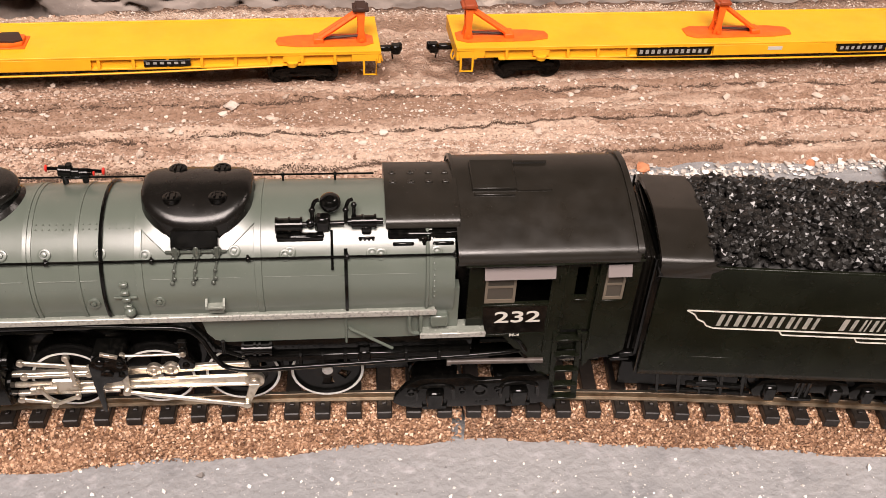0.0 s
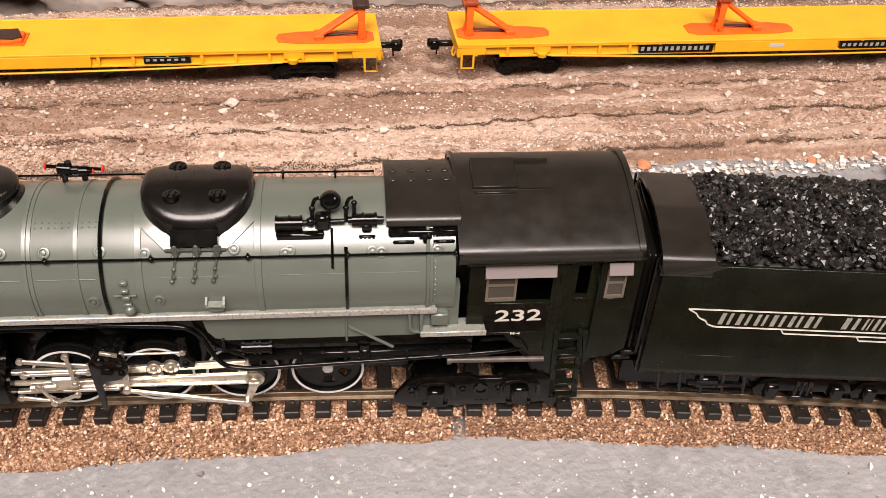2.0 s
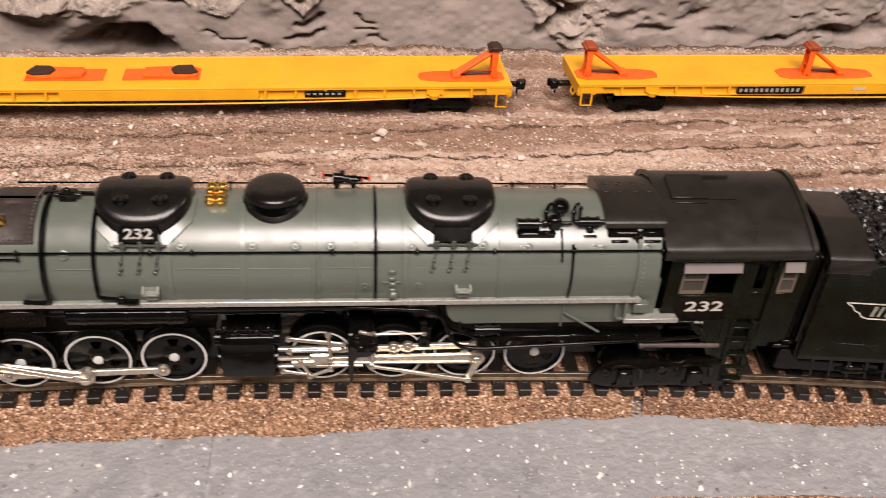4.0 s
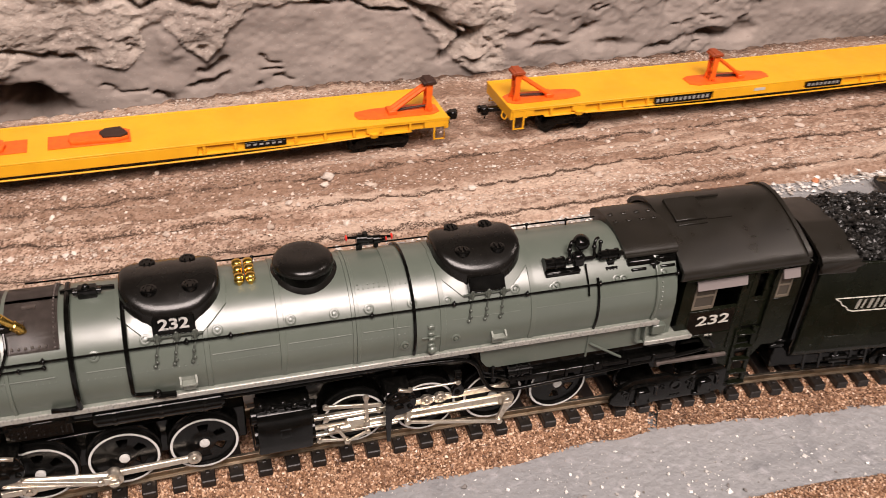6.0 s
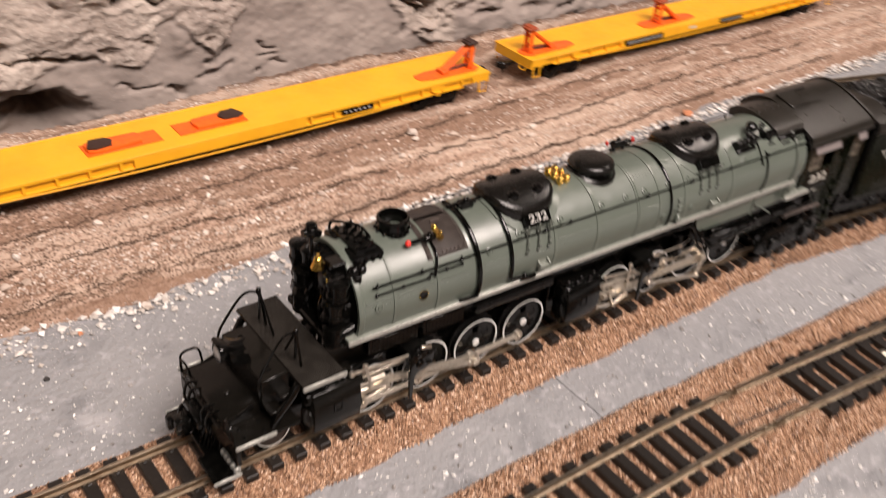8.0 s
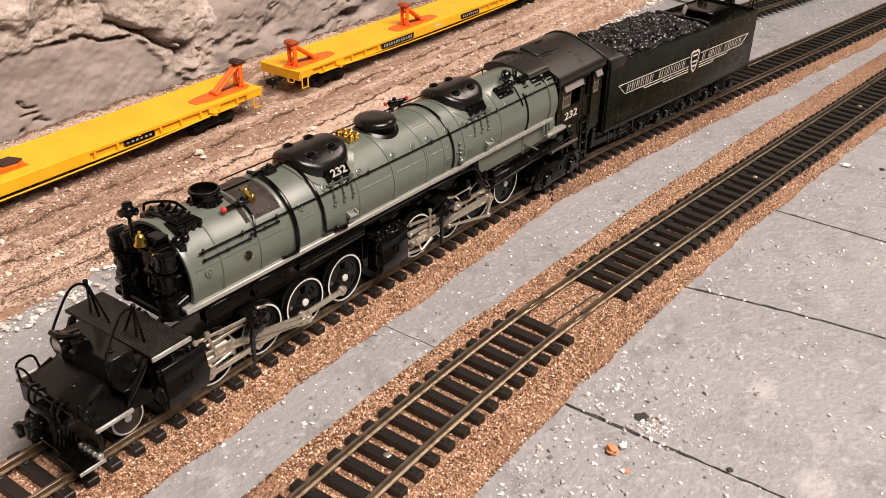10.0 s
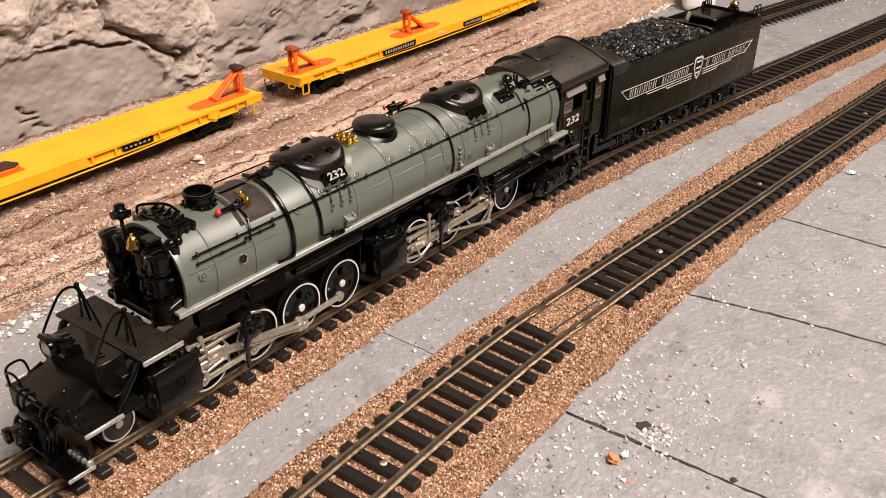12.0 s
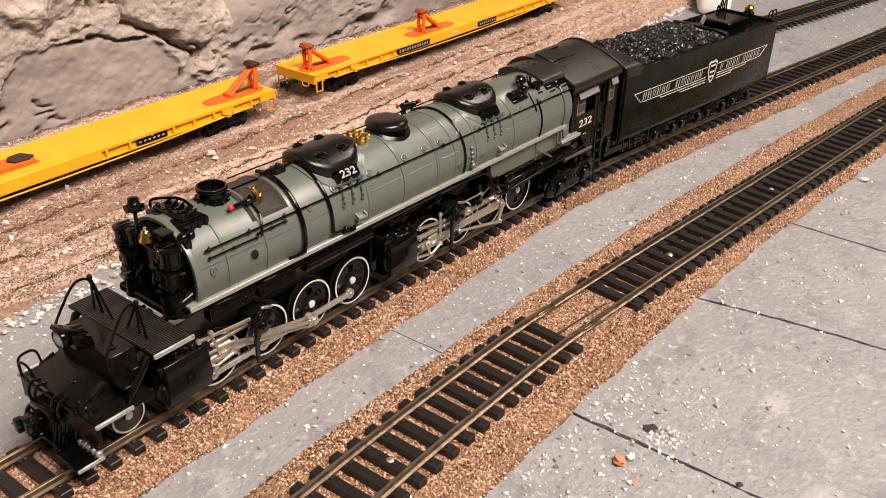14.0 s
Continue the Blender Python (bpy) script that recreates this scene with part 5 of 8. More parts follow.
lp("feedwater_heater", bm, BLACK, label="black feedwater heater with pipes and bolts", smooth=30)


# ---- smokebox front fittings ----
def air_pump(s):
    """Cross-compound air pump: two cylinders over two."""
    bm = bmesh.new()
    for dx, dy in ((-1.2, -2.1), (0.6, 2.1)):
        m = Matrix.Translation((-215.4 + dx, s * 9.0 + dy, 0))
        lathe(bm, [(2.8, 43.5), (3.4, 44.0), (3.4, 44.8), (3.0, 45.0), (3.0, 49.4), (3.4, 49.6), (3.4, 50.4), (1.5, 50.8), (1.5, 53.2), (3.4, 53.6), (3.4, 54.4), (3.0, 54.6), (3.0, 57.6), (3.4, 57.8), (3.4, 58.6), (2.0, 58.9), (0.6, 59.1)], m, 20)
        for k in range(6):
            a = k * math.pi / 3
            ball(bm, (-216.4 + dx + 2.2 * math.cos(a), s * 8.6 + dy + 2.2 * math.sin(a), 58.9), 0.35, 6)
    box(bm, -218.2, -214.0, s * 8.6 - 3.2, s * 8.6 + 3.2, 49.0, 50.6, 0.4, 1)
    box(bm, -214.8, -211.0, s * 8.6 - 3.2, s * 8.6 + 3.2, 44.0, 56.0, 0.5, 1)
    lp("air_pump", bm, BLACK, label="black double-cylinder air pump", smooth=35)


for s in (-1, 1):
    air_pump(s)
for dx, dy in ((-215.4, -11.0), (-214.0, -6.8), (-215.4, 11.0), (-214.0, 6.8)):
    bm = lathe(bmesh.new(), [(2.8, 59.2), (3.4, 59.6), (3.4, 60.3), (3.0, 60.5), (3.0, 63.8), (3.4, 64.0), (3.4, 64.8), (2.5, 65.2), (0.6, 65.3)], Matrix.Translation((dx, dy, 0)), 18)
    box(bm, dx - 2.0, dx + 2.0, dy - 0.25, dy + 0.25, 65.6, 66.1, 0.1, 1)
    lp("pump_head", bm, BLACK, smooth=35)
bm = box(bmesh.new(), -216.0, -211.0, -3.6, 3.6, 63.0, 66.6, 0.5, 1)
box(bm, -215.6, -211.0, -8.0, -3.0, 66.0, 68.0, 0.4, 1)
for k in range(4):
    rod(bm, (-215.5, -2.7 + 1.8 * k, 66.8), (-211.5, -2.7 + 1.8 * k, 67.2), 0.35, seg=6)
lp("bell_stand", bm, BLACK, smooth=35)
bm = lathe(bmesh.new(), [(2.1, 65.6), (2.0, 66.0), (1.5, 66.7), (1.35, 68.0), (1.0, 68.7), (0.35, 69.0)], Matrix.Translation((-217.4, -3.2, 0)), 24)
rod(bm, (-217.4, -3.2, 68.8), (-217.4, -3.2, 69.8), 0.5, seg=8)
lp("bell", bm, BRASS, label="polished brass bell")
bm = ball(bmesh.new(), (-217.4, 0.6, 75.2), 2.1, 14)
lathe(bm, [(1.5, 0), (1.6, 1.6), (1.2, 1.9), (0.2, 2.0)], Matrix.Translation((-217.4, 0.6, 76.0)), 14)
for dx, dy in ((-1, 0), (0.5, -0.87), (0.5, 0.87)):
    rod(bm, (-217.4, 0.6, 75.2), (-217.4 + dx * 2.7, 0.6 + dy * 2.7, 75.2), 1.2, seg=12)
box(bm, -217.9, -216.9, 0.0, 1.2, 66.5, 74.0, 0.3, 1)
lp("marker_lamp", bm, BLACK, label="small black lamp on a post", smooth=50)
bm = ball(bmesh.new(), (-210.2, -10.4, 66.0), 1.8, 12)
ball(bm, (-208.2, -11.4, 66.6), 1.4, 10)
rod(bm, (-213.0, -10.8, 65.4), (-206.6, -10.2, 66.6), 1.0, seg=10)
box(bm, -211.2, -208.6, -12.6, -9.4, 62.6, 65.4, 0.4, 1)
lp("smokebox_valve", bm, BLACK, smooth=35)
bm = box(bmesh.new(), -215.5, -211.0, -4.5, 4.5, 44.5, 62, 0.8, 2)
box(bm, -219.0, -212.5, -13.0, 13.0, 43.2, 46.0, 0.5, 1)
for yy in (-3.5, 3.8):
    wire(bm, curve([(-214.0, yy, 45), (-217.0, yy * 1.3, 47), (-217.0, yy, 53), (-213.0, yy, 58)]), 0.9, 8)
rod(bm, (-217.0, 13.2, 46.5), (-211.0, 13.2, 48.5), 1.8, seg=12)
rod(bm, (-217.0, -12.6, 46.5), (-211.0, -12.8, 48.5), 1.6, seg=12)
lp("pump_bracket", bm, BLACK, smooth=35)


# ---- frames, wheels and rods ----
lp("rear_frame", box(bmesh.new(), -128, 32, -6.0, 6.0, 17, 44, 0.4, 1), BLACK)
lp("front_frame", box(bmesh.new(), -249, -131, -6.0, 6.0, 17, 29, 0.4, 1), BLACK, front=True)
bm = box(bmesh.new(), -192, -77, -14.2, -9.5, 41.2, 45.8, 0.6, 2)
box(bm, -192, -77, 9.5, 14.2, 41.2, 45.8, 0.6, 2)
lp("air_duct", bm, BLACK, label="black air duct under the running board")
bm = wire(bmesh.new(), curve([(-214, -14.8, 44.0), (-150, -14.9, 43.8), (-98, -14.9, 43.6), (-80.6, -15.4, 42.9), (-71, -15.5, 42.4), (-67.6, -15.8, 39.6), (-65.6, -16.0, 33.8), (-63.0, -16.4, 29.9), (-57.3, -16.8, 29.1), (-45, -16.8, 29.8), (-27, -16.8, 30.6), (6, -15.4, 31.0), (10, -13.5, 30.6)], 6), 0.6, 8)
lp("air_pipe", bm, BLACK, smooth=50)
bm = wire(bmesh.new(), curve([(-205, -15.6, 42.4), (-170, -15.4, 42.2), (-130, -15.3, 42.0), (-100, -15.2, 42.2)], 4), 0.4, 6)
lp("air_pipe", bm, BLACK, smooth=50)

for x0, x1 in ((-207.5, -190.0), (-188.6, -173.0)):
    bm = box(bmesh.new(), x0, x1, -15.6, -12.0, 38.0, 44.6, 0.35, 1)
    box(bm, x0 + 1.2, x1 - 1.2, -15.9, -15.4, 39.0, 43.6, 0.2, 1)
    lp("side_box", bm, BLACK, label="black riveted box under the running board")
    bm = bmesh.new()
    for x in np.arange(x0 + 2.0, x1 - 1.0, 1.4):
        for z in (39.6, 41.3, 43.0):
            ball(bm, (x, -15.95, z), 0.26, 6)
    tagged(lp("box_rivets", bm, BLACK), kind="stuff")
lp("air_tank", lathe(bmesh.new(), [(0.4, -168.6), (2.2, -168.2), (2.8, -167.4), (2.8, -137.0), (2.2, -136.2), (0.4, -135.8)], along_x(0, -13.2, 40.4), 24), BLACK, label="long black air tank under the running board", smooth=35)
for x in (-163, -152, -141):
    lp("tank_strap", lathe(bmesh.new(), [(2.8, x - 0.6), (3.05, x - 0.5), (3.05, x + 0.5), (2.8, x + 0.6)], along_x(0, -13.2, 40.4), 24, False), GLOSS)
for x in (-196, -171.5, -150, -128, -108):
    lp("board_bracket", prism(bmesh.new(), [(-16.4, 46.0), (-16.4, 44.8), (-13.0, 41.0), (-11.0, 41.0), (-11.0, 46.0)], "x", x - 0.4, x + 0.4), BLACK, smooth=0)

WHEEL_R, AXLE_Z = 9.65, 22.0
REAR_AXLES, FRONT_AXLES = (-39.2, -59.9, -80.6, -101.3), (-142.8, -163.5, -184.2, -204.9)


def driver(x, s, front):
    m = Matrix.Translation((x, s * 8.0, AXLE_Z)) @ Matrix.Rotation(radians(90 if s < 0 else -90), 4, "X")
    bm = lathe(bmesh.new(), [(9.0, 0), (9.7, 0.1), (9.7, 0.7), (9.2, 1.0), (9.15, 2.5), (9.05, 2.7), (8.4, 2.7), (8.25, 2.5), (8.25, 0.2)], m, 44, False)
    for f in bm.faces:
        c = m.inverted() @ f.calc_center_median()
        f.material_index = 1 if c.z > 2.62 else 0
    wheel = lp("driving_wheel", bm, (WHEEL, RIM), label="spoked driving wheel with white-edged tyre", front=front)
    if s > 0:
        return wheel
    bm = bmesh.new()
    radii = [0.01, 1.6, 2.4, 3.4, 4.3, 5.2, 6.1, 7.0, 8.3]
    grid = [[bm.verts.new(m @ Vector((r * math.cos(t), r * math.sin(t), 2.2 if r < 2.5 else 1.75))) for t in (2 * math.pi * j / 48 for j in range(48))] for r in radii]
    for i in range(len(radii) - 1):
        for j in range(48):
            hole = 2 < i < 6 and j % 8 in ((2, 3, 4, 5) if i != 3 else (2, 3, 4, 5)) and not 18 <= j < 30
            if not hole:
                bm.faces.new((grid[i][j], grid[i][(j + 1) % 48], grid[i + 1][(j + 1) % 48], grid[i + 1][j]))
    bmesh.ops.delete(bm, geom=[v for v in bm.verts if not v.link_faces], context="VERTS")
    bmesh.ops.recalc_face_normals(bm, faces=bm.faces)
    bmesh.ops.solidify(bm, geom=bm.faces[:], thickness=0.5)
    part("wheel_centre", bm, WHEEL, wheel, at=UNIT if front else None, smooth=30)
    part("axle_cap", lathe(bmesh.new(), [(1.35, 2.4), (1.35, 2.95), (1.0, 3.1), (0.2, 3.1)], m, 16), RIM, wheel, at=UNIT if front else None)
    return wheel


for x in REAR_AXLES:
    driver(x, -1, False), driver(x, 1, False)
for x in FRONT_AXLES:
    driver(x, -1, True), driver(x, 1, True)


def bar(bm, a, b, h0, h1, y, t):
    """A flat rod from a to b in the x-z plane, h0 and h1 high at its ends, t thick."""
    a, b = Vector((a[0], y, a[1])), Vector((b[0], y, b[1]))
    d = (b - a).normalized()
    n = Vector((-d.z, 0, d.x))
    pts = [a - n * h0 / 2, b - n * h1 / 2, b + n * h1 / 2, a + n * h0 / 2]
    v0, v1 = ([bm.verts.new(p + Vector((0, o, 0))) for p in pts] for o in (-t / 2, t / 2))
    fs = [bm.faces.new((v0[j], v0[(j + 1) % 4], v1[(j + 1) % 4], v1[j])) for j in range(4)] + [bm.faces.new(v0), bm.faces.new(v1)]
    bmesh.ops.recalc_face_normals(bm, faces=fs)
    bmesh.ops.bevel(bm, geom=list({e for f in fs for e in f.edges}), offset=0.12, segments=1, affect="EDGES")
    return bm


def eye(bm, x, z, y, r, t=1.2, seg=16):
    return lathe(bm, [(r * 0.9, -t / 2), (r, -t / 2 + 0.15), (r, t / 2 - 0.15), (r * 0.9, t / 2), (r * 0.5, t / 2 + 0.1), (0.1, t / 2 + 0.12)], Matrix.Translation((x, y, z)) @ Matrix.Rotation(radians(90), 4, "X"), seg)


def running_gear(axles, off, front, link, head, ecc, side, valve_rods):
    """Side rods, main rod, crosshead, eccentric and valve rods of one engine."""
    bm = bmesh.new()
    for a, b in zip(side, side[1:]):
        bar(bm, a, b, 2.0, 2.0, -12.0, 1.0)
    for p in side:
        eye(bm, *p, -12.0, 1.9, 1.4)
        eye(bm, *p, -12.9, 0.8, 0.8)
    lp("side_rod", bm, STEEL, label="bright nickel side rod", front=front, smooth=30)
    main = (axles[1] + off[0], AXLE_Z + off[1])
    # fluted main rod: a web between two raised edges
    bm = bar(bmesh.new(), main, head, 3.5, 2.4, -13.5, 0.7)
    n = Vector((-(head[1] - main[1]), 0, head[0] - main[0])).normalized()
    for s in (-1, 1):
        bar(bm, (main[0] + n.x * 1.45 * s - 1.6, main[1] + n.z * 1.45 * s), (head[0] + n.x * 0.95 * s, head[1] + n.z * 0.95 * s), 0.75, 0.6, -13.85, 0.7)
    eye(bm, *main, -13.7, 2.4, 1.5)
    eye(bm, *head, -13.7, 1.5, 1.4)
    lp("main_rod", bm, STEEL, label="bright nickel main rod", front=front, smooth=30)
    heel = (link[0] + 2.6, link[1] - 9.0) if not front else (link[0] + 2.0, link[1] - 5.5)
    bm = bar(bmesh.new(), (main[0] + 0.2, main[1]), ecc, 2.4, 1.5, -15.0, 0.9)
    eye(bm, *main, -15.2, 1.5, 1.0)
    box(bm, main[0] - 1.2, main[0] + 1.2, -15.9, -15.6, main[1] - 0.25, main[1] + 0.25)
    bar(bm, ecc, heel, 1.3, 1.0, -15.9, 0.7)
    eye(bm, *ecc, -15.9, 1.0, 1.0)
    eye(bm, *heel, -15.9, 1.0, 1.0)
    bar(bm, heel, (link[0] + (3.0 if not front else 1.2), link[1] - (3.6 if not front else 1)), 1.2, 1.4, -15.6, 0.6)
    lp("eccentric_rod", bm, STEEL, label="bright nickel eccentric rod", front=front, smooth=30)
    x0, z0 = axles[3], head[1]
    bm = box(bmesh.new(), x0 - 3.2, x0 + 3.2, -14.6, -12.2, z0 - 1.6, z0 + 2.8, 0.5, 1)
    box(bm, x0 - 12, x0 + 14, -13.8, -12.4, z0 + 3.4, z0 + 4.6, 0.2, 1)
    box(bm, x0 - 12, x0 + 12, -13.8, -12.4, z0 - 3.0, z0 - 2.0, 0.2, 1)
    rod(bm, (x0 - 14, -13.2, z0 + 0.4), (x0, -13.2, z0 + 0.4), 0.75)
    rod(bm, (x0 - 8, -14.4, z0 - 0.2), (x0 - 2, -14.4, z0), 1.1, seg=14)
    lp("crosshead", bm, STEEL, label="bright nickel crosshead and guides", front=front, smooth=30)
    for p, q, h0, h1, yy in valve_rods:
        bm = bar(bmesh.new(), p, q, h0, h1, yy, 0.55)
        eye(bm, *p, yy, 0.9, 1.0, 10)
        eye(bm, *q, yy, 0.8, 0.9, 10)
        lp("valve_rod", bm, STEEL, label="bright nickel valve gear rod", front=front, smooth=30)
    # rounded link casting with bolts and a tail that hangs down
    outline = [(link[0] + 4.5 * math.cos(t), link[1] + 4.5 * math.sin(t)) for t in (radians(15 * k) for k in range(-6, 12))]
    outline += [(link[0] - 4.3, link[1] + 0.5), (link[0] - 4.2, link[1] - 5.0), (link[0] - 3.6, link[1] - 14.5), (link[0] - 2.6, link[1] - 14.5), (link[0] - 2.3, link[1] - 6.0), (link[0] - 1.2, link[1] - 4.6)]
    bm = prism(bmesh.new(), outline, "y", -17.0, -16.0, 0.15)
    box(bm, link[0] - 4, link[0] + 3.5, -15.8, -9, link[1] - 1, link[1] + 3, 0.4, 1)
    for dx, dz, r in ((-1.6, 2.4, 1.0), (2.9, 1.6, 0.8), (2.8, -2.0, 0.8), (-0.5, -1.6, 1.5), (0.4, 3.6, 0.6)):
        eye(bm, link[0] + dx, link[1] + dz, -17.1, r, 0.9, 12)
    lp("link_bracket", bm, GLOSS, front=front, smooth=30)
    part("link_edge", bar(bmesh.new(), (link[0] - 1.0, link[1] + 5.4), (link[0] + 2.8, link[1] + 4.2), 0.9, 0.9, -17.3, 0.8), STEEL, LOCO, "bright nickel bar", at=UNIT if front else None)


running_gear(REAR_AXLES, (3.0, 0.9), False, (-89.6, 31.2), (-99.3, 22.9), (-59.1, 16.2), ((-100.6, 25.2), (-80.7, 25.7), (-76.7, 25.9), (-57.4, 26.4)), (
    ((-110.0, 31.6), (-95.0, 29.4), 1.3, 1.3, -14.4), ((-110.0, 27.2), (-95.2, 27.4), 0.9, 0.9, -14.6), ((-99.1, 33.9), (-98.6, 24.5), 1.0, 0.9, -15.5), ((-107.0, 24.0), (-104.4, 18.8), 1.0, 0.9, -15.6), ((-104.4, 18.8), (-98.6, 21.3), 1.0, 1.0, -15.9), ((-112.0, 20.2), (-104.4, 18.8), 1.3, 0.8, -15.2), ((-86.6, 33.5), (-72.6, 33.6), 0.55, 0.55, -15.0)))
bm = prism(bmesh.new(), [(-73.6, 37.0), (-71.6, 37.0), (-71.4, 32.0), (-70.2, 29.6), (-70.6, 28.0), (-74.0, 28.0), (-74.2, 29.8), (-73.4, 32.0)], "y", -14.6, -13.4, 0.2)
eye(bm, -72.5, 34.6, -14.7, 0.9, 0.8, 10)
eye(bm, -72.4, 29.2, -14.7, 0.9, 0.8, 10)
lp("link_hanger", bm, GLOSS, smooth=30)
fx = FRONT_AXLES[3]
front_pins = [(x - 3.2, AXLE_Z - 3.4) for x in FRONT_AXLES]
running_gear(FRONT_AXLES, (-3.2, -3.4), True, (-190.5, 31.5), (fx + 2.0, 26.6), (front_pins[1][0] - 3.2, front_pins[1][1] + 1.6), front_pins, (
    ((fx - 9.5, 35.4), (-189.0, 32.9), 1.1, 1.3, -15.2), ((fx - 5.2, 36.6), (fx - 2.6, 27.4), 0.9, 0.9, -15.6), ((fx - 9.5, 30.6), (fx - 5.0, 24.2), 1.1, 0.9, -15.4), ((fx - 11.5, 30.2), (fx + 4.0, 29.2), 1.0, 1.0, -15.6), ((fx - 5.0, 24.2), (fx + 3.0, 25.4), 0.9, 0.9, -15.9), ((fx - 13.0, 24.9), (fx - 5.0, 23.9), 1.4, 0.8, -15.0)))


def cylinder(x0, x1, front):
    for s in (-1, 1):
        sec = [(9.0, 18.5), (14.6, 18.2), (16.6, 19.8), (17.0, 23), (17.0, 29.0), (16.4, 31.2), (15.6, 33.2), (13, 34.6), (9, 34.6)]
        bm = prism(bmesh.new(), [(s * a, b) for a, b in sec], "x", x0, x1, 0.3)
        rod(bm, (x0 - 0.8, s * 13.2, 24.0), (x1 + 0.8, s * 13.2, 24.0), 3.2, seg=20)
        rod(bm, (x0 - 1.4, s * 13.2, 31.4), (x1 + 1.4, s * 13.2, 31.4), 2.3, seg=16)
        ob = lp("cylinder", bm, DECK if front else BLACK, label="black steam cylinder block", front=front, smooth=30)
        bm = bmesh.new()
        for k in range(5):
            xx = x0 + (x1 - x0) * (k + 0.5) / 5
            valve = ball(bmesh.new(), (xx, s * (13.5 + 1.4 * (k % 2)), 35.0), 0.9, 8)
            rod(valve, (xx - 0.6, s * 12.6, 34.8), (xx + 0.9, s * 15.4, 34.8), 0.4, seg=6)
            part("drain_cock", valve, GLOSS, ob, at=UNIT if front else None)
        rod(bm, (x0 - 0.5, s * 14.2, 34.6), (x1 + 0.5, s * 14.2, 34.6), 0.6, seg=8)
        a, b = sorted((s * 17.0, s * 17.3))
        for u in (-1.3, 1.3):
            box(bm, (x0 + x1) / 2 + u - 0.15, (x0 + x1) / 2 + u + 0.15, a, b, 25.4, 28.4)
        for u in (25.4, 28.2):
            box(bm, (x0 + x1) / 2 - 1.4, (x0 + x1) / 2 + 1.4, a, b, u, u + 0.3)
        part("cylinder_pipe", bm, GLOSS, ob, at=UNIT if front else None)


cylinder(-128.6, -114.0, False)
cylinder(-227.5, -212.0, True)

# ash pan, beams and small fittings beside the firebox
bm = prism(bmesh.new(), [(-70.2, 45.6), (-66.4, 45.6), (-65.4, 40.0), (-64.0, 37.4), (-4, 37.4), (-4, 31.5), (-57, 31.5), (-65.6, 33.4), (-68.4, 39.0)], "y", -14.6, -6, 0.2)
for x, z in ((-66.9, 43.5), (-66.7, 41.8), (-66.4, 40.2), (-65.8, 38.6), (-65.2, 37.0), (-67.8, 41.0), (-67.3, 39.2), (-66.4, 37.2), (-65.6, 35.6), (-64.9, 34.4)):
    ball(bm, (x, -14.75, z), 0.24, 5)
for x in np.arange(-63, -20, 1.7):
    ball(bm, (x, -14.7, 36.8), 0.24, 5)
    ball(bm, (x + 0.8, -14.7, 34.4), 0.24, 5)
lp("ash_pan", bm, BLACK, label="black riveted ash pan")
bm = box(bmesh.new(), -55.5, -4.5, -16.4, -14.6, 31.2, 33.2, 0.25, 1)
for x in (-45.2, -40, -34.6, -20, -12):
    box(bm, x - 0.5, x + 0.5, -16.9, -14.6, 30.4, 33.5, 0.15, 1)
box(bm, -31.5, -28.5, -16.9, -14.6, 30.8, 33.9, 0.4, 1)
lp("side_beam", bm, BLACK)
bm = rod(bmesh.new(), (-9.4, -15.2, 28.2), (14.0, -15.2, 27.6), 0.75, seg=10)
rod(bm, (-10.0, -15.2, 28.2), (-9.0, -15.2, 28.2), 1.1, seg=10)
lp("delivery_pipe", bm, SMOKE, label="brown-grey delivery pipe")
bm = rod(bmesh.new(), (-58.6, -15.9, 35.4), (-51.6, -15.9, 35.4), 1.4, seg=14)
for x in (-58.3, -55.6, -54.4, -51.9):
    rod(bm, (x - 0.3, -15.9, 35.4), (x + 0.3, -15.9, 35.4), 1.75, seg=14)
rod(bm, (-62.8, -15.6, 34), (-62.8, -15.6, 38.0), 0.5)
rod(bm, (-62.8, -15.4, 34.6), (-57.2, -15.6, 32.0), 0.5)
box(bm, -57.6, -54.6, -16.2, -13.8, 29.0, 33.6, 0.5, 1)
lp("power_reverse", bm, BLACK)
bm = wire(bmesh.new(), [(-33.6, -15.3, 41.0), (-33.0, -15.5, 40.4), (-31.4, -15.8, 39.6), (-23.3, -16.4, 34.6)], 0.38)
wire(bm, [(-34.2, -15.1, 45.8), (-34.2, -15.2, 36.0)], 0.3)
lp("brace_rod", bm, GREEN)


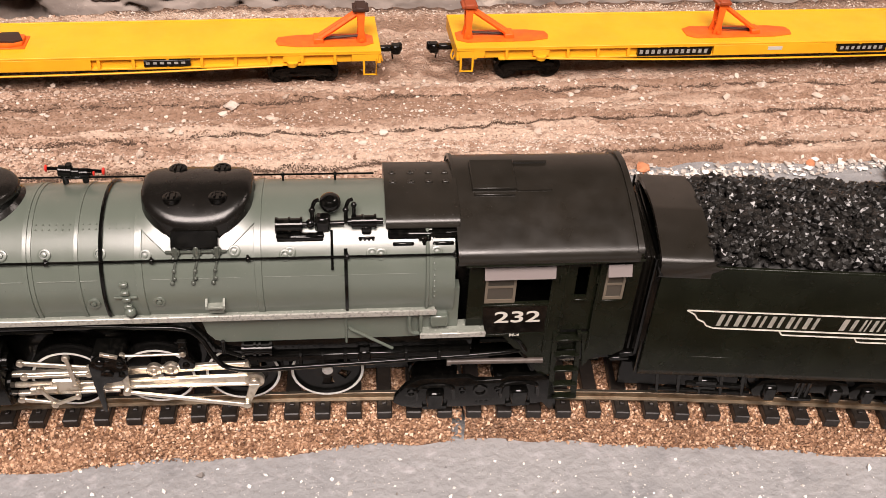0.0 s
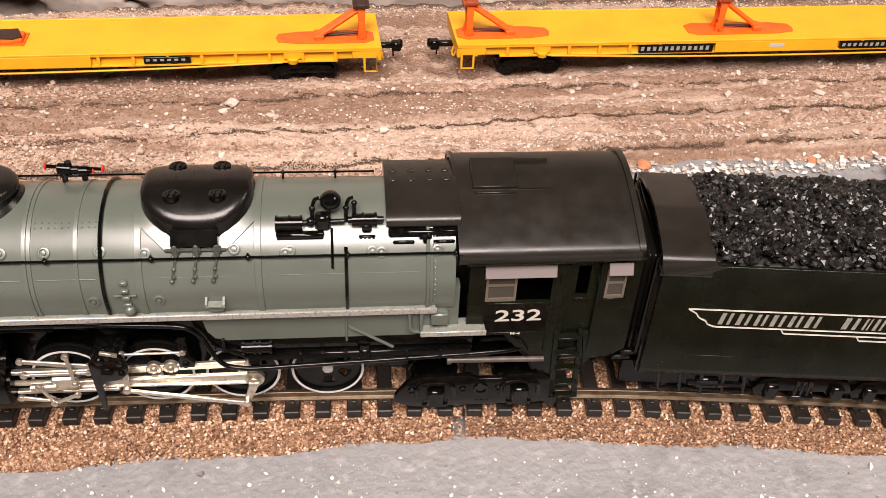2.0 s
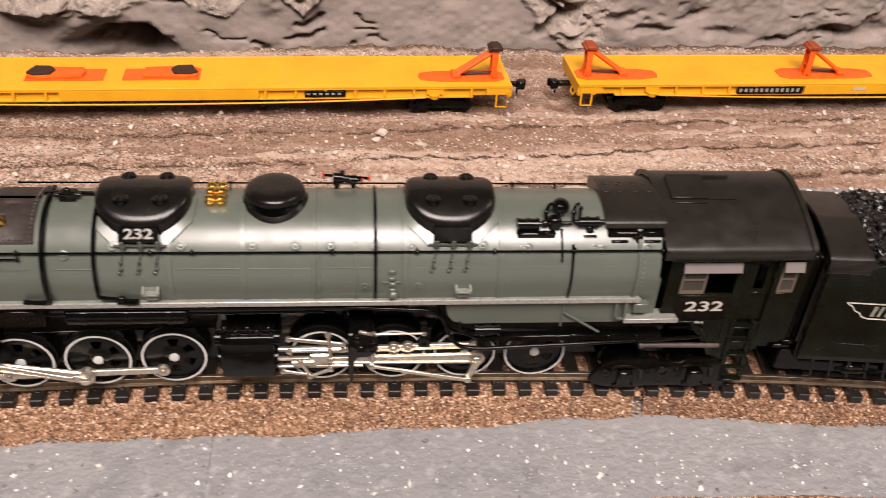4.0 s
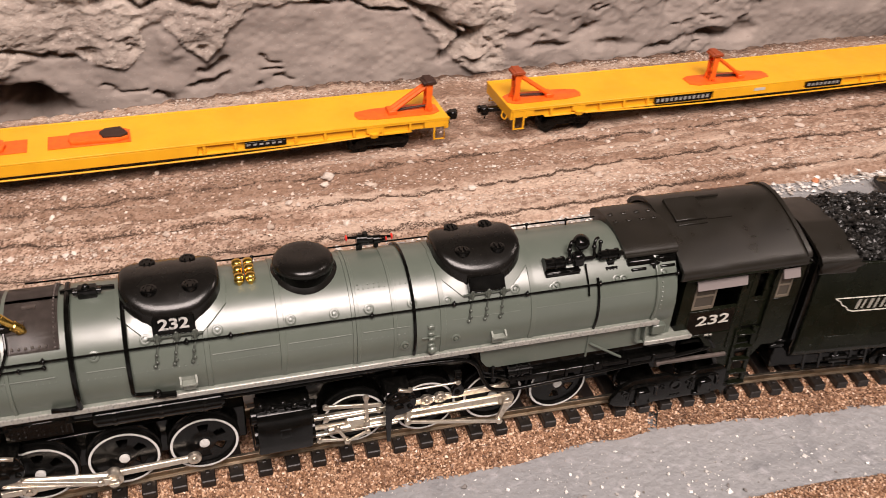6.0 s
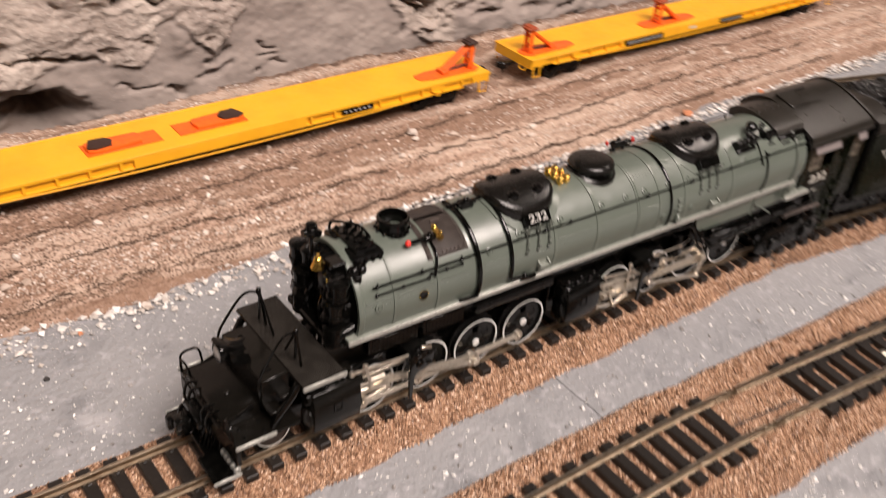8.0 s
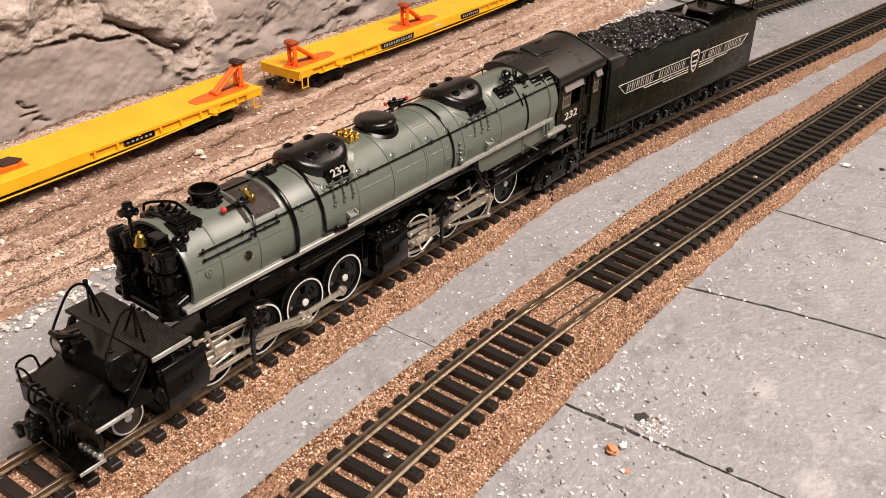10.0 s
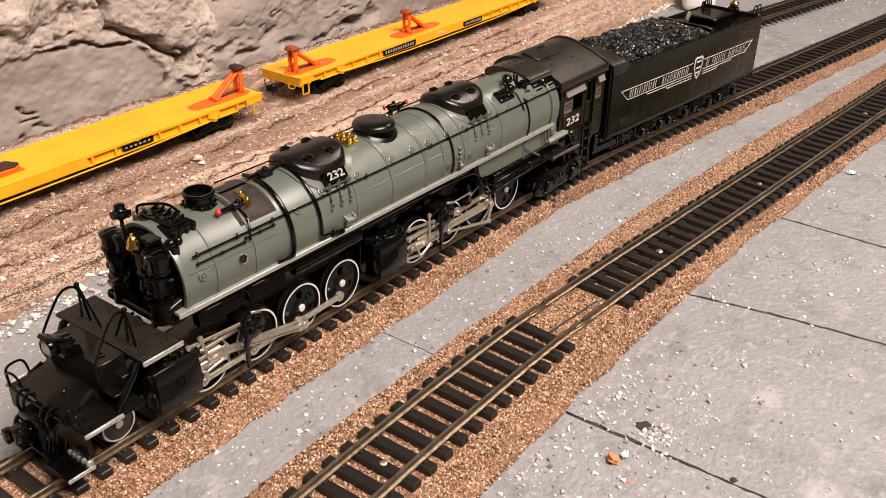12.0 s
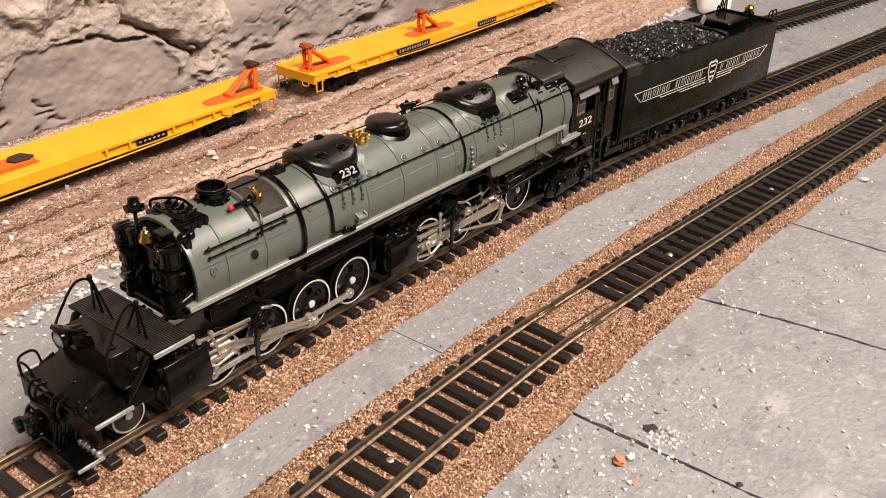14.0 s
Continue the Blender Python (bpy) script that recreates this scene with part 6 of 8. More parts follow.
# trailing truck
def trailing_truck():
    for s in (-1, 1):
        a, b = sorted((s * 15.6, s * 14.2))
        out = [(-23, 14.5), (-22.6, 16.5), (-20, 20.5), (-16, 22.8), (-4, 22.8), (-2, 21.4), (4, 21.4), (6, 22.8), (14.5, 22.6), (17.5, 20.0), (19.0, 13.5), (19.4, 9.6), (17.6, 9.2), (15.5, 12.4), (13.5, 12.0), (-17.5, 12.0), (-21, 13.0)]
        truck = lp("trailing_truck", prism(bmesh.new(), out, "y", a, b, 0.25), BLACK, label="black trailing truck frame")
        for cx in (-12.5, 9.0):
            bm = box(bmesh.new(), cx - 2.2, cx + 2.2, *sorted((s * 15.4, s * 17.2)), 13.4, 18.6, 0.5, 1)
            box(bm, cx - 3.2, cx + 3.2, *sorted((s * 15.4, s * 16.4)), 12.2, 13.6, 0.2, 1)
            wire(bm, curve([(cx - 4.8, s * 15.9, 15.5), (cx - 4.6, s * 15.9, 20.3), (cx + 4.6, s * 15.9, 20.3), (cx + 4.8, s * 15.9, 15.5)]), 0.5)
            part("journal_box", bm, GLOSS, truck)
            m = Matrix.Translation((cx, s * 8.0, 18.0)) @ Matrix.Rotation(radians(90 if s < 0 else -90), 4, "X")
            part("truck_wheel", lathe(bmesh.new(), [(6.4, 0), (6.4, 0.7), (6.0, 1.0), (5.9, 2.6), (5.0, 2.7), (4.6, 1.8), (1.5, 2.0), (1.2, 2.8), (0.2, 2.8)], m, 28), BLACK, truck)
        for cx, r in ((-1.0, 1.9), (-5.6, 0.9), (3.5, 0.9), (-18.5, 1.1)):
            bm = lathe(bmesh.new(), [(r, 0), (r, 0.5), (r * 0.7, 0.5), (r * 0.65, 0.05), (0.05, 0.05)], Matrix.Translation((cx, s * 15.6, 18.0)) @ Matrix.Rotation(radians(90 if s < 0 else -90), 4, "X"), 16)
            part("frame_boss", bm, GLOSS, truck)
        bm = bmesh.new()
        for k in range(3):
            box(bm, -2.2 + k * 1.3, -1.4 + k * 1.3, *sorted((s * 15.6, s * 15.85)), 13.2, 14.0)
        part("cast_mark", bm, GLOSS, truck)


trailing_truck()


# ---- cab ----
def cab():
    for s in (-1, 1):
        a, b = sorted((s * 15.0, s * 14.2))
        bm = plate(bmesh.new(), -6.0, 34.0, 30.0, 61.0, ((-2.2, 13.6, 46.6, 57.0), (17.0, 24.6, 30.0, 58.0), (26.0, 31.2, 47.0, 57.2), (-6.0, 13.6, 30.0, 36.2)), s * 15.0, s * 14.2)
        side = lp("cab_side", bm, CABGREEN, label="dark green cab side with window openings", smooth=0)
        bm = plate(bmesh.new(), 17.0, 24.6, 30.0, 58.0, ((19.4, 22.4, 47.5, 56.5),), s * 14.1, s * 13.4)
        part("cab_door", bm, CABGREEN, side, "recessed dark cab door with tall window", smooth=0)
        # panel edges
        bm = bmesh.new()
        e0, e1 = sorted((s * 15.25, s * 14.9))
        for x0, x1, z0, z1 in ((-3.0, 13.8, 57.2, 57.7), (-2.6, 13.8, 45.8, 46.4), (-2.6, 13.4, 36.2, 37.0), (-2.6, -2.2, 37, 46), (13.4, 14.0, 30, 57.6), (16.6, 17.2, 30, 60), (24.4, 25.0, 30, 60), (25.6, 31.4, 57.4, 57.8), (25.8, 31.6, 46.4, 47.0), (19.0, 22.8, 47.0, 47.5), (-6, 34, 60.2, 61)):
            box(bm, x0, x1, e0, e1, z0, z1, 0.1, 1)
        for x in (15.4, 24.0):
            box(bm, x - 0.2, x + 0.2, *sorted((s * 15.6, s * 15.0)), 52.5, 55.0, 0.1, 1)
        part("window_trim", bm, CABGREEN, side)
        f0, f1 = sorted((s * 14.9, s * 14.4))
        for x0, x1 in ((-2.0, 5.2), (26.2, 31.0)):
            bm = plate(bmesh.new(), x0, x1, 46.8, 56.8, ((x0 + 0.6, x1 - 0.6, 47.8, 51.4), (x0 + 0.6, x1 - 0.6, 51.9, 56.2)), f0, f1)
            part("window_sash", bm, TAN, side, "tan window sash", smooth=0)
        g0, g1 = sorted((s * 14.6, s * 14.5))
        for x0, x1 in ((-1.8, 5.0), (26.4, 30.8)):
            part("window_pane", box(bmesh.new(), x0, x1, g0, g1, 47.2, 56.6), GLASS, side, "dim brownish window pane", smooth=0)
        for x0, x1 in ((-2.6, 13.8), (26.0, 31.6)):
            bm = box(bmesh.new(), x0, x1, -0.15, 0.15, -3.0, 0)
            bm.transform(Matrix.Translation((0, s * 15.3, 58.0)) @ Matrix.Rotation(radians(-24 * -s), 4, "X"))
            part("awning", bm, AWNING, side, "pale pinkish grey window awning", smooth=0)
        if s < 0:
            lettering("numerals", "232", 4.9, Matrix.Translation((6.3, -15.12, 42.2)) @ Matrix.Rotation(radians(90), 4, "X"), LETTER, side, 0.03, 0.07, 1.55, "cream numerals 232")
            lettering("small_class_letters", "M-4", 1.2, Matrix.Translation((6.0, -15.28, 36.6)) @ Matrix.Rotation(radians(90), 4, "X"), LETTER, side, 0.03, 0.02, 1.3, "tiny cream class letters")
            bm = box(bmesh.new(), -2.0, 13.2, -15.06, -14.9, 37.2, 45.6)
            part("number_panel", bm, GLOSS, side, smooth=0)
    # front wall, floor, backhead and rear wall
    bm = box(bmesh.new(), -6.0, -5.2, -14.2, 14.2, 40, 62)
    box(bm, 33.0, 33.8, -14.2, -9, 36, 62)
    box(bm, 33.0, 33.8, 9, 14.2, 36, 62)
    box(bm, -5.2, 33, -14.2, 14.2, 36.0, 36.8)
    box(bm, -5.2, -1.0, -9, 9, 37, 58)
    lp("cab_inside", bm, BLACK, smooth=0)
    arch = [(-16.7, 59.8), (-16.9, 61.0), (-16.5, 62.4), (-15.2, 63.6), (-11, 65.6), (-6, 67.6), (-1, 69.2), (4, 70.4), (8.5, 70.7), (13, 69.8), (17.4, 67.2), (19.8, 64.2), (20.4, 62.0), (20.3, 59.8)]
    out = rounded(arch)
    ins = [(1.7 + (a - 1.7) * 0.955, b - (0.8 if b > 60 else 0)) for a, b in out]
    roof = lp("cab_roof", prism(bmesh.new(), out + ins[::-1], "x", -8.8, 32.6), ROOF, label="arched brown-black cab roof", smooth=50)
    lip = [(1.7 + (a - 1.7) * 1.02, b + 0.55) for a, b in out[8:-8]]
    low = [(a, b - 0.3) for a, b in out[8:-8]]
    part("roof_lip", prism(bmesh.new(), lip + low[::-1], "x", 31.8, 33.2), ROOF, roof, smooth=35)
    part("roof_lip", prism(bmesh.new(), [(a, b - 0.2) for a, b in lip] + low[::-1], "x", -9.0, -8.2), ROOF, roof, smooth=35)
    bm = box(bmesh.new(), -4.6, 5.8, -4.8, 4.6, -0.4, 0.95, 0.15, 1)
    box(bm, -4.2, 5.2, -6.3, -5.6, -0.4, 0.45, 0.1, 1)
    box(bm, 6.0, 14.0, -4.95, -4.5, -0.3, 0.4)
    box(bm, 6.0, 14.0, 4.2, 4.65, -0.3, 0.4)
    bm.transform(Matrix.Translation((0, 3.6, 70.1)) @ Matrix.Rotation(radians(12), 4, "X"))
    part("roof_hatch", bm, ROOF, roof)
    # turret casing in front of the cab
    out = rounded([(-10.0, 65.2), (-10.3, 66.6), (-9.4, 67.8), (-6, 69.0), (-2, 69.9), (3, 70.5), (8, 70.2), (12.4, 68.6), (13.6, 66.8), (13.4, 65.2)])
    turret = lp("turret_casing", prism(bmesh.new(), out, "x", -24.8, -8.2), ROOF, label="black curved casing in front of the cab roof", smooth=50)
    bm = bmesh.new()
    for x in (-22.8, -18.6, -14.4, -10.6):
        for yy, zz in ((5.0, 70.45), (1.4, 70.35)):
            box(bm, x - 0.8, x + 0.8, yy - 0.55, yy + 0.55, zz - 0.3, zz + 0.3, 0.12, 1)
            box(bm, x - 0.2, x + 0.2, yy - 0.2, yy + 0.2, zz + 0.1, zz + 0.6)
    rod(bm, (-24.6, -10.3, 66.4), (-8.4, -10.3, 66.4), 0.55, seg=8)
    for x in np.arange(-23.8, -8.6, 2.0):
        ball(bm, (x, -8.6, 68.1), 0.22, 5)
    part("casing_bolts", bm, ROOF, turret)
    bm = box(bmesh.new(), -24.4, -8, -11.9, -8, 63.0, 65.6, 0.3, 1)
    for x in (-21, -12):
        box(bm, x - 2.4, x + 2.4, -12.9, -11.6, 62.6, 63.6, 0.2, 1)
    rod(bm, (-16.2, -12.4, 63.0), (-16.2, -12.4, 65.2), 0.6, seg=8)
    box(bm, -17.6, -14.8, -12.9, -11.8, 64.0, 64.9, 0.25, 1)
    lp("turret_box", bm, GLOSS)
    # ladder and hangers under the door
    bm = bmesh.new()
    for x0, x1 in ((15.6, 17.4), (21.6, 23.4)):
        prism(bm, [(x0, 37), (x0 + 1.0, 37), (x1 + 0.9, 13.5), (x1 - 0.6, 13.5)], "y", -15.6, -14.6)
    for k, zz in enumerate((34.8, 29.4, 24.2, 18.8, 14.2)):
        box(bm, 16.4 + 0.4 * k, 22.4 + 0.4 * k, -16.4, -14.4, zz, zz + 0.6, 0.12, 1)
    lp("cab_ladder", bm, CABGREEN, label="dark green cab ladder")
    bm = prism(bmesh.new(), [(3, 36.4), (15.8, 36.4), (17.2, 22.5), (14.4, 21.5)], "y", -14.9, -14.0)
    prism(bm, [(23, 36), (34, 36), (34, 30), (31.5, 28.2), (27.0, 28.6), (24.4, 24.5)], "y", -14.9, -14.0)
    lp("cab_hanger", bm, CABGREEN, smooth=0)
    bm = wire(bmesh.new(), curve([(-2, -13.6, 33.6), (6, -13.8, 33.8), (10, -14.6, 28), (12, -14.6, 24)]), 0.7)
    wire(bm, curve([(4, -14.2, 36), (7.5, -15, 34.6), (9.5, -15.2, 31)]), 0.5)
    box(bm, 31.5, 36.5, -14.5, 14.5, 25.6, 26.8, 0.2, 1)
    box(bm, 20, 37, -8, 8, 20, 34, 0.4, 1)
    lp("cab_underside", bm, BLACK)
    # gutter wire along the cab eave
    lp("eave_wire", wire(bmesh.new(), [(-7, -16.8, 59.6), (13, -16.8, 59.7), (34, -16.4, 60.0)], 0.25), CABGREEN)


cab()

# generator, turret valves and injector on the boiler in front of the casing
bm = bmesh.new()
y, z = on_boiler(62, RB + 1.7)
lathe(bm, [(1.2, -1.5), (2.0, -0.9), (2.4, 0.2), (2.3, 0.9), (1.6, 1.6), (0.9, 1.9), (0.8, 1.7), (0.2, 1.7)], Matrix.Translation((-37.0, y + 2.0, z + 2.0)) @ Matrix.Rotation(radians(28), 4, "X"), 24)
rod(bm, (-48.6, y - 1.4, z - 1.4), (-43.6, y - 1.4, z - 1.4), 1.6, seg=18)
for x in (-49.0, -46.2, -43.6):
    rod(bm, (x, y - 1.4, z - 1.4), (x + 0.5, y - 1.4, z - 1.4), 1.85, seg=18)
rod(bm, (-43.2, y - 1.3, z - 1.3), (-34.0, y - 1.2, z - 1.2), 0.6, seg=10)
ball(bm, (-41.4, y - 1.2, z - 1.2), 1.1, 10)
box(bm, -49.0, -38.4, y - 3.4, y - 0.4, z - 3.8, z - 3.0, 0.3, 1)
box(bm, -48.8, -38.6, y - 3.5, y - 3.0, z - 5.0, z - 3.2, 0.2, 1)
box(bm, -40.4, -37.0, y - 2.4, y + 0.8, z - 3.2, z + 0.6, 0.6, 1)
for x in (-41.0, -33.6):
    wire(bm, curve([(x, y - 0.8, z - 1.4), (x, y + 0.6, z + 1.6), (x + 0.6, y + 1.4, z + 3.0), (x + 1.6, y + 1.6, z + 3.2)], 4), 0.45, 8)
    ball(bm, (x, y + 0.4, z + 1.2), 0.75, 8)
lp("dynamo", bm, GLOSS, label="black dynamo and valves on the boiler", smooth=45)
bm = bmesh.new()
for x in (-31.4, -28.6):
    rod(bm, (x - 1.0, y - 1.2, z - 0.9), (x + 1.4, y - 1.2, z - 0.9), 1.45, seg=16)
    rod(bm, (x + 1.2, y - 1.2, z - 0.9), (x + 1.7, y - 1.2, z - 0.9), 1.7, seg=16)
rod(bm, (-33.2, y - 1.2, z - 0.9), (-25.4, y - 1.2, z - 0.9), 0.8, seg=10)
rod(bm, (-31.8, y, z - 1), (-31.8, y + 0.6, z + 2.2), 0.45, seg=8)
ball(bm, (-31.8, y + 0.6, z + 2.4), 0.7, 8)
box(bm, -31.0, -27.2, y - 3.4, y - 1.6, z - 4.6, z - 3.8, 0.2, 1)
for k in range(4):
    box(bm, -30.8 + k * 0.95, -30.2 + k * 0.95, y - 3.6, y - 3.2, z - 5.0, z - 4.2, 0.1, 1)
box(bm, -30.2, -28.0, y - 2.6, y - 1.0, z - 4.2, z - 1.6, 0.3, 1)
lp("turret_valve", bm, GLOSS, label="black valve on the boiler", smooth=45)
bm = wire(bmesh.new(), [(-36.8, *on_boiler(52, RB + 0.9)), (-36.8, *on_boiler(30, RB + 0.7)), (-36.8, *on_boiler(22, RB + 0.8))], 0.3)
lp("valve_pipe", bm, BLACK)
# valve on the far top of the boiler
bm = rod(bmesh.new(), (-99.8, 5.5, 71.2), (-88.0, 5.2, 70.4), 0.4, seg=8)
rod(bm, (-97.4, 5.4, 70.6), (-94.6, 5.3, 70.4), 1.3, seg=12)
rod(bm, (-94.8, 5.3, 70.2), (-93.0, 5.3, 70.2), 1.0, seg=12)
rod(bm, (-92.8, 5.2, 69.9), (-91.0, 5.2, 69.9), 1.25, seg=12)
rod(bm, (-95.0, 5.3, 69.0), (-95.0, 5.3, 72.4), 0.75, seg=10)
rod(bm, (-92.0, 5.2, 67.6), (-92.0, 5.2, 70.2), 0.7, seg=8)
rod(bm, (-96.4, 5.2, 67.4), (-96.4, 5.2, 70.2), 0.7, seg=8)
box(bm, -97.2, -91.6, 4.6, 6.0, 68.6, 69.4, 0.2, 1)
rod(bm, (-91.2, 3.9, 70.4), (-89.8, 3.9, 70.6), 0.35, seg=8)
bm.transform(Matrix.Translation((0, 0.4, 1.2)))
lp("top_valve", bm, BLACK, label="small black valve cluster", smooth=40)
for x, y, z, r in ((-100.1, 5.5, 71.2, 0.85), (-87.7, 5.2, 70.4, 0.9), (-89.5, 3.9, 70.7, 0.6)):
    lp("valve_knob", ball(bmesh.new(), (x, y + 0.4, z + 1.2), r, 10, (0.4, 1, 1)), RED, label="small red knob")
# lubricator plumbing low on the boiler side
bm = bmesh.new()
for x, d in ((-82.0, 14), (-82.0, 7), (-81.8, 1), (-81.8, -6)):
    yy, zz = on_boiler(d, RB + 0.7)
    box(bm, x - 0.9, x + 0.9, yy - 0.5, yy + 0.5, zz - 0.5, zz + 0.5, 0.2, 1)
rod(bm, (-82, *on_boiler(16, RB + 0.6)), (-82, *on_boiler(-8, RB + 0.6)), 0.3, seg=6)
box(bm, -84.4, -79.6, *sorted((on_boiler(3, RB + 0.4)[0], on_boiler(3, RB + 0.9)[0])), on_boiler(3, RB)[1] - 0.15, on_boiler(3, RB)[1] + 0.15)
ball(bm, (-81.6, -17.0, 49.2), 1.3, 10)
lp("check_valve", bm, GREEN)


# ---- front engine's platform, pilot and coupler ----
def pilot():
    deck = lp("pilot_deck", box(bmesh.new(), -233.0, -219.6, -20.2, 20.2, 41.8, 43.0, 0.2, 1), DECK, label="black platform deck with tread pattern", front=True)
    bm = bmesh.new()
    for x in np.arange(-232.4, -220.0, 0.8):
        for yy in np.arange(-19.4, 19.8, 0.8):
            box(bm, x - 0.24, x + 0.24, yy - 0.24, yy + 0.24, 42.95, 43.2)
    tagged(part("tread_studs", bm, STUD, deck, at=UNIT, smooth=0), kind="stuff")
    part("deck_edge", box(bmesh.new(), -233.1, -219.4, -20.8, -20.1, 41.7, 43.2, 0.15, 1), EDGE, deck, at=UNIT, label="worn silver deck edge")
    lp("lamp_platform", box(bmesh.new(), -241.4, -232.9, -12.2, 12.0, 33.0, 42.9, 0.3, 1), DECK, front=True)
    for yy in (-7.8, 7.6):
        lp("platform_ring", lathe(bmesh.new(), [(1.3, 0), (1.3, 0.35), (0.8, 0.35), (0.8, 0)], Matrix.Translation((-237.6, yy, 42.9)), 16, False), BLACK, front=True)
    # headlight: a short drum between two wedge cheeks, under a small sloping visor
    bm = rod(bmesh.new(), (-247.6, 0.4, 47.1), (-241.0, 0.4, 46.4), 2.9, 2.3, 24)
    for yy in (-3.4, 3.5):
        prism(bm, [(-246.0, 49.0), (-240.2, 46.0), (-239.6, 43.0), (-243.0, 43.0), (-245.4, 45.4)], "y", yy, yy + 0.7, 0.15)
    prism(bm, [(-248.6, 50.3), (-247.8, 51.3), (-240.2, 47.0), (-240.2, 46.2)], "y", -1.8, 2.6, 0.15)
    box(bm, -244.6, -240.4, -2.2, 3.0, 42.6, 44.8, 0.3, 1)
    lamp = lp("headlight", bm, BLACK, label="black headlight with pointed visor and round lens", front=True)
    part("lens", lathe(bmesh.new(), [(0.1, -248.5), (1.4, -248.35), (2.4, -247.8), (2.4, -247.4)], along_x(0, 0.4, 47.1), 24), LENS, lamp, "pale round headlight lens", at=UNIT)
    part("lens_ring", lathe(bmesh.new(), [(2.35, -248.1), (2.8, -248.1), (3.05, -247.7), (3.05, -247.0)], along_x(0, 0.4, 47.1), 28, False), BLACK, lamp, at=UNIT)
    # lower deck, low sloping middle plate and front beam
    lp("lower_deck", box(bmesh.new(), -251.8, -233.0, -18.6, 17.8, 28.6, 29.8, 0.2, 1), DECK, front=True)
    lp("slope_plate", prism(bmesh.new(), [(-252.2, 29.0), (-252.4, 31.6), (-251.6, 32.1), (-242.4, 34.6), (-240.8, 34.6), (-240.8, 29.0)], "y", -10.4, 13.4, 0.25), DECK, label="low sloping black plate with a slot", front=True)
    lp("plate_slot", box(bmesh.new(), -247.6, -245.6, -2.2, -0.8, 33.2, 33.75, 0.2, 1), GLOSS, front=True)
    for yy in (-11.2, 13.2):
        lp("plate_rib", prism(bmesh.new(), [(-248.0, 31.8), (-243.4, 33.6), (-243.4, 34.7), (-248.2, 33.0)], "y", yy, yy + 0.9, 0.1), BLACK, front=True)
    lp("front_beam", box(bmesh.new(), -252.4, -251.0, -18.8, 18.0, 22.4, 29.9, 0.3, 1), DECK, front=True)
    bm = bmesh.new()
    for yy in (-16.5, -13, 11, 15):
        for x in (-249, -243):
            lathe(bm, [(0.6, 29.7), (0.6, 30.1), (0.3, 30.3)], Matrix.Translation((x, yy, 0)), 8)
    tagged(lp("deck_bolts", bm, BLACK, front=True), kind="stuff")
    for s in (-1, 1):
        lp("deck_strut", prism(bmesh.new(), [(-233.8, 42.0), (-231.4, 42.0), (-233.6, 37.6), (-237.0, 33.6), (-239.2, 29.6), (-241.4, 29.6), (-239.0, 34.6), (-235.6, 38.4)], "y", s * 16.6 - 0.7, s * 16.6 + 0.7, 0.2), BLACK, front=True)
        for x, zz in ((-235.6, 38.4), (-238.8, 33.8)):
            lp("side_tread", box(bmesh.new(), x - 2.2, x + 1.8, *sorted((s * 11.8, s * 16.4)), zz, zz + 0.7, 0.15, 1), DECK, front=True)
        lp("front_handbar", box(bmesh.new(), -252.6, -240.4, *sorted((s * 19.2, s * 18.3)), 28.6, 29.95, 0.25, 1), EDGE, front=True, label="bright worn deck edge")
        # deck hand rail
        bm = wire(bmesh.new(), curve([(-229.0, s * 8.6, 43.0), (-229.6, s * 10.6, 54.6), (-234.6, s * 11.4, 55.4), (-241.0, s * 12.0, 46.0), (-242.4, s * 12.4, 42.6), (-242.0, s * 12.4, 37.0)], 3), 0.4)
        wire(bm, [(-229.8, s * 10.6, 54.6), (-229.2, s * 3.4, 43.0)], 0.38)
        wire(bm, [(-229.8, s * 10.6, 54.6), (-229.2, s * 12.4, 43.0)], 0.38)
        ball(bm, (-229.9, s * 10.8, 54.9), 0.85, 8)
        lp("deck_rail", bm, BLACK, front=True)
        m = Matrix.Translation((-236.2, s * 6.9 + 1.5, 17.9)) @ Matrix.Rotation(radians(90 if s < 0 else -90), 4, "X")
        bm = lathe(bmesh.new(), [(6.2, 0), (6.2, 0.6), (5.7, 0.9), (5.6, 2.5), (4.95, 2.6), (4.8, 1.9), (1.6, 2.0), (1.3, 2.8), (0.2, 2.8)], m, 32)
        for f in bm.faces:
            c = m.inverted() @ f.calc_center_median()
            r = math.hypot(c.x, c.y)
            f.material_index = 1 if c.z > 2.3 and r > 4.6 or r < 1.2 else 0
        lp("pilot_wheel", bm, (DISC, RIM), label="small brown pilot wheel with pale rim", front=True)
    # cowcatcher
    cow = lp("cowcatcher", box(bmesh.new(), -255.4, -251.0, -6.6, 9.6, 14.0, 15.2, 0.3, 1), BLACK, label="black slatted cowcatcher", front=True)
    for k in range(-5, 6):
        part("slat", wire(bmesh.new(), [(-251.8, 1.4 + k * 1.6, 24.4), (-254.8 + abs(k) * 0.4, 1.4 + k * 1.5, 14.6)], 0.5, 5), BLACK, cow, at=UNIT)
    for s in (-1, 1):
        bm = box(bmesh.new(), -258.4, -250.2, *sorted((s * 5.0, s * 16.4)), 16.2, 17.2, 0.3, 1)
        box(bm, -251.2, -250.2, *sorted((s * 12.6, s * 14.2)), 17, 24, 0.2, 1)
        box(bm, -251.2, -250.2, *sorted((s * 4.6, s * 6.2)), 17, 24, 0.2, 1)
        step = lp("pilot_step", bm, BLACK, front=True, label="black pilot step with worn silver lugs")
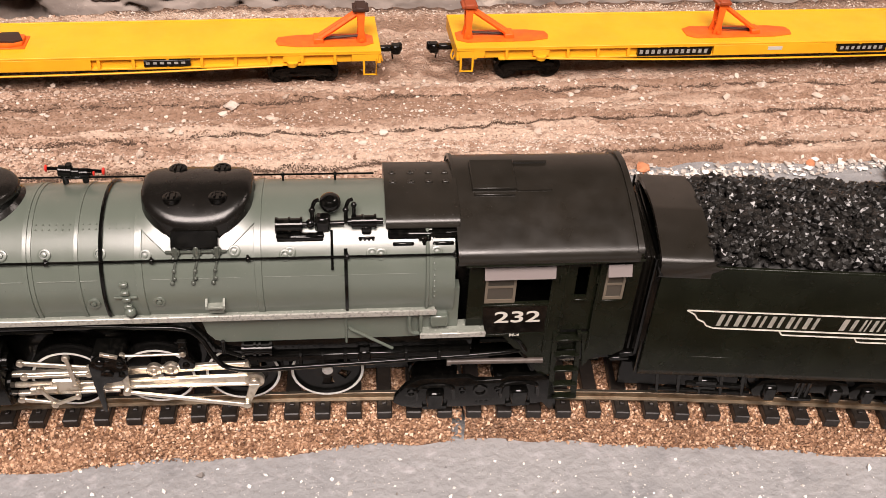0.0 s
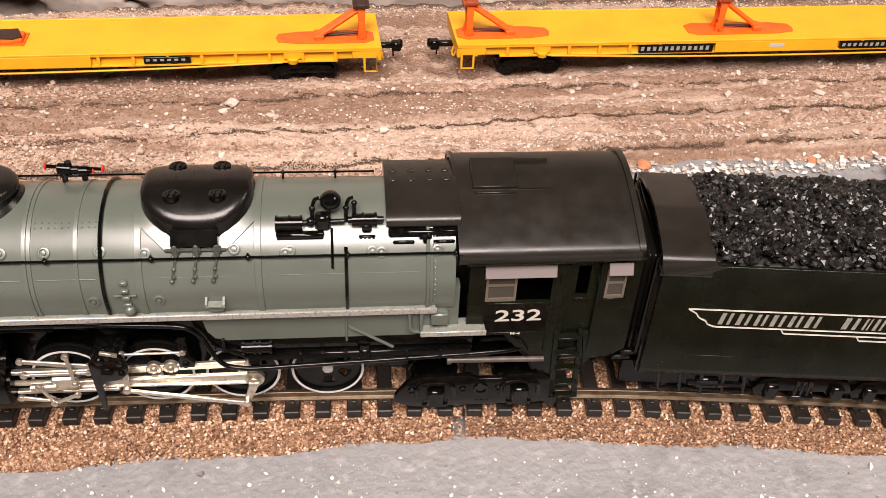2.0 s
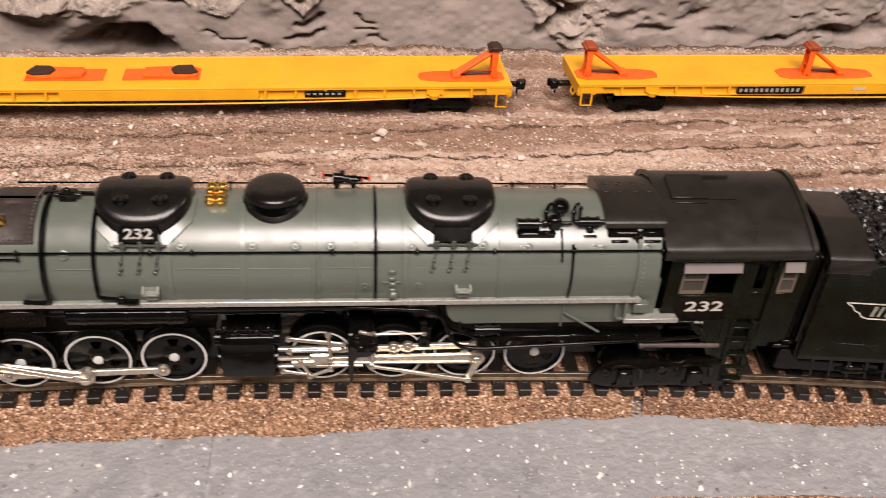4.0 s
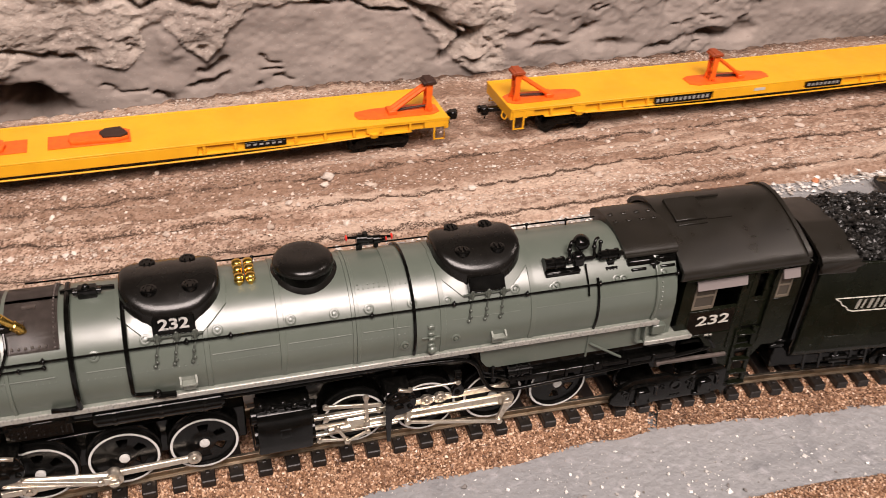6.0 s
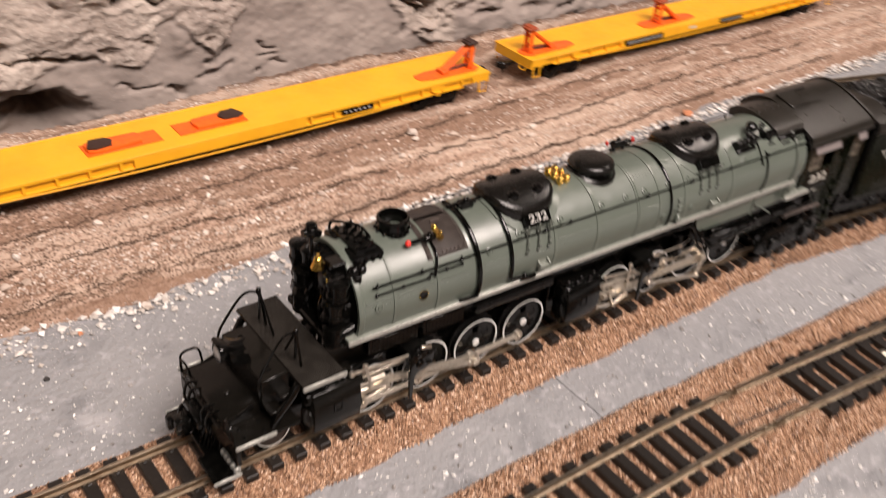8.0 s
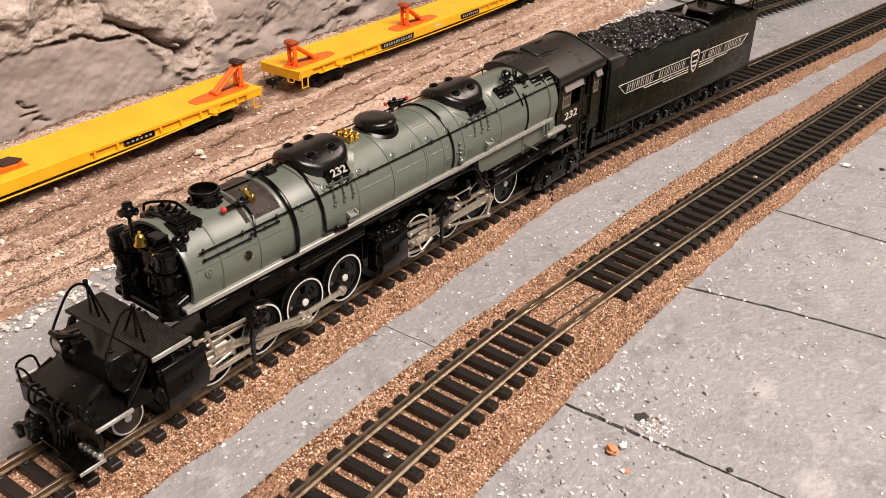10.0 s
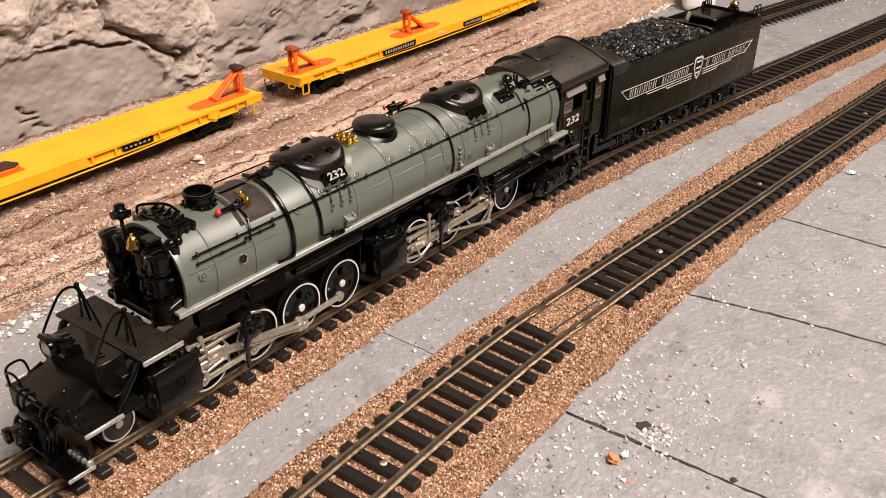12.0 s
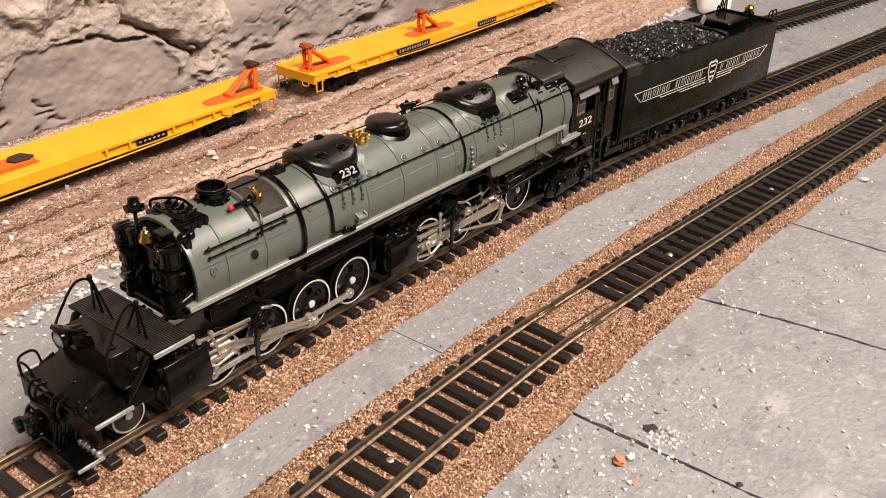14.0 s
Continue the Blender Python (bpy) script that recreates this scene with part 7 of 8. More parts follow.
        for k in range(5):
            part("worn_lug", box(bmesh.new(), -252.2, -250.2, *sorted((s * (6.6 + 2.05 * k), s * (8.0 + 2.05 * k))), 16.8, 18.9, 0.4, 1), EDGE, step, at=UNIT)
        part("step_edge", box(bmesh.new(), -258.6, -250.2, *sorted((s * 16.2, s * 16.8)), 16.1, 17.4, 0.2, 1), EDGE, step, at=UNIT)
    bm = box(bmesh.new(), -258.0, -250, 2.4, 5.0, 21.6, 24.4, 0.4, 1)
    box(bm, -260.8, -256.6, 1.6, 6.4, 20.6, 25.6, 0.8, 2)
    box(bm, -262.0, -259.4, 4.8, 7.6, 20.8, 25.2, 0.6, 2)
    rod(bm, (-258.8, 3.0, 19.6), (-258.8, 3.0, 26.4), 0.6, seg=8)
    lp("coupler", bm, GLOSS, label="black knuckle coupler", front=True)
    lp("air_hose", wire(bmesh.new(), curve([(-252, 8, 25), (-256, 9, 25.4), (-257.5, 9, 21), (-256.5, 8.6, 15.8)]), 0.7), GLOSS, front=True)
    for yy in (-5.6, -2.6, 5.6, 8.6):
        lp("grab_iron", wire(bmesh.new(), curve([(-250.6, yy, 31.8), (-254.0, yy, 33.0), (-255.4, yy, 29.6), (-254.6, yy * 0.9, 25.0)], 3), 0.45), BLACK, front=True)
    for s in (-1, 1):
        lp("grab_iron", wire(bmesh.new(), curve([(-251.6, s * 11.4, 29.6), (-252.2, s * 11.6, 35.4), (-252.6, s * 16.6, 35.4), (-252.2, s * 17.0, 29.6)], 4), 0.4), BLACK, front=True)
    lp("grab_iron", wire(bmesh.new(), curve([(-245.4, 17.6, 29.6), (-245.8, 19.2, 35.0), (-251.6, 19.4, 34.6), (-251.8, 18.0, 28.8)], 4), 0.4), BLACK, front=True)
    lp("lift_rod", rod(bmesh.new(), (-253.6, -11, 31.2), (-253.6, 13, 31.2), 0.4, seg=6), BLACK, front=True)
    lp("front_box", box(bmesh.new(), -256.4, -252.2, -3.0, 7.2, 25.0, 28.4, 0.5, 2), BLACK, front=True)


pilot()


# ---- the tender ----
TENDER = thing("coal_tender", "dark green model coal tender with cream wing lettering", "tender", pose(0.0476, -0.0079, 0, 0, 0, -8.16))


def tp(name, bm, mat, parent=TENDER, label="", smooth=40.0):
    # the tank stands off centre over its trucks, towards the far side
    for v in bm.verts:
        if v.co.y > 0 and v.co.z > 24.5:
            v.co.y *= 1.2
    return part(name, bm, mat, parent, label, smooth=smooth)


def tender():
    W, X0, X1 = 16.5, -7.6, 142.2
    sec = [(W - 2.2, 22.0), (W - 0.6, 23.0), (W, 25.0), (W, 58.0), (W - 0.3, 58.6), (W - 1.0, 58.6), (W - 1.0, 27.0)]
    for s in (-1, 1):
        tp("tank_side", prism(bmesh.new(), [(s * a, b) for a, b in sec], "x", X0, X1, 0.12), CABGREEN, label="smooth dark green tender side", smooth=35)
    tp("tank_body", box(bmesh.new(), X0 + 0.6, X1 - 0.6, -15.4, 15.4, 22.6, 55.5, 0.3, 1), CABGREEN)
    tp("rear_wall", box(bmesh.new(), X1 - 0.6, X1 + 0.4, -W, W, 22.4, 58.6, 0.3, 1), CABGREEN)
    tp("rear_deck", box(bmesh.new(), 84, X1 - 0.5, -15.5, 15.5, 55.0, 57.6, 0.2, 1), BLACK)
    # arched front hood
    half = rounded([(W + 0.15, 55.6), (W + 0.15, 58.3), (16.1, 59.9), (14.4, 60.9), (9.5, 62.2), (4.5, 63.1), (0, 63.5)])
    out = [(-a, b) for a, b in half] + [(a, b) for a, b in half[-2::-1]]
    ins = [(-a * 0.94, b - 1.0) for a, b in half] + [(a * 0.94, b - 1.0) for a, b in half[-2::-1]]
    hood = tp("bunker_hood", prism(bmesh.new(), out + ins[::-1], "x", -8.4, 3.6), ROOF, label="low arched black hood at the bunker front", smooth=50)
    bm = prism(bmesh.new(), [(-a * 0.95, b - 0.8) for a, b in half] + [(a * 0.95, b - 0.8) for a, b in half[-2::-1]], "x", -4.0, -3.0)
    part("hood_bulkhead", bm, BLACK, hood, smooth=0)
    for s in (-1, 1):
        bm = prism(bmesh.new(), rounded([(-8.4, 59.4), (3.6, 60.6), (3.9, 59.8), (4.6, 59.1), (6.6, 58.75), (5.4, 58.2), (3.2, 57.1), (0.4, 56.3), (-3.0, 55.9), (-6.6, 55.9), (-8.2, 56.6)], 3), "y", s * (W + 0.02), s * (W + 0.28), 0.1)
        part("hood_skirt", bm, ROOF, hood, smooth=40)
    # front corner, diaphragm, steps
    bm = box(bmesh.new(), -8.4, -7.4, -W + 1, W - 1, 23, 58.6, 0.2, 1)
    for s in (-1, 1):
        box(bm, -9.2, -7.2, *sorted((s * 12.0, s * 15.8)), 34, 58, 0.3, 1)
        wire(bm, [(-9.2, s * 15.6, 60.0), (-9.4, s * 15.8, 30.0)], 0.35)
    box(bm, -12.5, -7.2, -13.5, 13.5, 26.5, 27.8, 0.2, 1)
    tp("tender_front", bm, BLACK)
    tp("hood_wire", wire(bmesh.new(), [(-9.0, -14.8, 60.4), (-8.9, -16.4, 58.6), (-7.8, -16.6, 56)], 0.35), BLACK)
    bm = box(bmesh.new(), -20, -7, -1.5, 1.5, 19.5, 22.0, 0.3, 1)
    tp("drawbar", bm, BLACK)
    # dark bellows between cab and tender
    bm = bmesh.new()
    for k in range(4):
        box(bm, -13.6 + 1.35 * k, -12.5 + 1.35 * k, -12.6, 13.0, 28, 58.2, 0.3, 1)
    box(bm, -13.4, -8.0, -11.8, 12.4, 28.4, 57.6)
    tp("bellows", bm, DECK, label="dark ribbed bellows between cab and tender")
    # faint panel, rivets, hand holds on the side
    bm = box(bmesh.new(), 1.5, 25.5, -W - 0.08, -W + 0.2, 26.2, 30.4, 0.06, 1)
    box(bm, -3.0, -1.6, -W - 0.25, -W, 26.8, 27.8, 0.1, 1)
    tp("side_panel", bm, CABGREEN)
    # coal
    rng = np.random.RandomState(21)
    n = 6200
    x, y = rng.uniform(3.4, 85, n), rng.uniform(-14.8, 18.4, n)
    heap = 57.6 + 5.6 * np.clip(1 - np.abs((y - 1.8) / 18.0) ** 4, 0, 1) * np.clip((88 - x) / 22, 0, 1) * np.clip((x + 8) / 16, 0.8, 1) + 1.3 * np.sin(x * 0.33 + 1) * np.sin(y * 0.4) + rng.uniform(-0.7, 0.8, n)
    size = rng.uniform(0.6, 1.35, n)
    coal = grains("coal", np.stack([x, y, heap], -1) * 0.001, size * 0.001, COAL, 22, 0.85, True)
    coal.parent = TENDER
    tagged(coal, "glittering heap of crushed black coal", kind="stuff")
    bm = bmesh.new()
    nx2, ny2 = 24, 10
    rows = [[bm.verts.new((1 + 84 * i / nx2, -15 + 30 * j / ny2, 57.0 + 4.6 * (1 - abs((-15 + 30 * j / ny2) / 15.5) ** 3) * min(1, (nx2 - i) / 7) * max(0.55, min(1, (i + 1) / 5)))) for j in range(ny2 + 1)] for i in range(nx2 + 1)]
    for a, b in zip(rows, rows[1:]):
        for j in range(ny2):
            bm.faces.new((a[j], b[j], b[j + 1], a[j + 1]))
    tp("coal_base", bm, COAL)
    # rear deck fittings
    bm = box(bmesh.new(), 101, 121, -8.0, 8.0, 57.4, 61.4, 0.6, 2)
    box(bm, 99.5, 122, -8.8, 8.8, 60.6, 61.8, 0.3, 1)
    box(bm, 85, 88, -15.2, 15.2, 56, 61.0, 0.4, 1)
    tp("water_hatch", bm, BLACK, label="black water hatch box")
    for s in (-1, 1):
        for xx in (134.5, 139.0):
            tp("rear_grab", wire(bmesh.new(), curve([(xx, s * 13.8, 57.8), (xx, s * 14.0, 64.2), (xx + 3.2, s * 14.4, 64.6), (xx + 4.2, s * 14.6, 57.2)], 5), 0.4), BLACK)
        tp("rear_grab", wire(bmesh.new(), [(143.0, s * 15.2, 56), (143.6, s * 15.4, 50), (143.6, s * 15.4, 26)], 0.35), BLACK)
    tp("rear_grab", wire(bmesh.new(), curve([(122, 10, 57.6), (122, 10, 63.4), (128, 12, 63.8), (132, 13, 58)], 5), 0.4), BLACK)
    bm = box(bmesh.new(), 136.5, 140.0, -2.6, 2.6, 57.5, 61.0, 0.4, 1)
    tp("rear_lamp_body", bm, BLACK)
    tp("rear_lamp", lathe(bmesh.new(), [(1.2, 60.5), (2.4, 61.6), (2.5, 63.2), (1.5, 64.4), (0.3, 64.6)], Matrix.Translation((138.2, 0, 0)), 16), BRASS, label="brassy rear lamp")
    bm = box(bmesh.new(), 90.0, 93.0, 2.5, 3.6, 60.6, 66.0, 0.3, 1)
    bm.transform(Matrix.Translation((91, 3, 62)) @ Matrix.Rotation(radians(35), 4, "Y") @ Matrix.Translation((-91, -3, -62)))
    tp("deck_tube", bm, AWNING, label="small pale tube on the rear deck")
    # trucks
    for cx in (36.5, 62.0, 88.0, 116.0):
        for s in (-1, 1):
            out = [(cx - 13, 17), (cx - 11, 20.5), (cx - 4, 21.8), (cx + 4, 21.8), (cx + 11, 20.5), (cx + 13, 17), (cx + 12, 14.6), (cx + 8, 14.0), (cx + 5.5, 16.6), (cx - 5.5, 16.6), (cx - 8, 14.0), (cx - 12, 14.6)]
            truck = tp("tender_truck", prism(bmesh.new(), out, "y", *sorted((s * 14.4, s * 13.2)), 0.2), BLACK, label="black tender truck side frame", smooth=30)
            for dx in (-8.5, 8.5):
                bm = box(bmesh.new(), cx + dx - 1.7, cx + dx + 1.7, *sorted((s * 14.2, s * 16.0)), 14.6, 19.4, 0.5, 1)
                part("journal_box", bm, GLOSS, truck)
                m = Matrix.Translation((cx + dx, s * 8.0, 17.4)) @ Matrix.Rotation(radians(90 if s < 0 else -90), 4, "X")
                part("truck_wheel", lathe(bmesh.new(), [(5.8, 0), (5.8, 0.6), (5.4, 0.9), (5.3, 2.5), (4.6, 2.6), (4.2, 1.8), (1.5, 2.0), (1.2, 2.7), (0.2, 2.7)], m, 24), BLACK, truck)
            for k in range(3):
                part("truck_spring", rod(bmesh.new(), (cx - 1.6 + 1.6 * k, s * 14.0, 15.0), (cx - 1.6 + 1.6 * k, s * 14.0, 20.4), 0.75, seg=8), GLOSS, truck)
            part("spring_plank", box(bmesh.new(), cx - 3.2, cx + 3.2, *sorted((s * 13.4, s * 15.0)), 14.0, 15.2, 0.2, 1), GLOSS, truck)
    # brake rigging and step hangers ahead of the trucks
    bm = rod(bmesh.new(), (-3, -14.6, 16.4), (23, -14.6, 16.0), 0.6, seg=8)
    rod(bm, (6, -14.8, 19.0), (20, -14.8, 18.6), 0.8, seg=8)
    for xx in (-2.0, 3.5, 9.0, 14.5, 20.0):
        bar(bm, (xx, 22.6), (xx + 1.0, 15.6), 1.1, 0.8, -15.0, 0.6)
    box(bm, 8.0, 14.0, -15.4, -13.6, 17.2, 20.6, 0.4, 1)
    tp("brake_rigging", bm, GLOSS)
    # black block filling the dark space ahead of the trucks
    tp("front_block", box(bmesh.new(), -11, 21, -11.5, 11.5, 14.4, 23, 0.4, 1), BLACK)
    tp("underframe", box(bmesh.new(), -4, 138, -7, 7, 15.5, 23, 0.4, 1), BLACK)


tender()


def wing_marking():
    """Winged band on the near side: thin outlines, one plain upright shape for each character, and a shield."""
    y = -16.53
    bm = bmesh.new()
    def stroke(a, b, w=0.36):
        bar(bm, a, b, w, w, y, 0.06)
    # feathered tips, shield in the middle
    stroke((0.4, 45.6), (68.5, 45.6)), stroke((0.4, 45.6), (2.6, 44.2)), stroke((2.6, 44.2), (3.4, 42.9)), stroke((3.4, 42.9), (5.2, 42.0)), stroke((5.2, 42.0), (5.9, 40.9)), stroke((5.9, 40.9), (7.8, 40.2))
    stroke((7.8, 40.2), (68.5, 40.2)), stroke((23.8, 40.2), (24.8, 38.8)), stroke((24.8, 38.8), (68.5, 38.8)), stroke((42.6, 38.8), (43.6, 37.4)), stroke((43.6, 37.4), (68.5, 37.4))
    stroke((79.5, 45.6), (134.4, 45.6)), stroke((134.4, 45.6), (132.0, 44.0)), stroke((132.0, 44.0), (129.6, 42.2)), stroke((129.6, 42.2), (126.8, 40.2)), stroke((126.8, 40.2), (79.5, 40.2))
    stroke((111.5, 40.2), (110.5, 38.8)), stroke((110.5, 38.8), (79.5, 38.8)), stroke((96, 38.8), (95, 37.4)), stroke((95, 37.4), (79.5, 37.4))
    tp("wing_outline", bm, LETTER, label="thin cream wing outline", smooth=0)
    # a pair of plain slanted bars for each character
    def sign(x, w):
        bm = bmesh.new()
        for lo, hi in ((0.06, 0.34), (0.60, 0.80)):
            v = [bm.verts.new((x + a * w + 0.6 * k, y, 41.0 + 3.7 * k)) for a, k in ((lo, 0), (hi, 0), (hi, 1), (lo, 1))]
            bm.faces.new(v)
        bmesh.ops.solidify(bm, geom=bm.faces[:], thickness=0.04)
        bmesh.ops.recalc_face_normals(bm, faces=bm.faces)
        tp("plain_bar", bm, LETTER, smooth=0)
    x = 8.0
    for w in (4.2, 4.4, 3.8, 4.4, 4.0, 4.5, 0, 5.1, 2.5, 3.5, 3.5, 4.2, 4.2, 3.8):
        if w:
            sign(x, w - 0.4)
        x += w or 4.4
    x = 82.0
    for w in (3.9, 0, 2.5, 4.2, 4.2, 4.2, 0, 4.1, 4.1, 4.2, 4.2, 3.6):
        if w:
            sign(x, w - 0.4)
        x += w or 2.8
    out = [(a + 12.0, b) for a, b in ((57.5, 47.2), (59.5, 48.4), (62, 48.0), (64.5, 48.4), (66.5, 47.2), (66.2, 42.5), (64.5, 38.0), (62, 35.6), (59.5, 38.0), (57.8, 42.5))]
    shield = tp("shield", prism(bmesh.new(), out, "y", y - 0.06, y + 0.1), LETTER, label="cream shield emblem", smooth=0)
    mid = [(74 + (a - 74) * 0.78, 42.4 + (b - 42.4) * 0.8) for a, b in out]
    part("shield_field", prism(bmesh.new(), mid, "y", y - 0.12, y - 0.05), CABGREEN, shield, smooth=0)
    bm = bmesh.new()
    for z0 in (45.0, 41.6, 39.0):
        box(bm, 71.6, 76.4, y - 0.18, y - 0.1, z0, z0 + 1.0)
    part("shield_bars", bm, LETTER, shield, smooth=0)


wing_marking()


# ---- the yellow flatcars ----
def flatcar(m, label, plates, boxed, stickers=()):
    car = thing("flatcar", label, "flatcar", m, "yellow flatcars in the yard")
    def cp(name, bm, mat, label="", smooth=40.0, parent=car):
        return part(name, bm, mat, parent, label, smooth=smooth)
    L, W, D = 152.0, 16.4, 20.3
    cp("deck", box(bmesh.new(), -L, L, -W, W, D - 1.3, D, 0.2, 1), YELLOW, "flat yellow deck")
    for s in (-1, 1):
        cp("deck_rim", box(bmesh.new(), -L, L, *sorted((s * (W + 0.1), s * (W - 0.9))), D - 0.4, D + 0.35, 0.12, 1), YELLOW)
    for s in (-1, 1):
        bm = box(bmesh.new(), -L + 6, L - 6, *sorted((s * (W - 1.6), s * (W - 2.4))), 15.2, D - 1.0, 0.1, 1)
        box(bm, -L + 18, L - 18, *sorted((s * (W - 0.2), s * (W - 2.0))), 14.6, 15.4, 0.12, 1)
        cp("side_sill", bm, YELLOW)
        cp("truss_rail", wire(bmesh.new(), curve([(-112, s * (W - 0.4), 14.8), (-62, s * (W - 0.2), 13.3), (0, s * (W - 0.1), 12.9), (62, s * (W - 0.2), 13.3), (112, s * (W - 0.4), 14.8)], 6), 0.42, 6), YELLOW)
        # posts along the sill
        for x in np.arange(-L + 8, L - 6, 13.2):
            if not boxed[0] < x < boxed[1]:
                cp("sill_post", box(bmesh.new(), x - 0.6, x + 0.6, *sorted((s * (W - 0.1), s * (W - 1.8))), 15.2, D - 1.1, 0.12, 1), YELLOW)
        bm = box(bmesh.new(), boxed[0], boxed[1], *sorted((s * (W + 0.05), s * (W - 1.8))), 14.8, D - 0.6, 0.2, 1)
        cp("sill_box", bm, YELLOW)
        for x in (-L + 36, L - 36):
            bm = rod(bmesh.new(), (x, s * (W - 0.4), 14.6), (x, s * (W - 0.4), 16.4), 2.0, 2.4, 12)
            box(bm, x - 3.5, x + 3.5, *sorted((s * (W - 0.2), s * (W - 1.6))), 16.2, D - 1.2, 0.2, 1)
            cp("jack_pad", bm, YELLOW)
        for e in (-1, 1):
            bm = wire(bmesh.new(), [(e * (L - 2.0), s * (W - 0.6), 17), (e * (L - 2.0), s * (W - 0.4), 9.8), (e * (L - 7.0), s * (W - 0.4), 9.8), (e * (L - 7.0), s * (W - 0.6), 17)], 0.55, 6)
            cp("stirrup_step", bm, YELLOW)
            bm = box(bmesh.new(), *sorted((e * (L - 12), e * (L - 1))), *sorted((s * (W - 0.2), s * (W - 1.5))), 15.8, D - 1.0, 0.2, 1)
            cp("corner_post", bm, YELLOW)
    for e in (-1, 1):
        bm = box(bmesh.new(), *sorted((e * L, e * (L - 1.6))), -W + 0.6, W - 0.6, 14.6, D - 0.8, 0.2, 1)
        wire(bm, curve([(e * (L + 0.2), -12, 15.5), (e * (L + 1.0), -12, 13), (e * (L + 1.0), -7, 13), (e * (L + 0.2), -7, 15.5)], 3), 0.35)
        cp("end_sill", bm, YELLOW)
        bm = box(bmesh.new(), *sorted((e * (L - 2), e * (L + 6.5))), -1.2, 1.2, 12.4, 14.6, 0.3, 1)
        box(bm, *sorted((e * (L + 5.5), e * (L + 9.5))), -2.6, 1.4, 11.4, 15.6, 0.6, 1)
        box(bm, *sorted((e * (L + 8.2), e * (L + 10.4))), 0.2, 2.4, 11.6, 15.2, 0.5, 1)
        wire(bm, [(e * (L + 6), 0.5, 11.8), (e * (L + 6.4), 0.6, 8.2)], 0.4)
        cp("coupler", bm, BLACK, "black knuckle coupler")
        # truck
        tx = e * (L - 32)
        for s in (-1, 1):
            out = [(tx - 12.5, 8.5), (tx - 11, 11), (tx - 4, 12.6), (tx + 4, 12.6), (tx + 11, 11), (tx + 12.5, 8.5), (tx + 9, 6.6), (tx + 5, 7.6), (tx - 5, 7.6), (tx - 9, 6.6)]
            truck = cp("truck_frame", prism(bmesh.new(), out, "y", *sorted((s * 12.2, s * 11.0)), 0.2), BLACK, "black flatcar truck", smooth=30)
            for dx in (-9.4, 9.4):
                mm = Matrix.Translation((tx + dx, s * 8.0, 8.6)) @ Matrix.Rotation(radians(90 if s < 0 else -90), 4, "X")
                cp("truck_wheel", lathe(bmesh.new(), [(5.4, 0), (5.2, 0.9), (5.1, 2.4), (4.4, 2.5), (1.4, 2.0), (1.0, 2.6), (0.2, 2.6)], mm, 20), BLACK, parent=truck)
        cp("bolster", box(bmesh.new(), tx - 4, tx + 4, -12, 12, 9, 16, 0.4, 1), BLACK)
    cp("centre_sill", box(bmesh.new(), -L + 14, L - 14, -5.5, 5.5, 10.4, 19, 0.3, 1), BLACK)
    bm = bmesh.new()
    for x in (-40, -6, 30):
        rod(bm, (x, -8.5, 12.5), (x + 14, -8.5, 12.5), 2.2, seg=12)
        box(bm, x + 16, x + 20, -9.5, -6, 10.5, 15.5, 0.3, 1)
    cp("brake_gear", bm, BLACK)
    for x0, x1, z0, z1 in plates:
        plate = cp("marking_plate", box(bmesh.new(), x0, x1, -W - 0.25, -W + 1.2, z0, z1, 0.08, 1), GLOSS, "black marking plate with plain white bars", smooth=0)
        bm = bmesh.new()
        n = max(3, int((x1 - x0) / 2.6))
        for k in range(n):
            a = x0 + 0.8 + (x1 - x0 - 1.6) * k / n
            box(bm, a, a + (x1 - x0 - 1.6) / n * 0.55, -W - 0.32, -W - 0.2, z0 + 1.0, z1 - 0.7)
        cp("white_bars", bm, WORN_LETTER, parent=plate, smooth=0)
    for x0, x1 in stickers:
        cp("pale_sticker", box(bmesh.new(), x0, x1, -W - 0.2, -W + 0.4, 17.0, 18.6), LETTER, "small pale sticker", smooth=0)
    return car


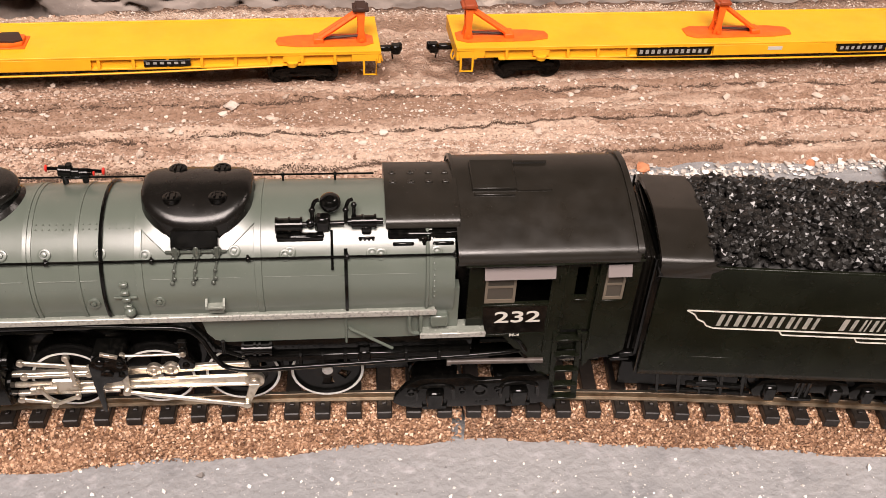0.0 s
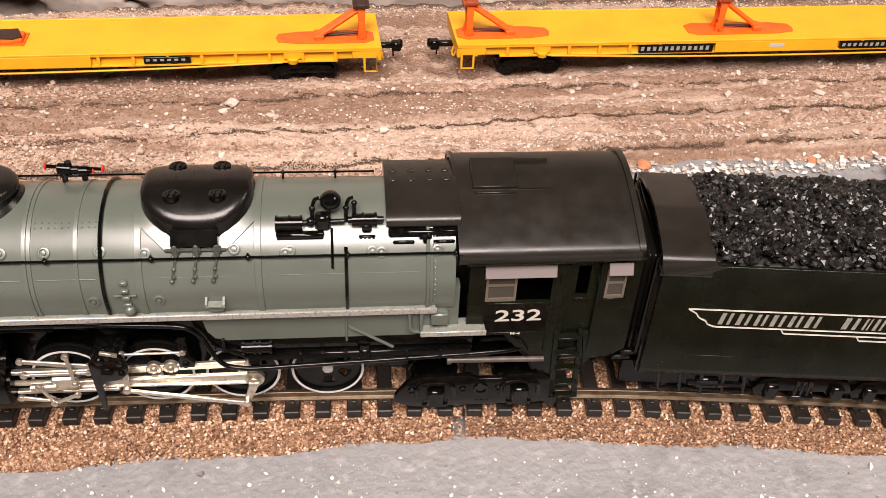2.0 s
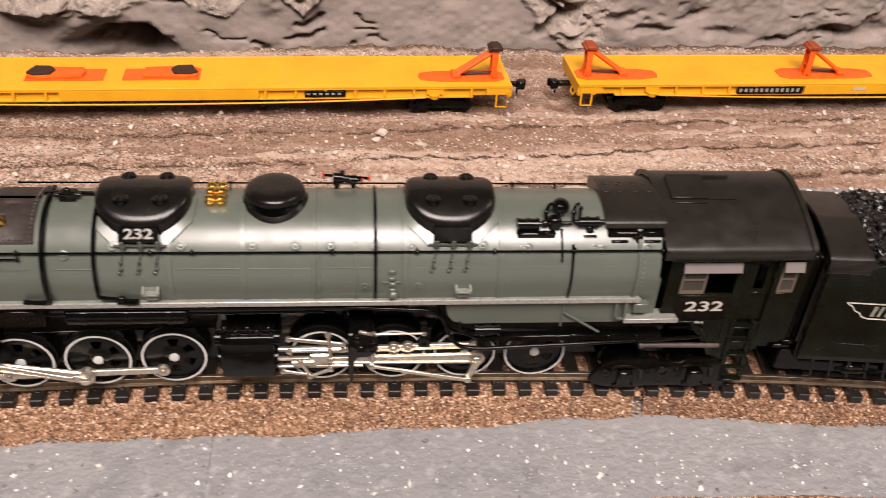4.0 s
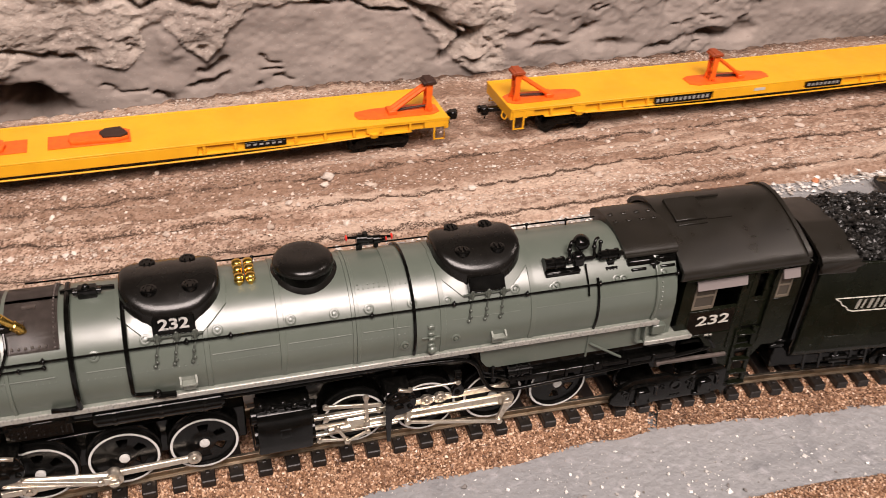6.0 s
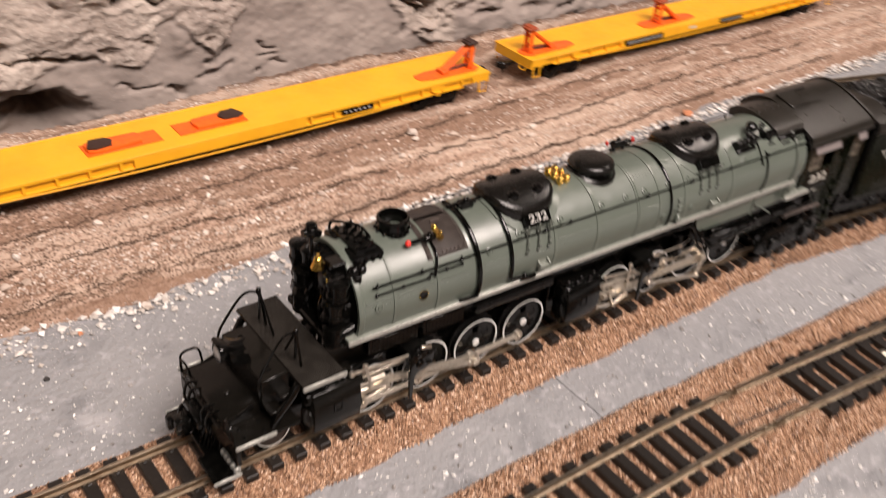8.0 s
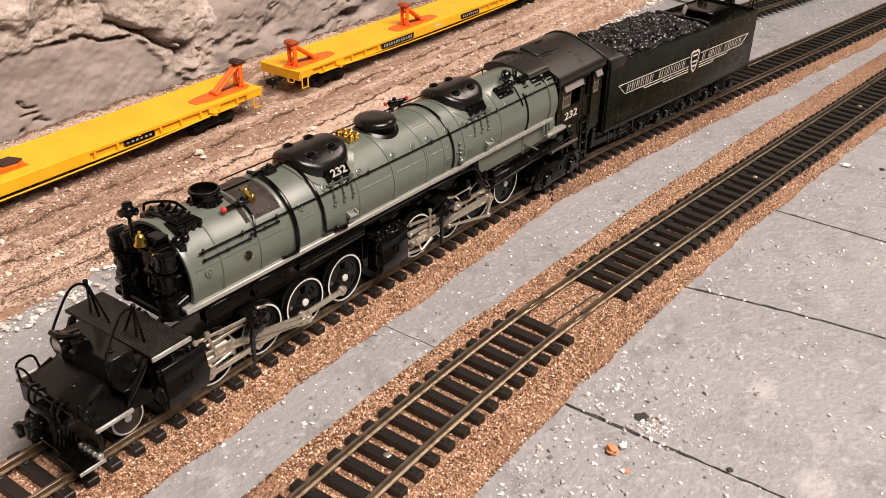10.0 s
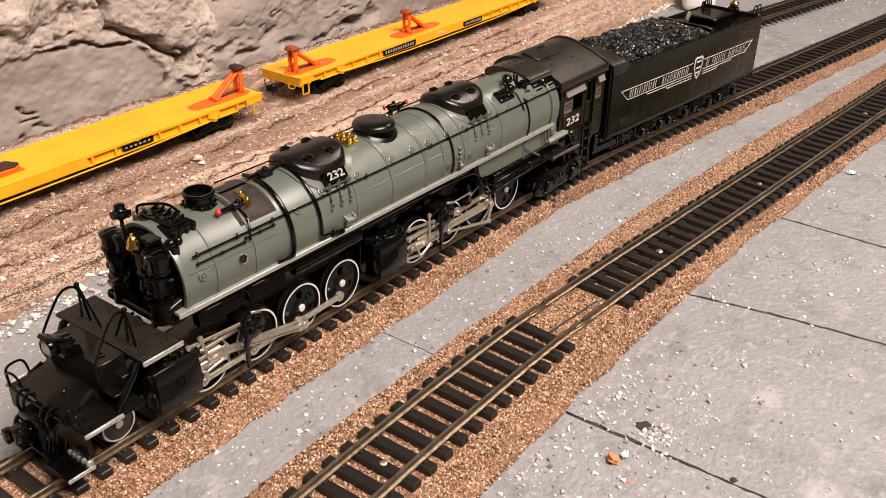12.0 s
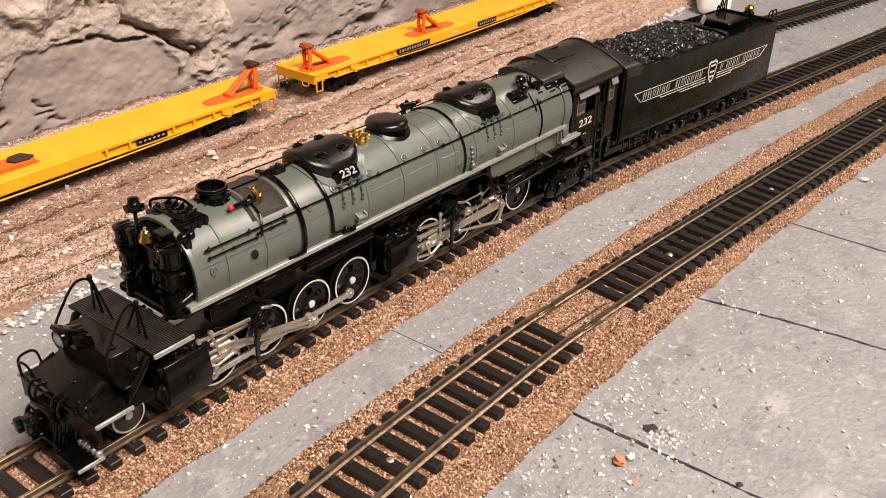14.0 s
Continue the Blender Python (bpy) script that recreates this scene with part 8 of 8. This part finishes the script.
def standing_hitch(car, x, toward, y=-5.2, tail=5.0, pad=RUBBER):
    """Orange folding hitch set up on the deck: tall post, slanted struts, tapered base plate and top pad."""
    def span(*pts):
        return [(x + toward * a, y + b) for a, b in pts]
    out = span((-tail, -3.4), (-tail + 4, -5.8), (26, -5.4), (34, -3.6), (35, 0), (34, 3.6), (26, 5.4), (-tail + 4, 5.8), (-tail, 3.4))
    hitch = part("trailer_hitch", prism(bmesh.new(), out, "z", 20.3, 20.7, 0.1), ORANGE, car, "bright orange trailer hitch set upright")
    bm = bmesh.new()
    for dy in (-2.7, 1.7):
        prism(bm, [(x - 2.2 * toward, 20.6), (x + 2.0 * toward, 20.6), (x + 1.2 * toward, 25), (x + 1.6 * toward, 34.0), (x - 1.6 * toward, 34.0), (x - 1.2 * toward, 25)], "y", y + dy, y + dy + 1.0, 0.15)
    for z in (24.6, 29.4, 33.0):
        box(bm, x - 0.7, x + 0.7, y - 2.6, y + 2.6, z, z + 1.1, 0.2, 1)
    rod(bm, (x, y - 4.0, 21.8), (x, y + 4.0, 21.8), 0.7, seg=8)
    part("post", bm, ORANGE, hitch)
    bm = bmesh.new()
    for dy in (-1.5, 1.5):
        wire(bm, [(x + 0.6 * toward, y + dy * 0.8, 33.2), (x + 17.5 * toward, y + dy, 21.8)], 1.05, 6)
    wire(bm, [(x + 8.6 * toward, y - 1.4, 27.6), (x + 8.6 * toward, y + 1.4, 27.6)], 0.6, 6)
    box(bm, *sorted((x + 15.5 * toward, x + 19.5 * toward)), y - 3.2, y + 3.2, 20.6, 22.6, 0.3, 1)
    part("strut", bm, ORANGE, hitch)
    bm = wire(bmesh.new(), curve([(x + 1.0 * toward, y, 22.4), (x + 8 * toward, y, 22.0), (x + 16 * toward, y, 21.4)], 3), 0.55, 6)
    part("pull_bar", bm, RUBBER, hitch, "dark slack pull bar")
    bm = box(bmesh.new(), x - 3.4, x + 3.2, y - 3.4, y + 3.4, 33.8, 35.4, 0.4, 1)
    box(bm, x - 2.2, x + 2.2, y - 4.0, y + 4.0, 34.2, 36.0, 0.4, 1)
    part("top_pad", bm, pad, hitch, "dark top pad")


def folded_hitch(car, x, toward, y=-2.0):
    """The same hitch lying folded in its orange tray, dark pad at the outer end."""
    a, b = sorted((x, x + toward * 33))
    hitch = part("trailer_hitch", box(bmesh.new(), a, b, y - 5.6, y + 5.6, 20.3, 20.8, 0.1, 1), ORANGE, car, "orange trailer hitch lying folded")
    bm = prism(bmesh.new(), [(x + toward * 1, y - 3.6), (x + toward * 6, y - 5.2), (x + toward * 24, y - 4.2), (x + toward * 25, y), (x + toward * 24, y + 4.2), (x + toward * 6, y + 5.2), (x + toward * 1, y + 3.6)], "z", 20.7, 22.4, 0.4)
    part("post", bm, ORANGE, hitch)
    bm = prism(bmesh.new(), [(x + toward * 0.8, y - 2.5), (x + toward * 4, y - 4.4), (x + toward * 11, y - 3.6), (x + toward * 12.5, y + 0.5), (x + toward * 10, y + 3.8), (x + toward * 3.5, y + 4.2)], "z", 22.2, 23.4, 0.3)
    part("top_pad", bm, RUBBER, hitch, "dark top pad")


car_a = flatcar(pose(-0.1645, 0.1798, 0, 0, 0, 0.5), "long yellow flatcar with folded and upright orange hitches", ((58, 76, 16.0, 18.6),), (-46, 38))
standing_hitch(car_a, 144.5, -1, -5.8)
folded_hitch(car_a, 12.0, -1)
folded_hitch(car_a, -62.0, 1)
car_b = flatcar(pose(0.1710, 0.1822, 0, 0, 0, 0.1), "long yellow flatcar with two upright orange hitches", ((-74, -41, 15.4, 18.9), (17.5, 40.0, 15.6, 18.8)), (-40, 16), ((-15.4, -8.8),))
standing_hitch(car_b, -146.0, 1, pad=BRICKPAD)
standing_hitch(car_b, -36.0, 1, tail=14.0, pad=BRICKPAD)
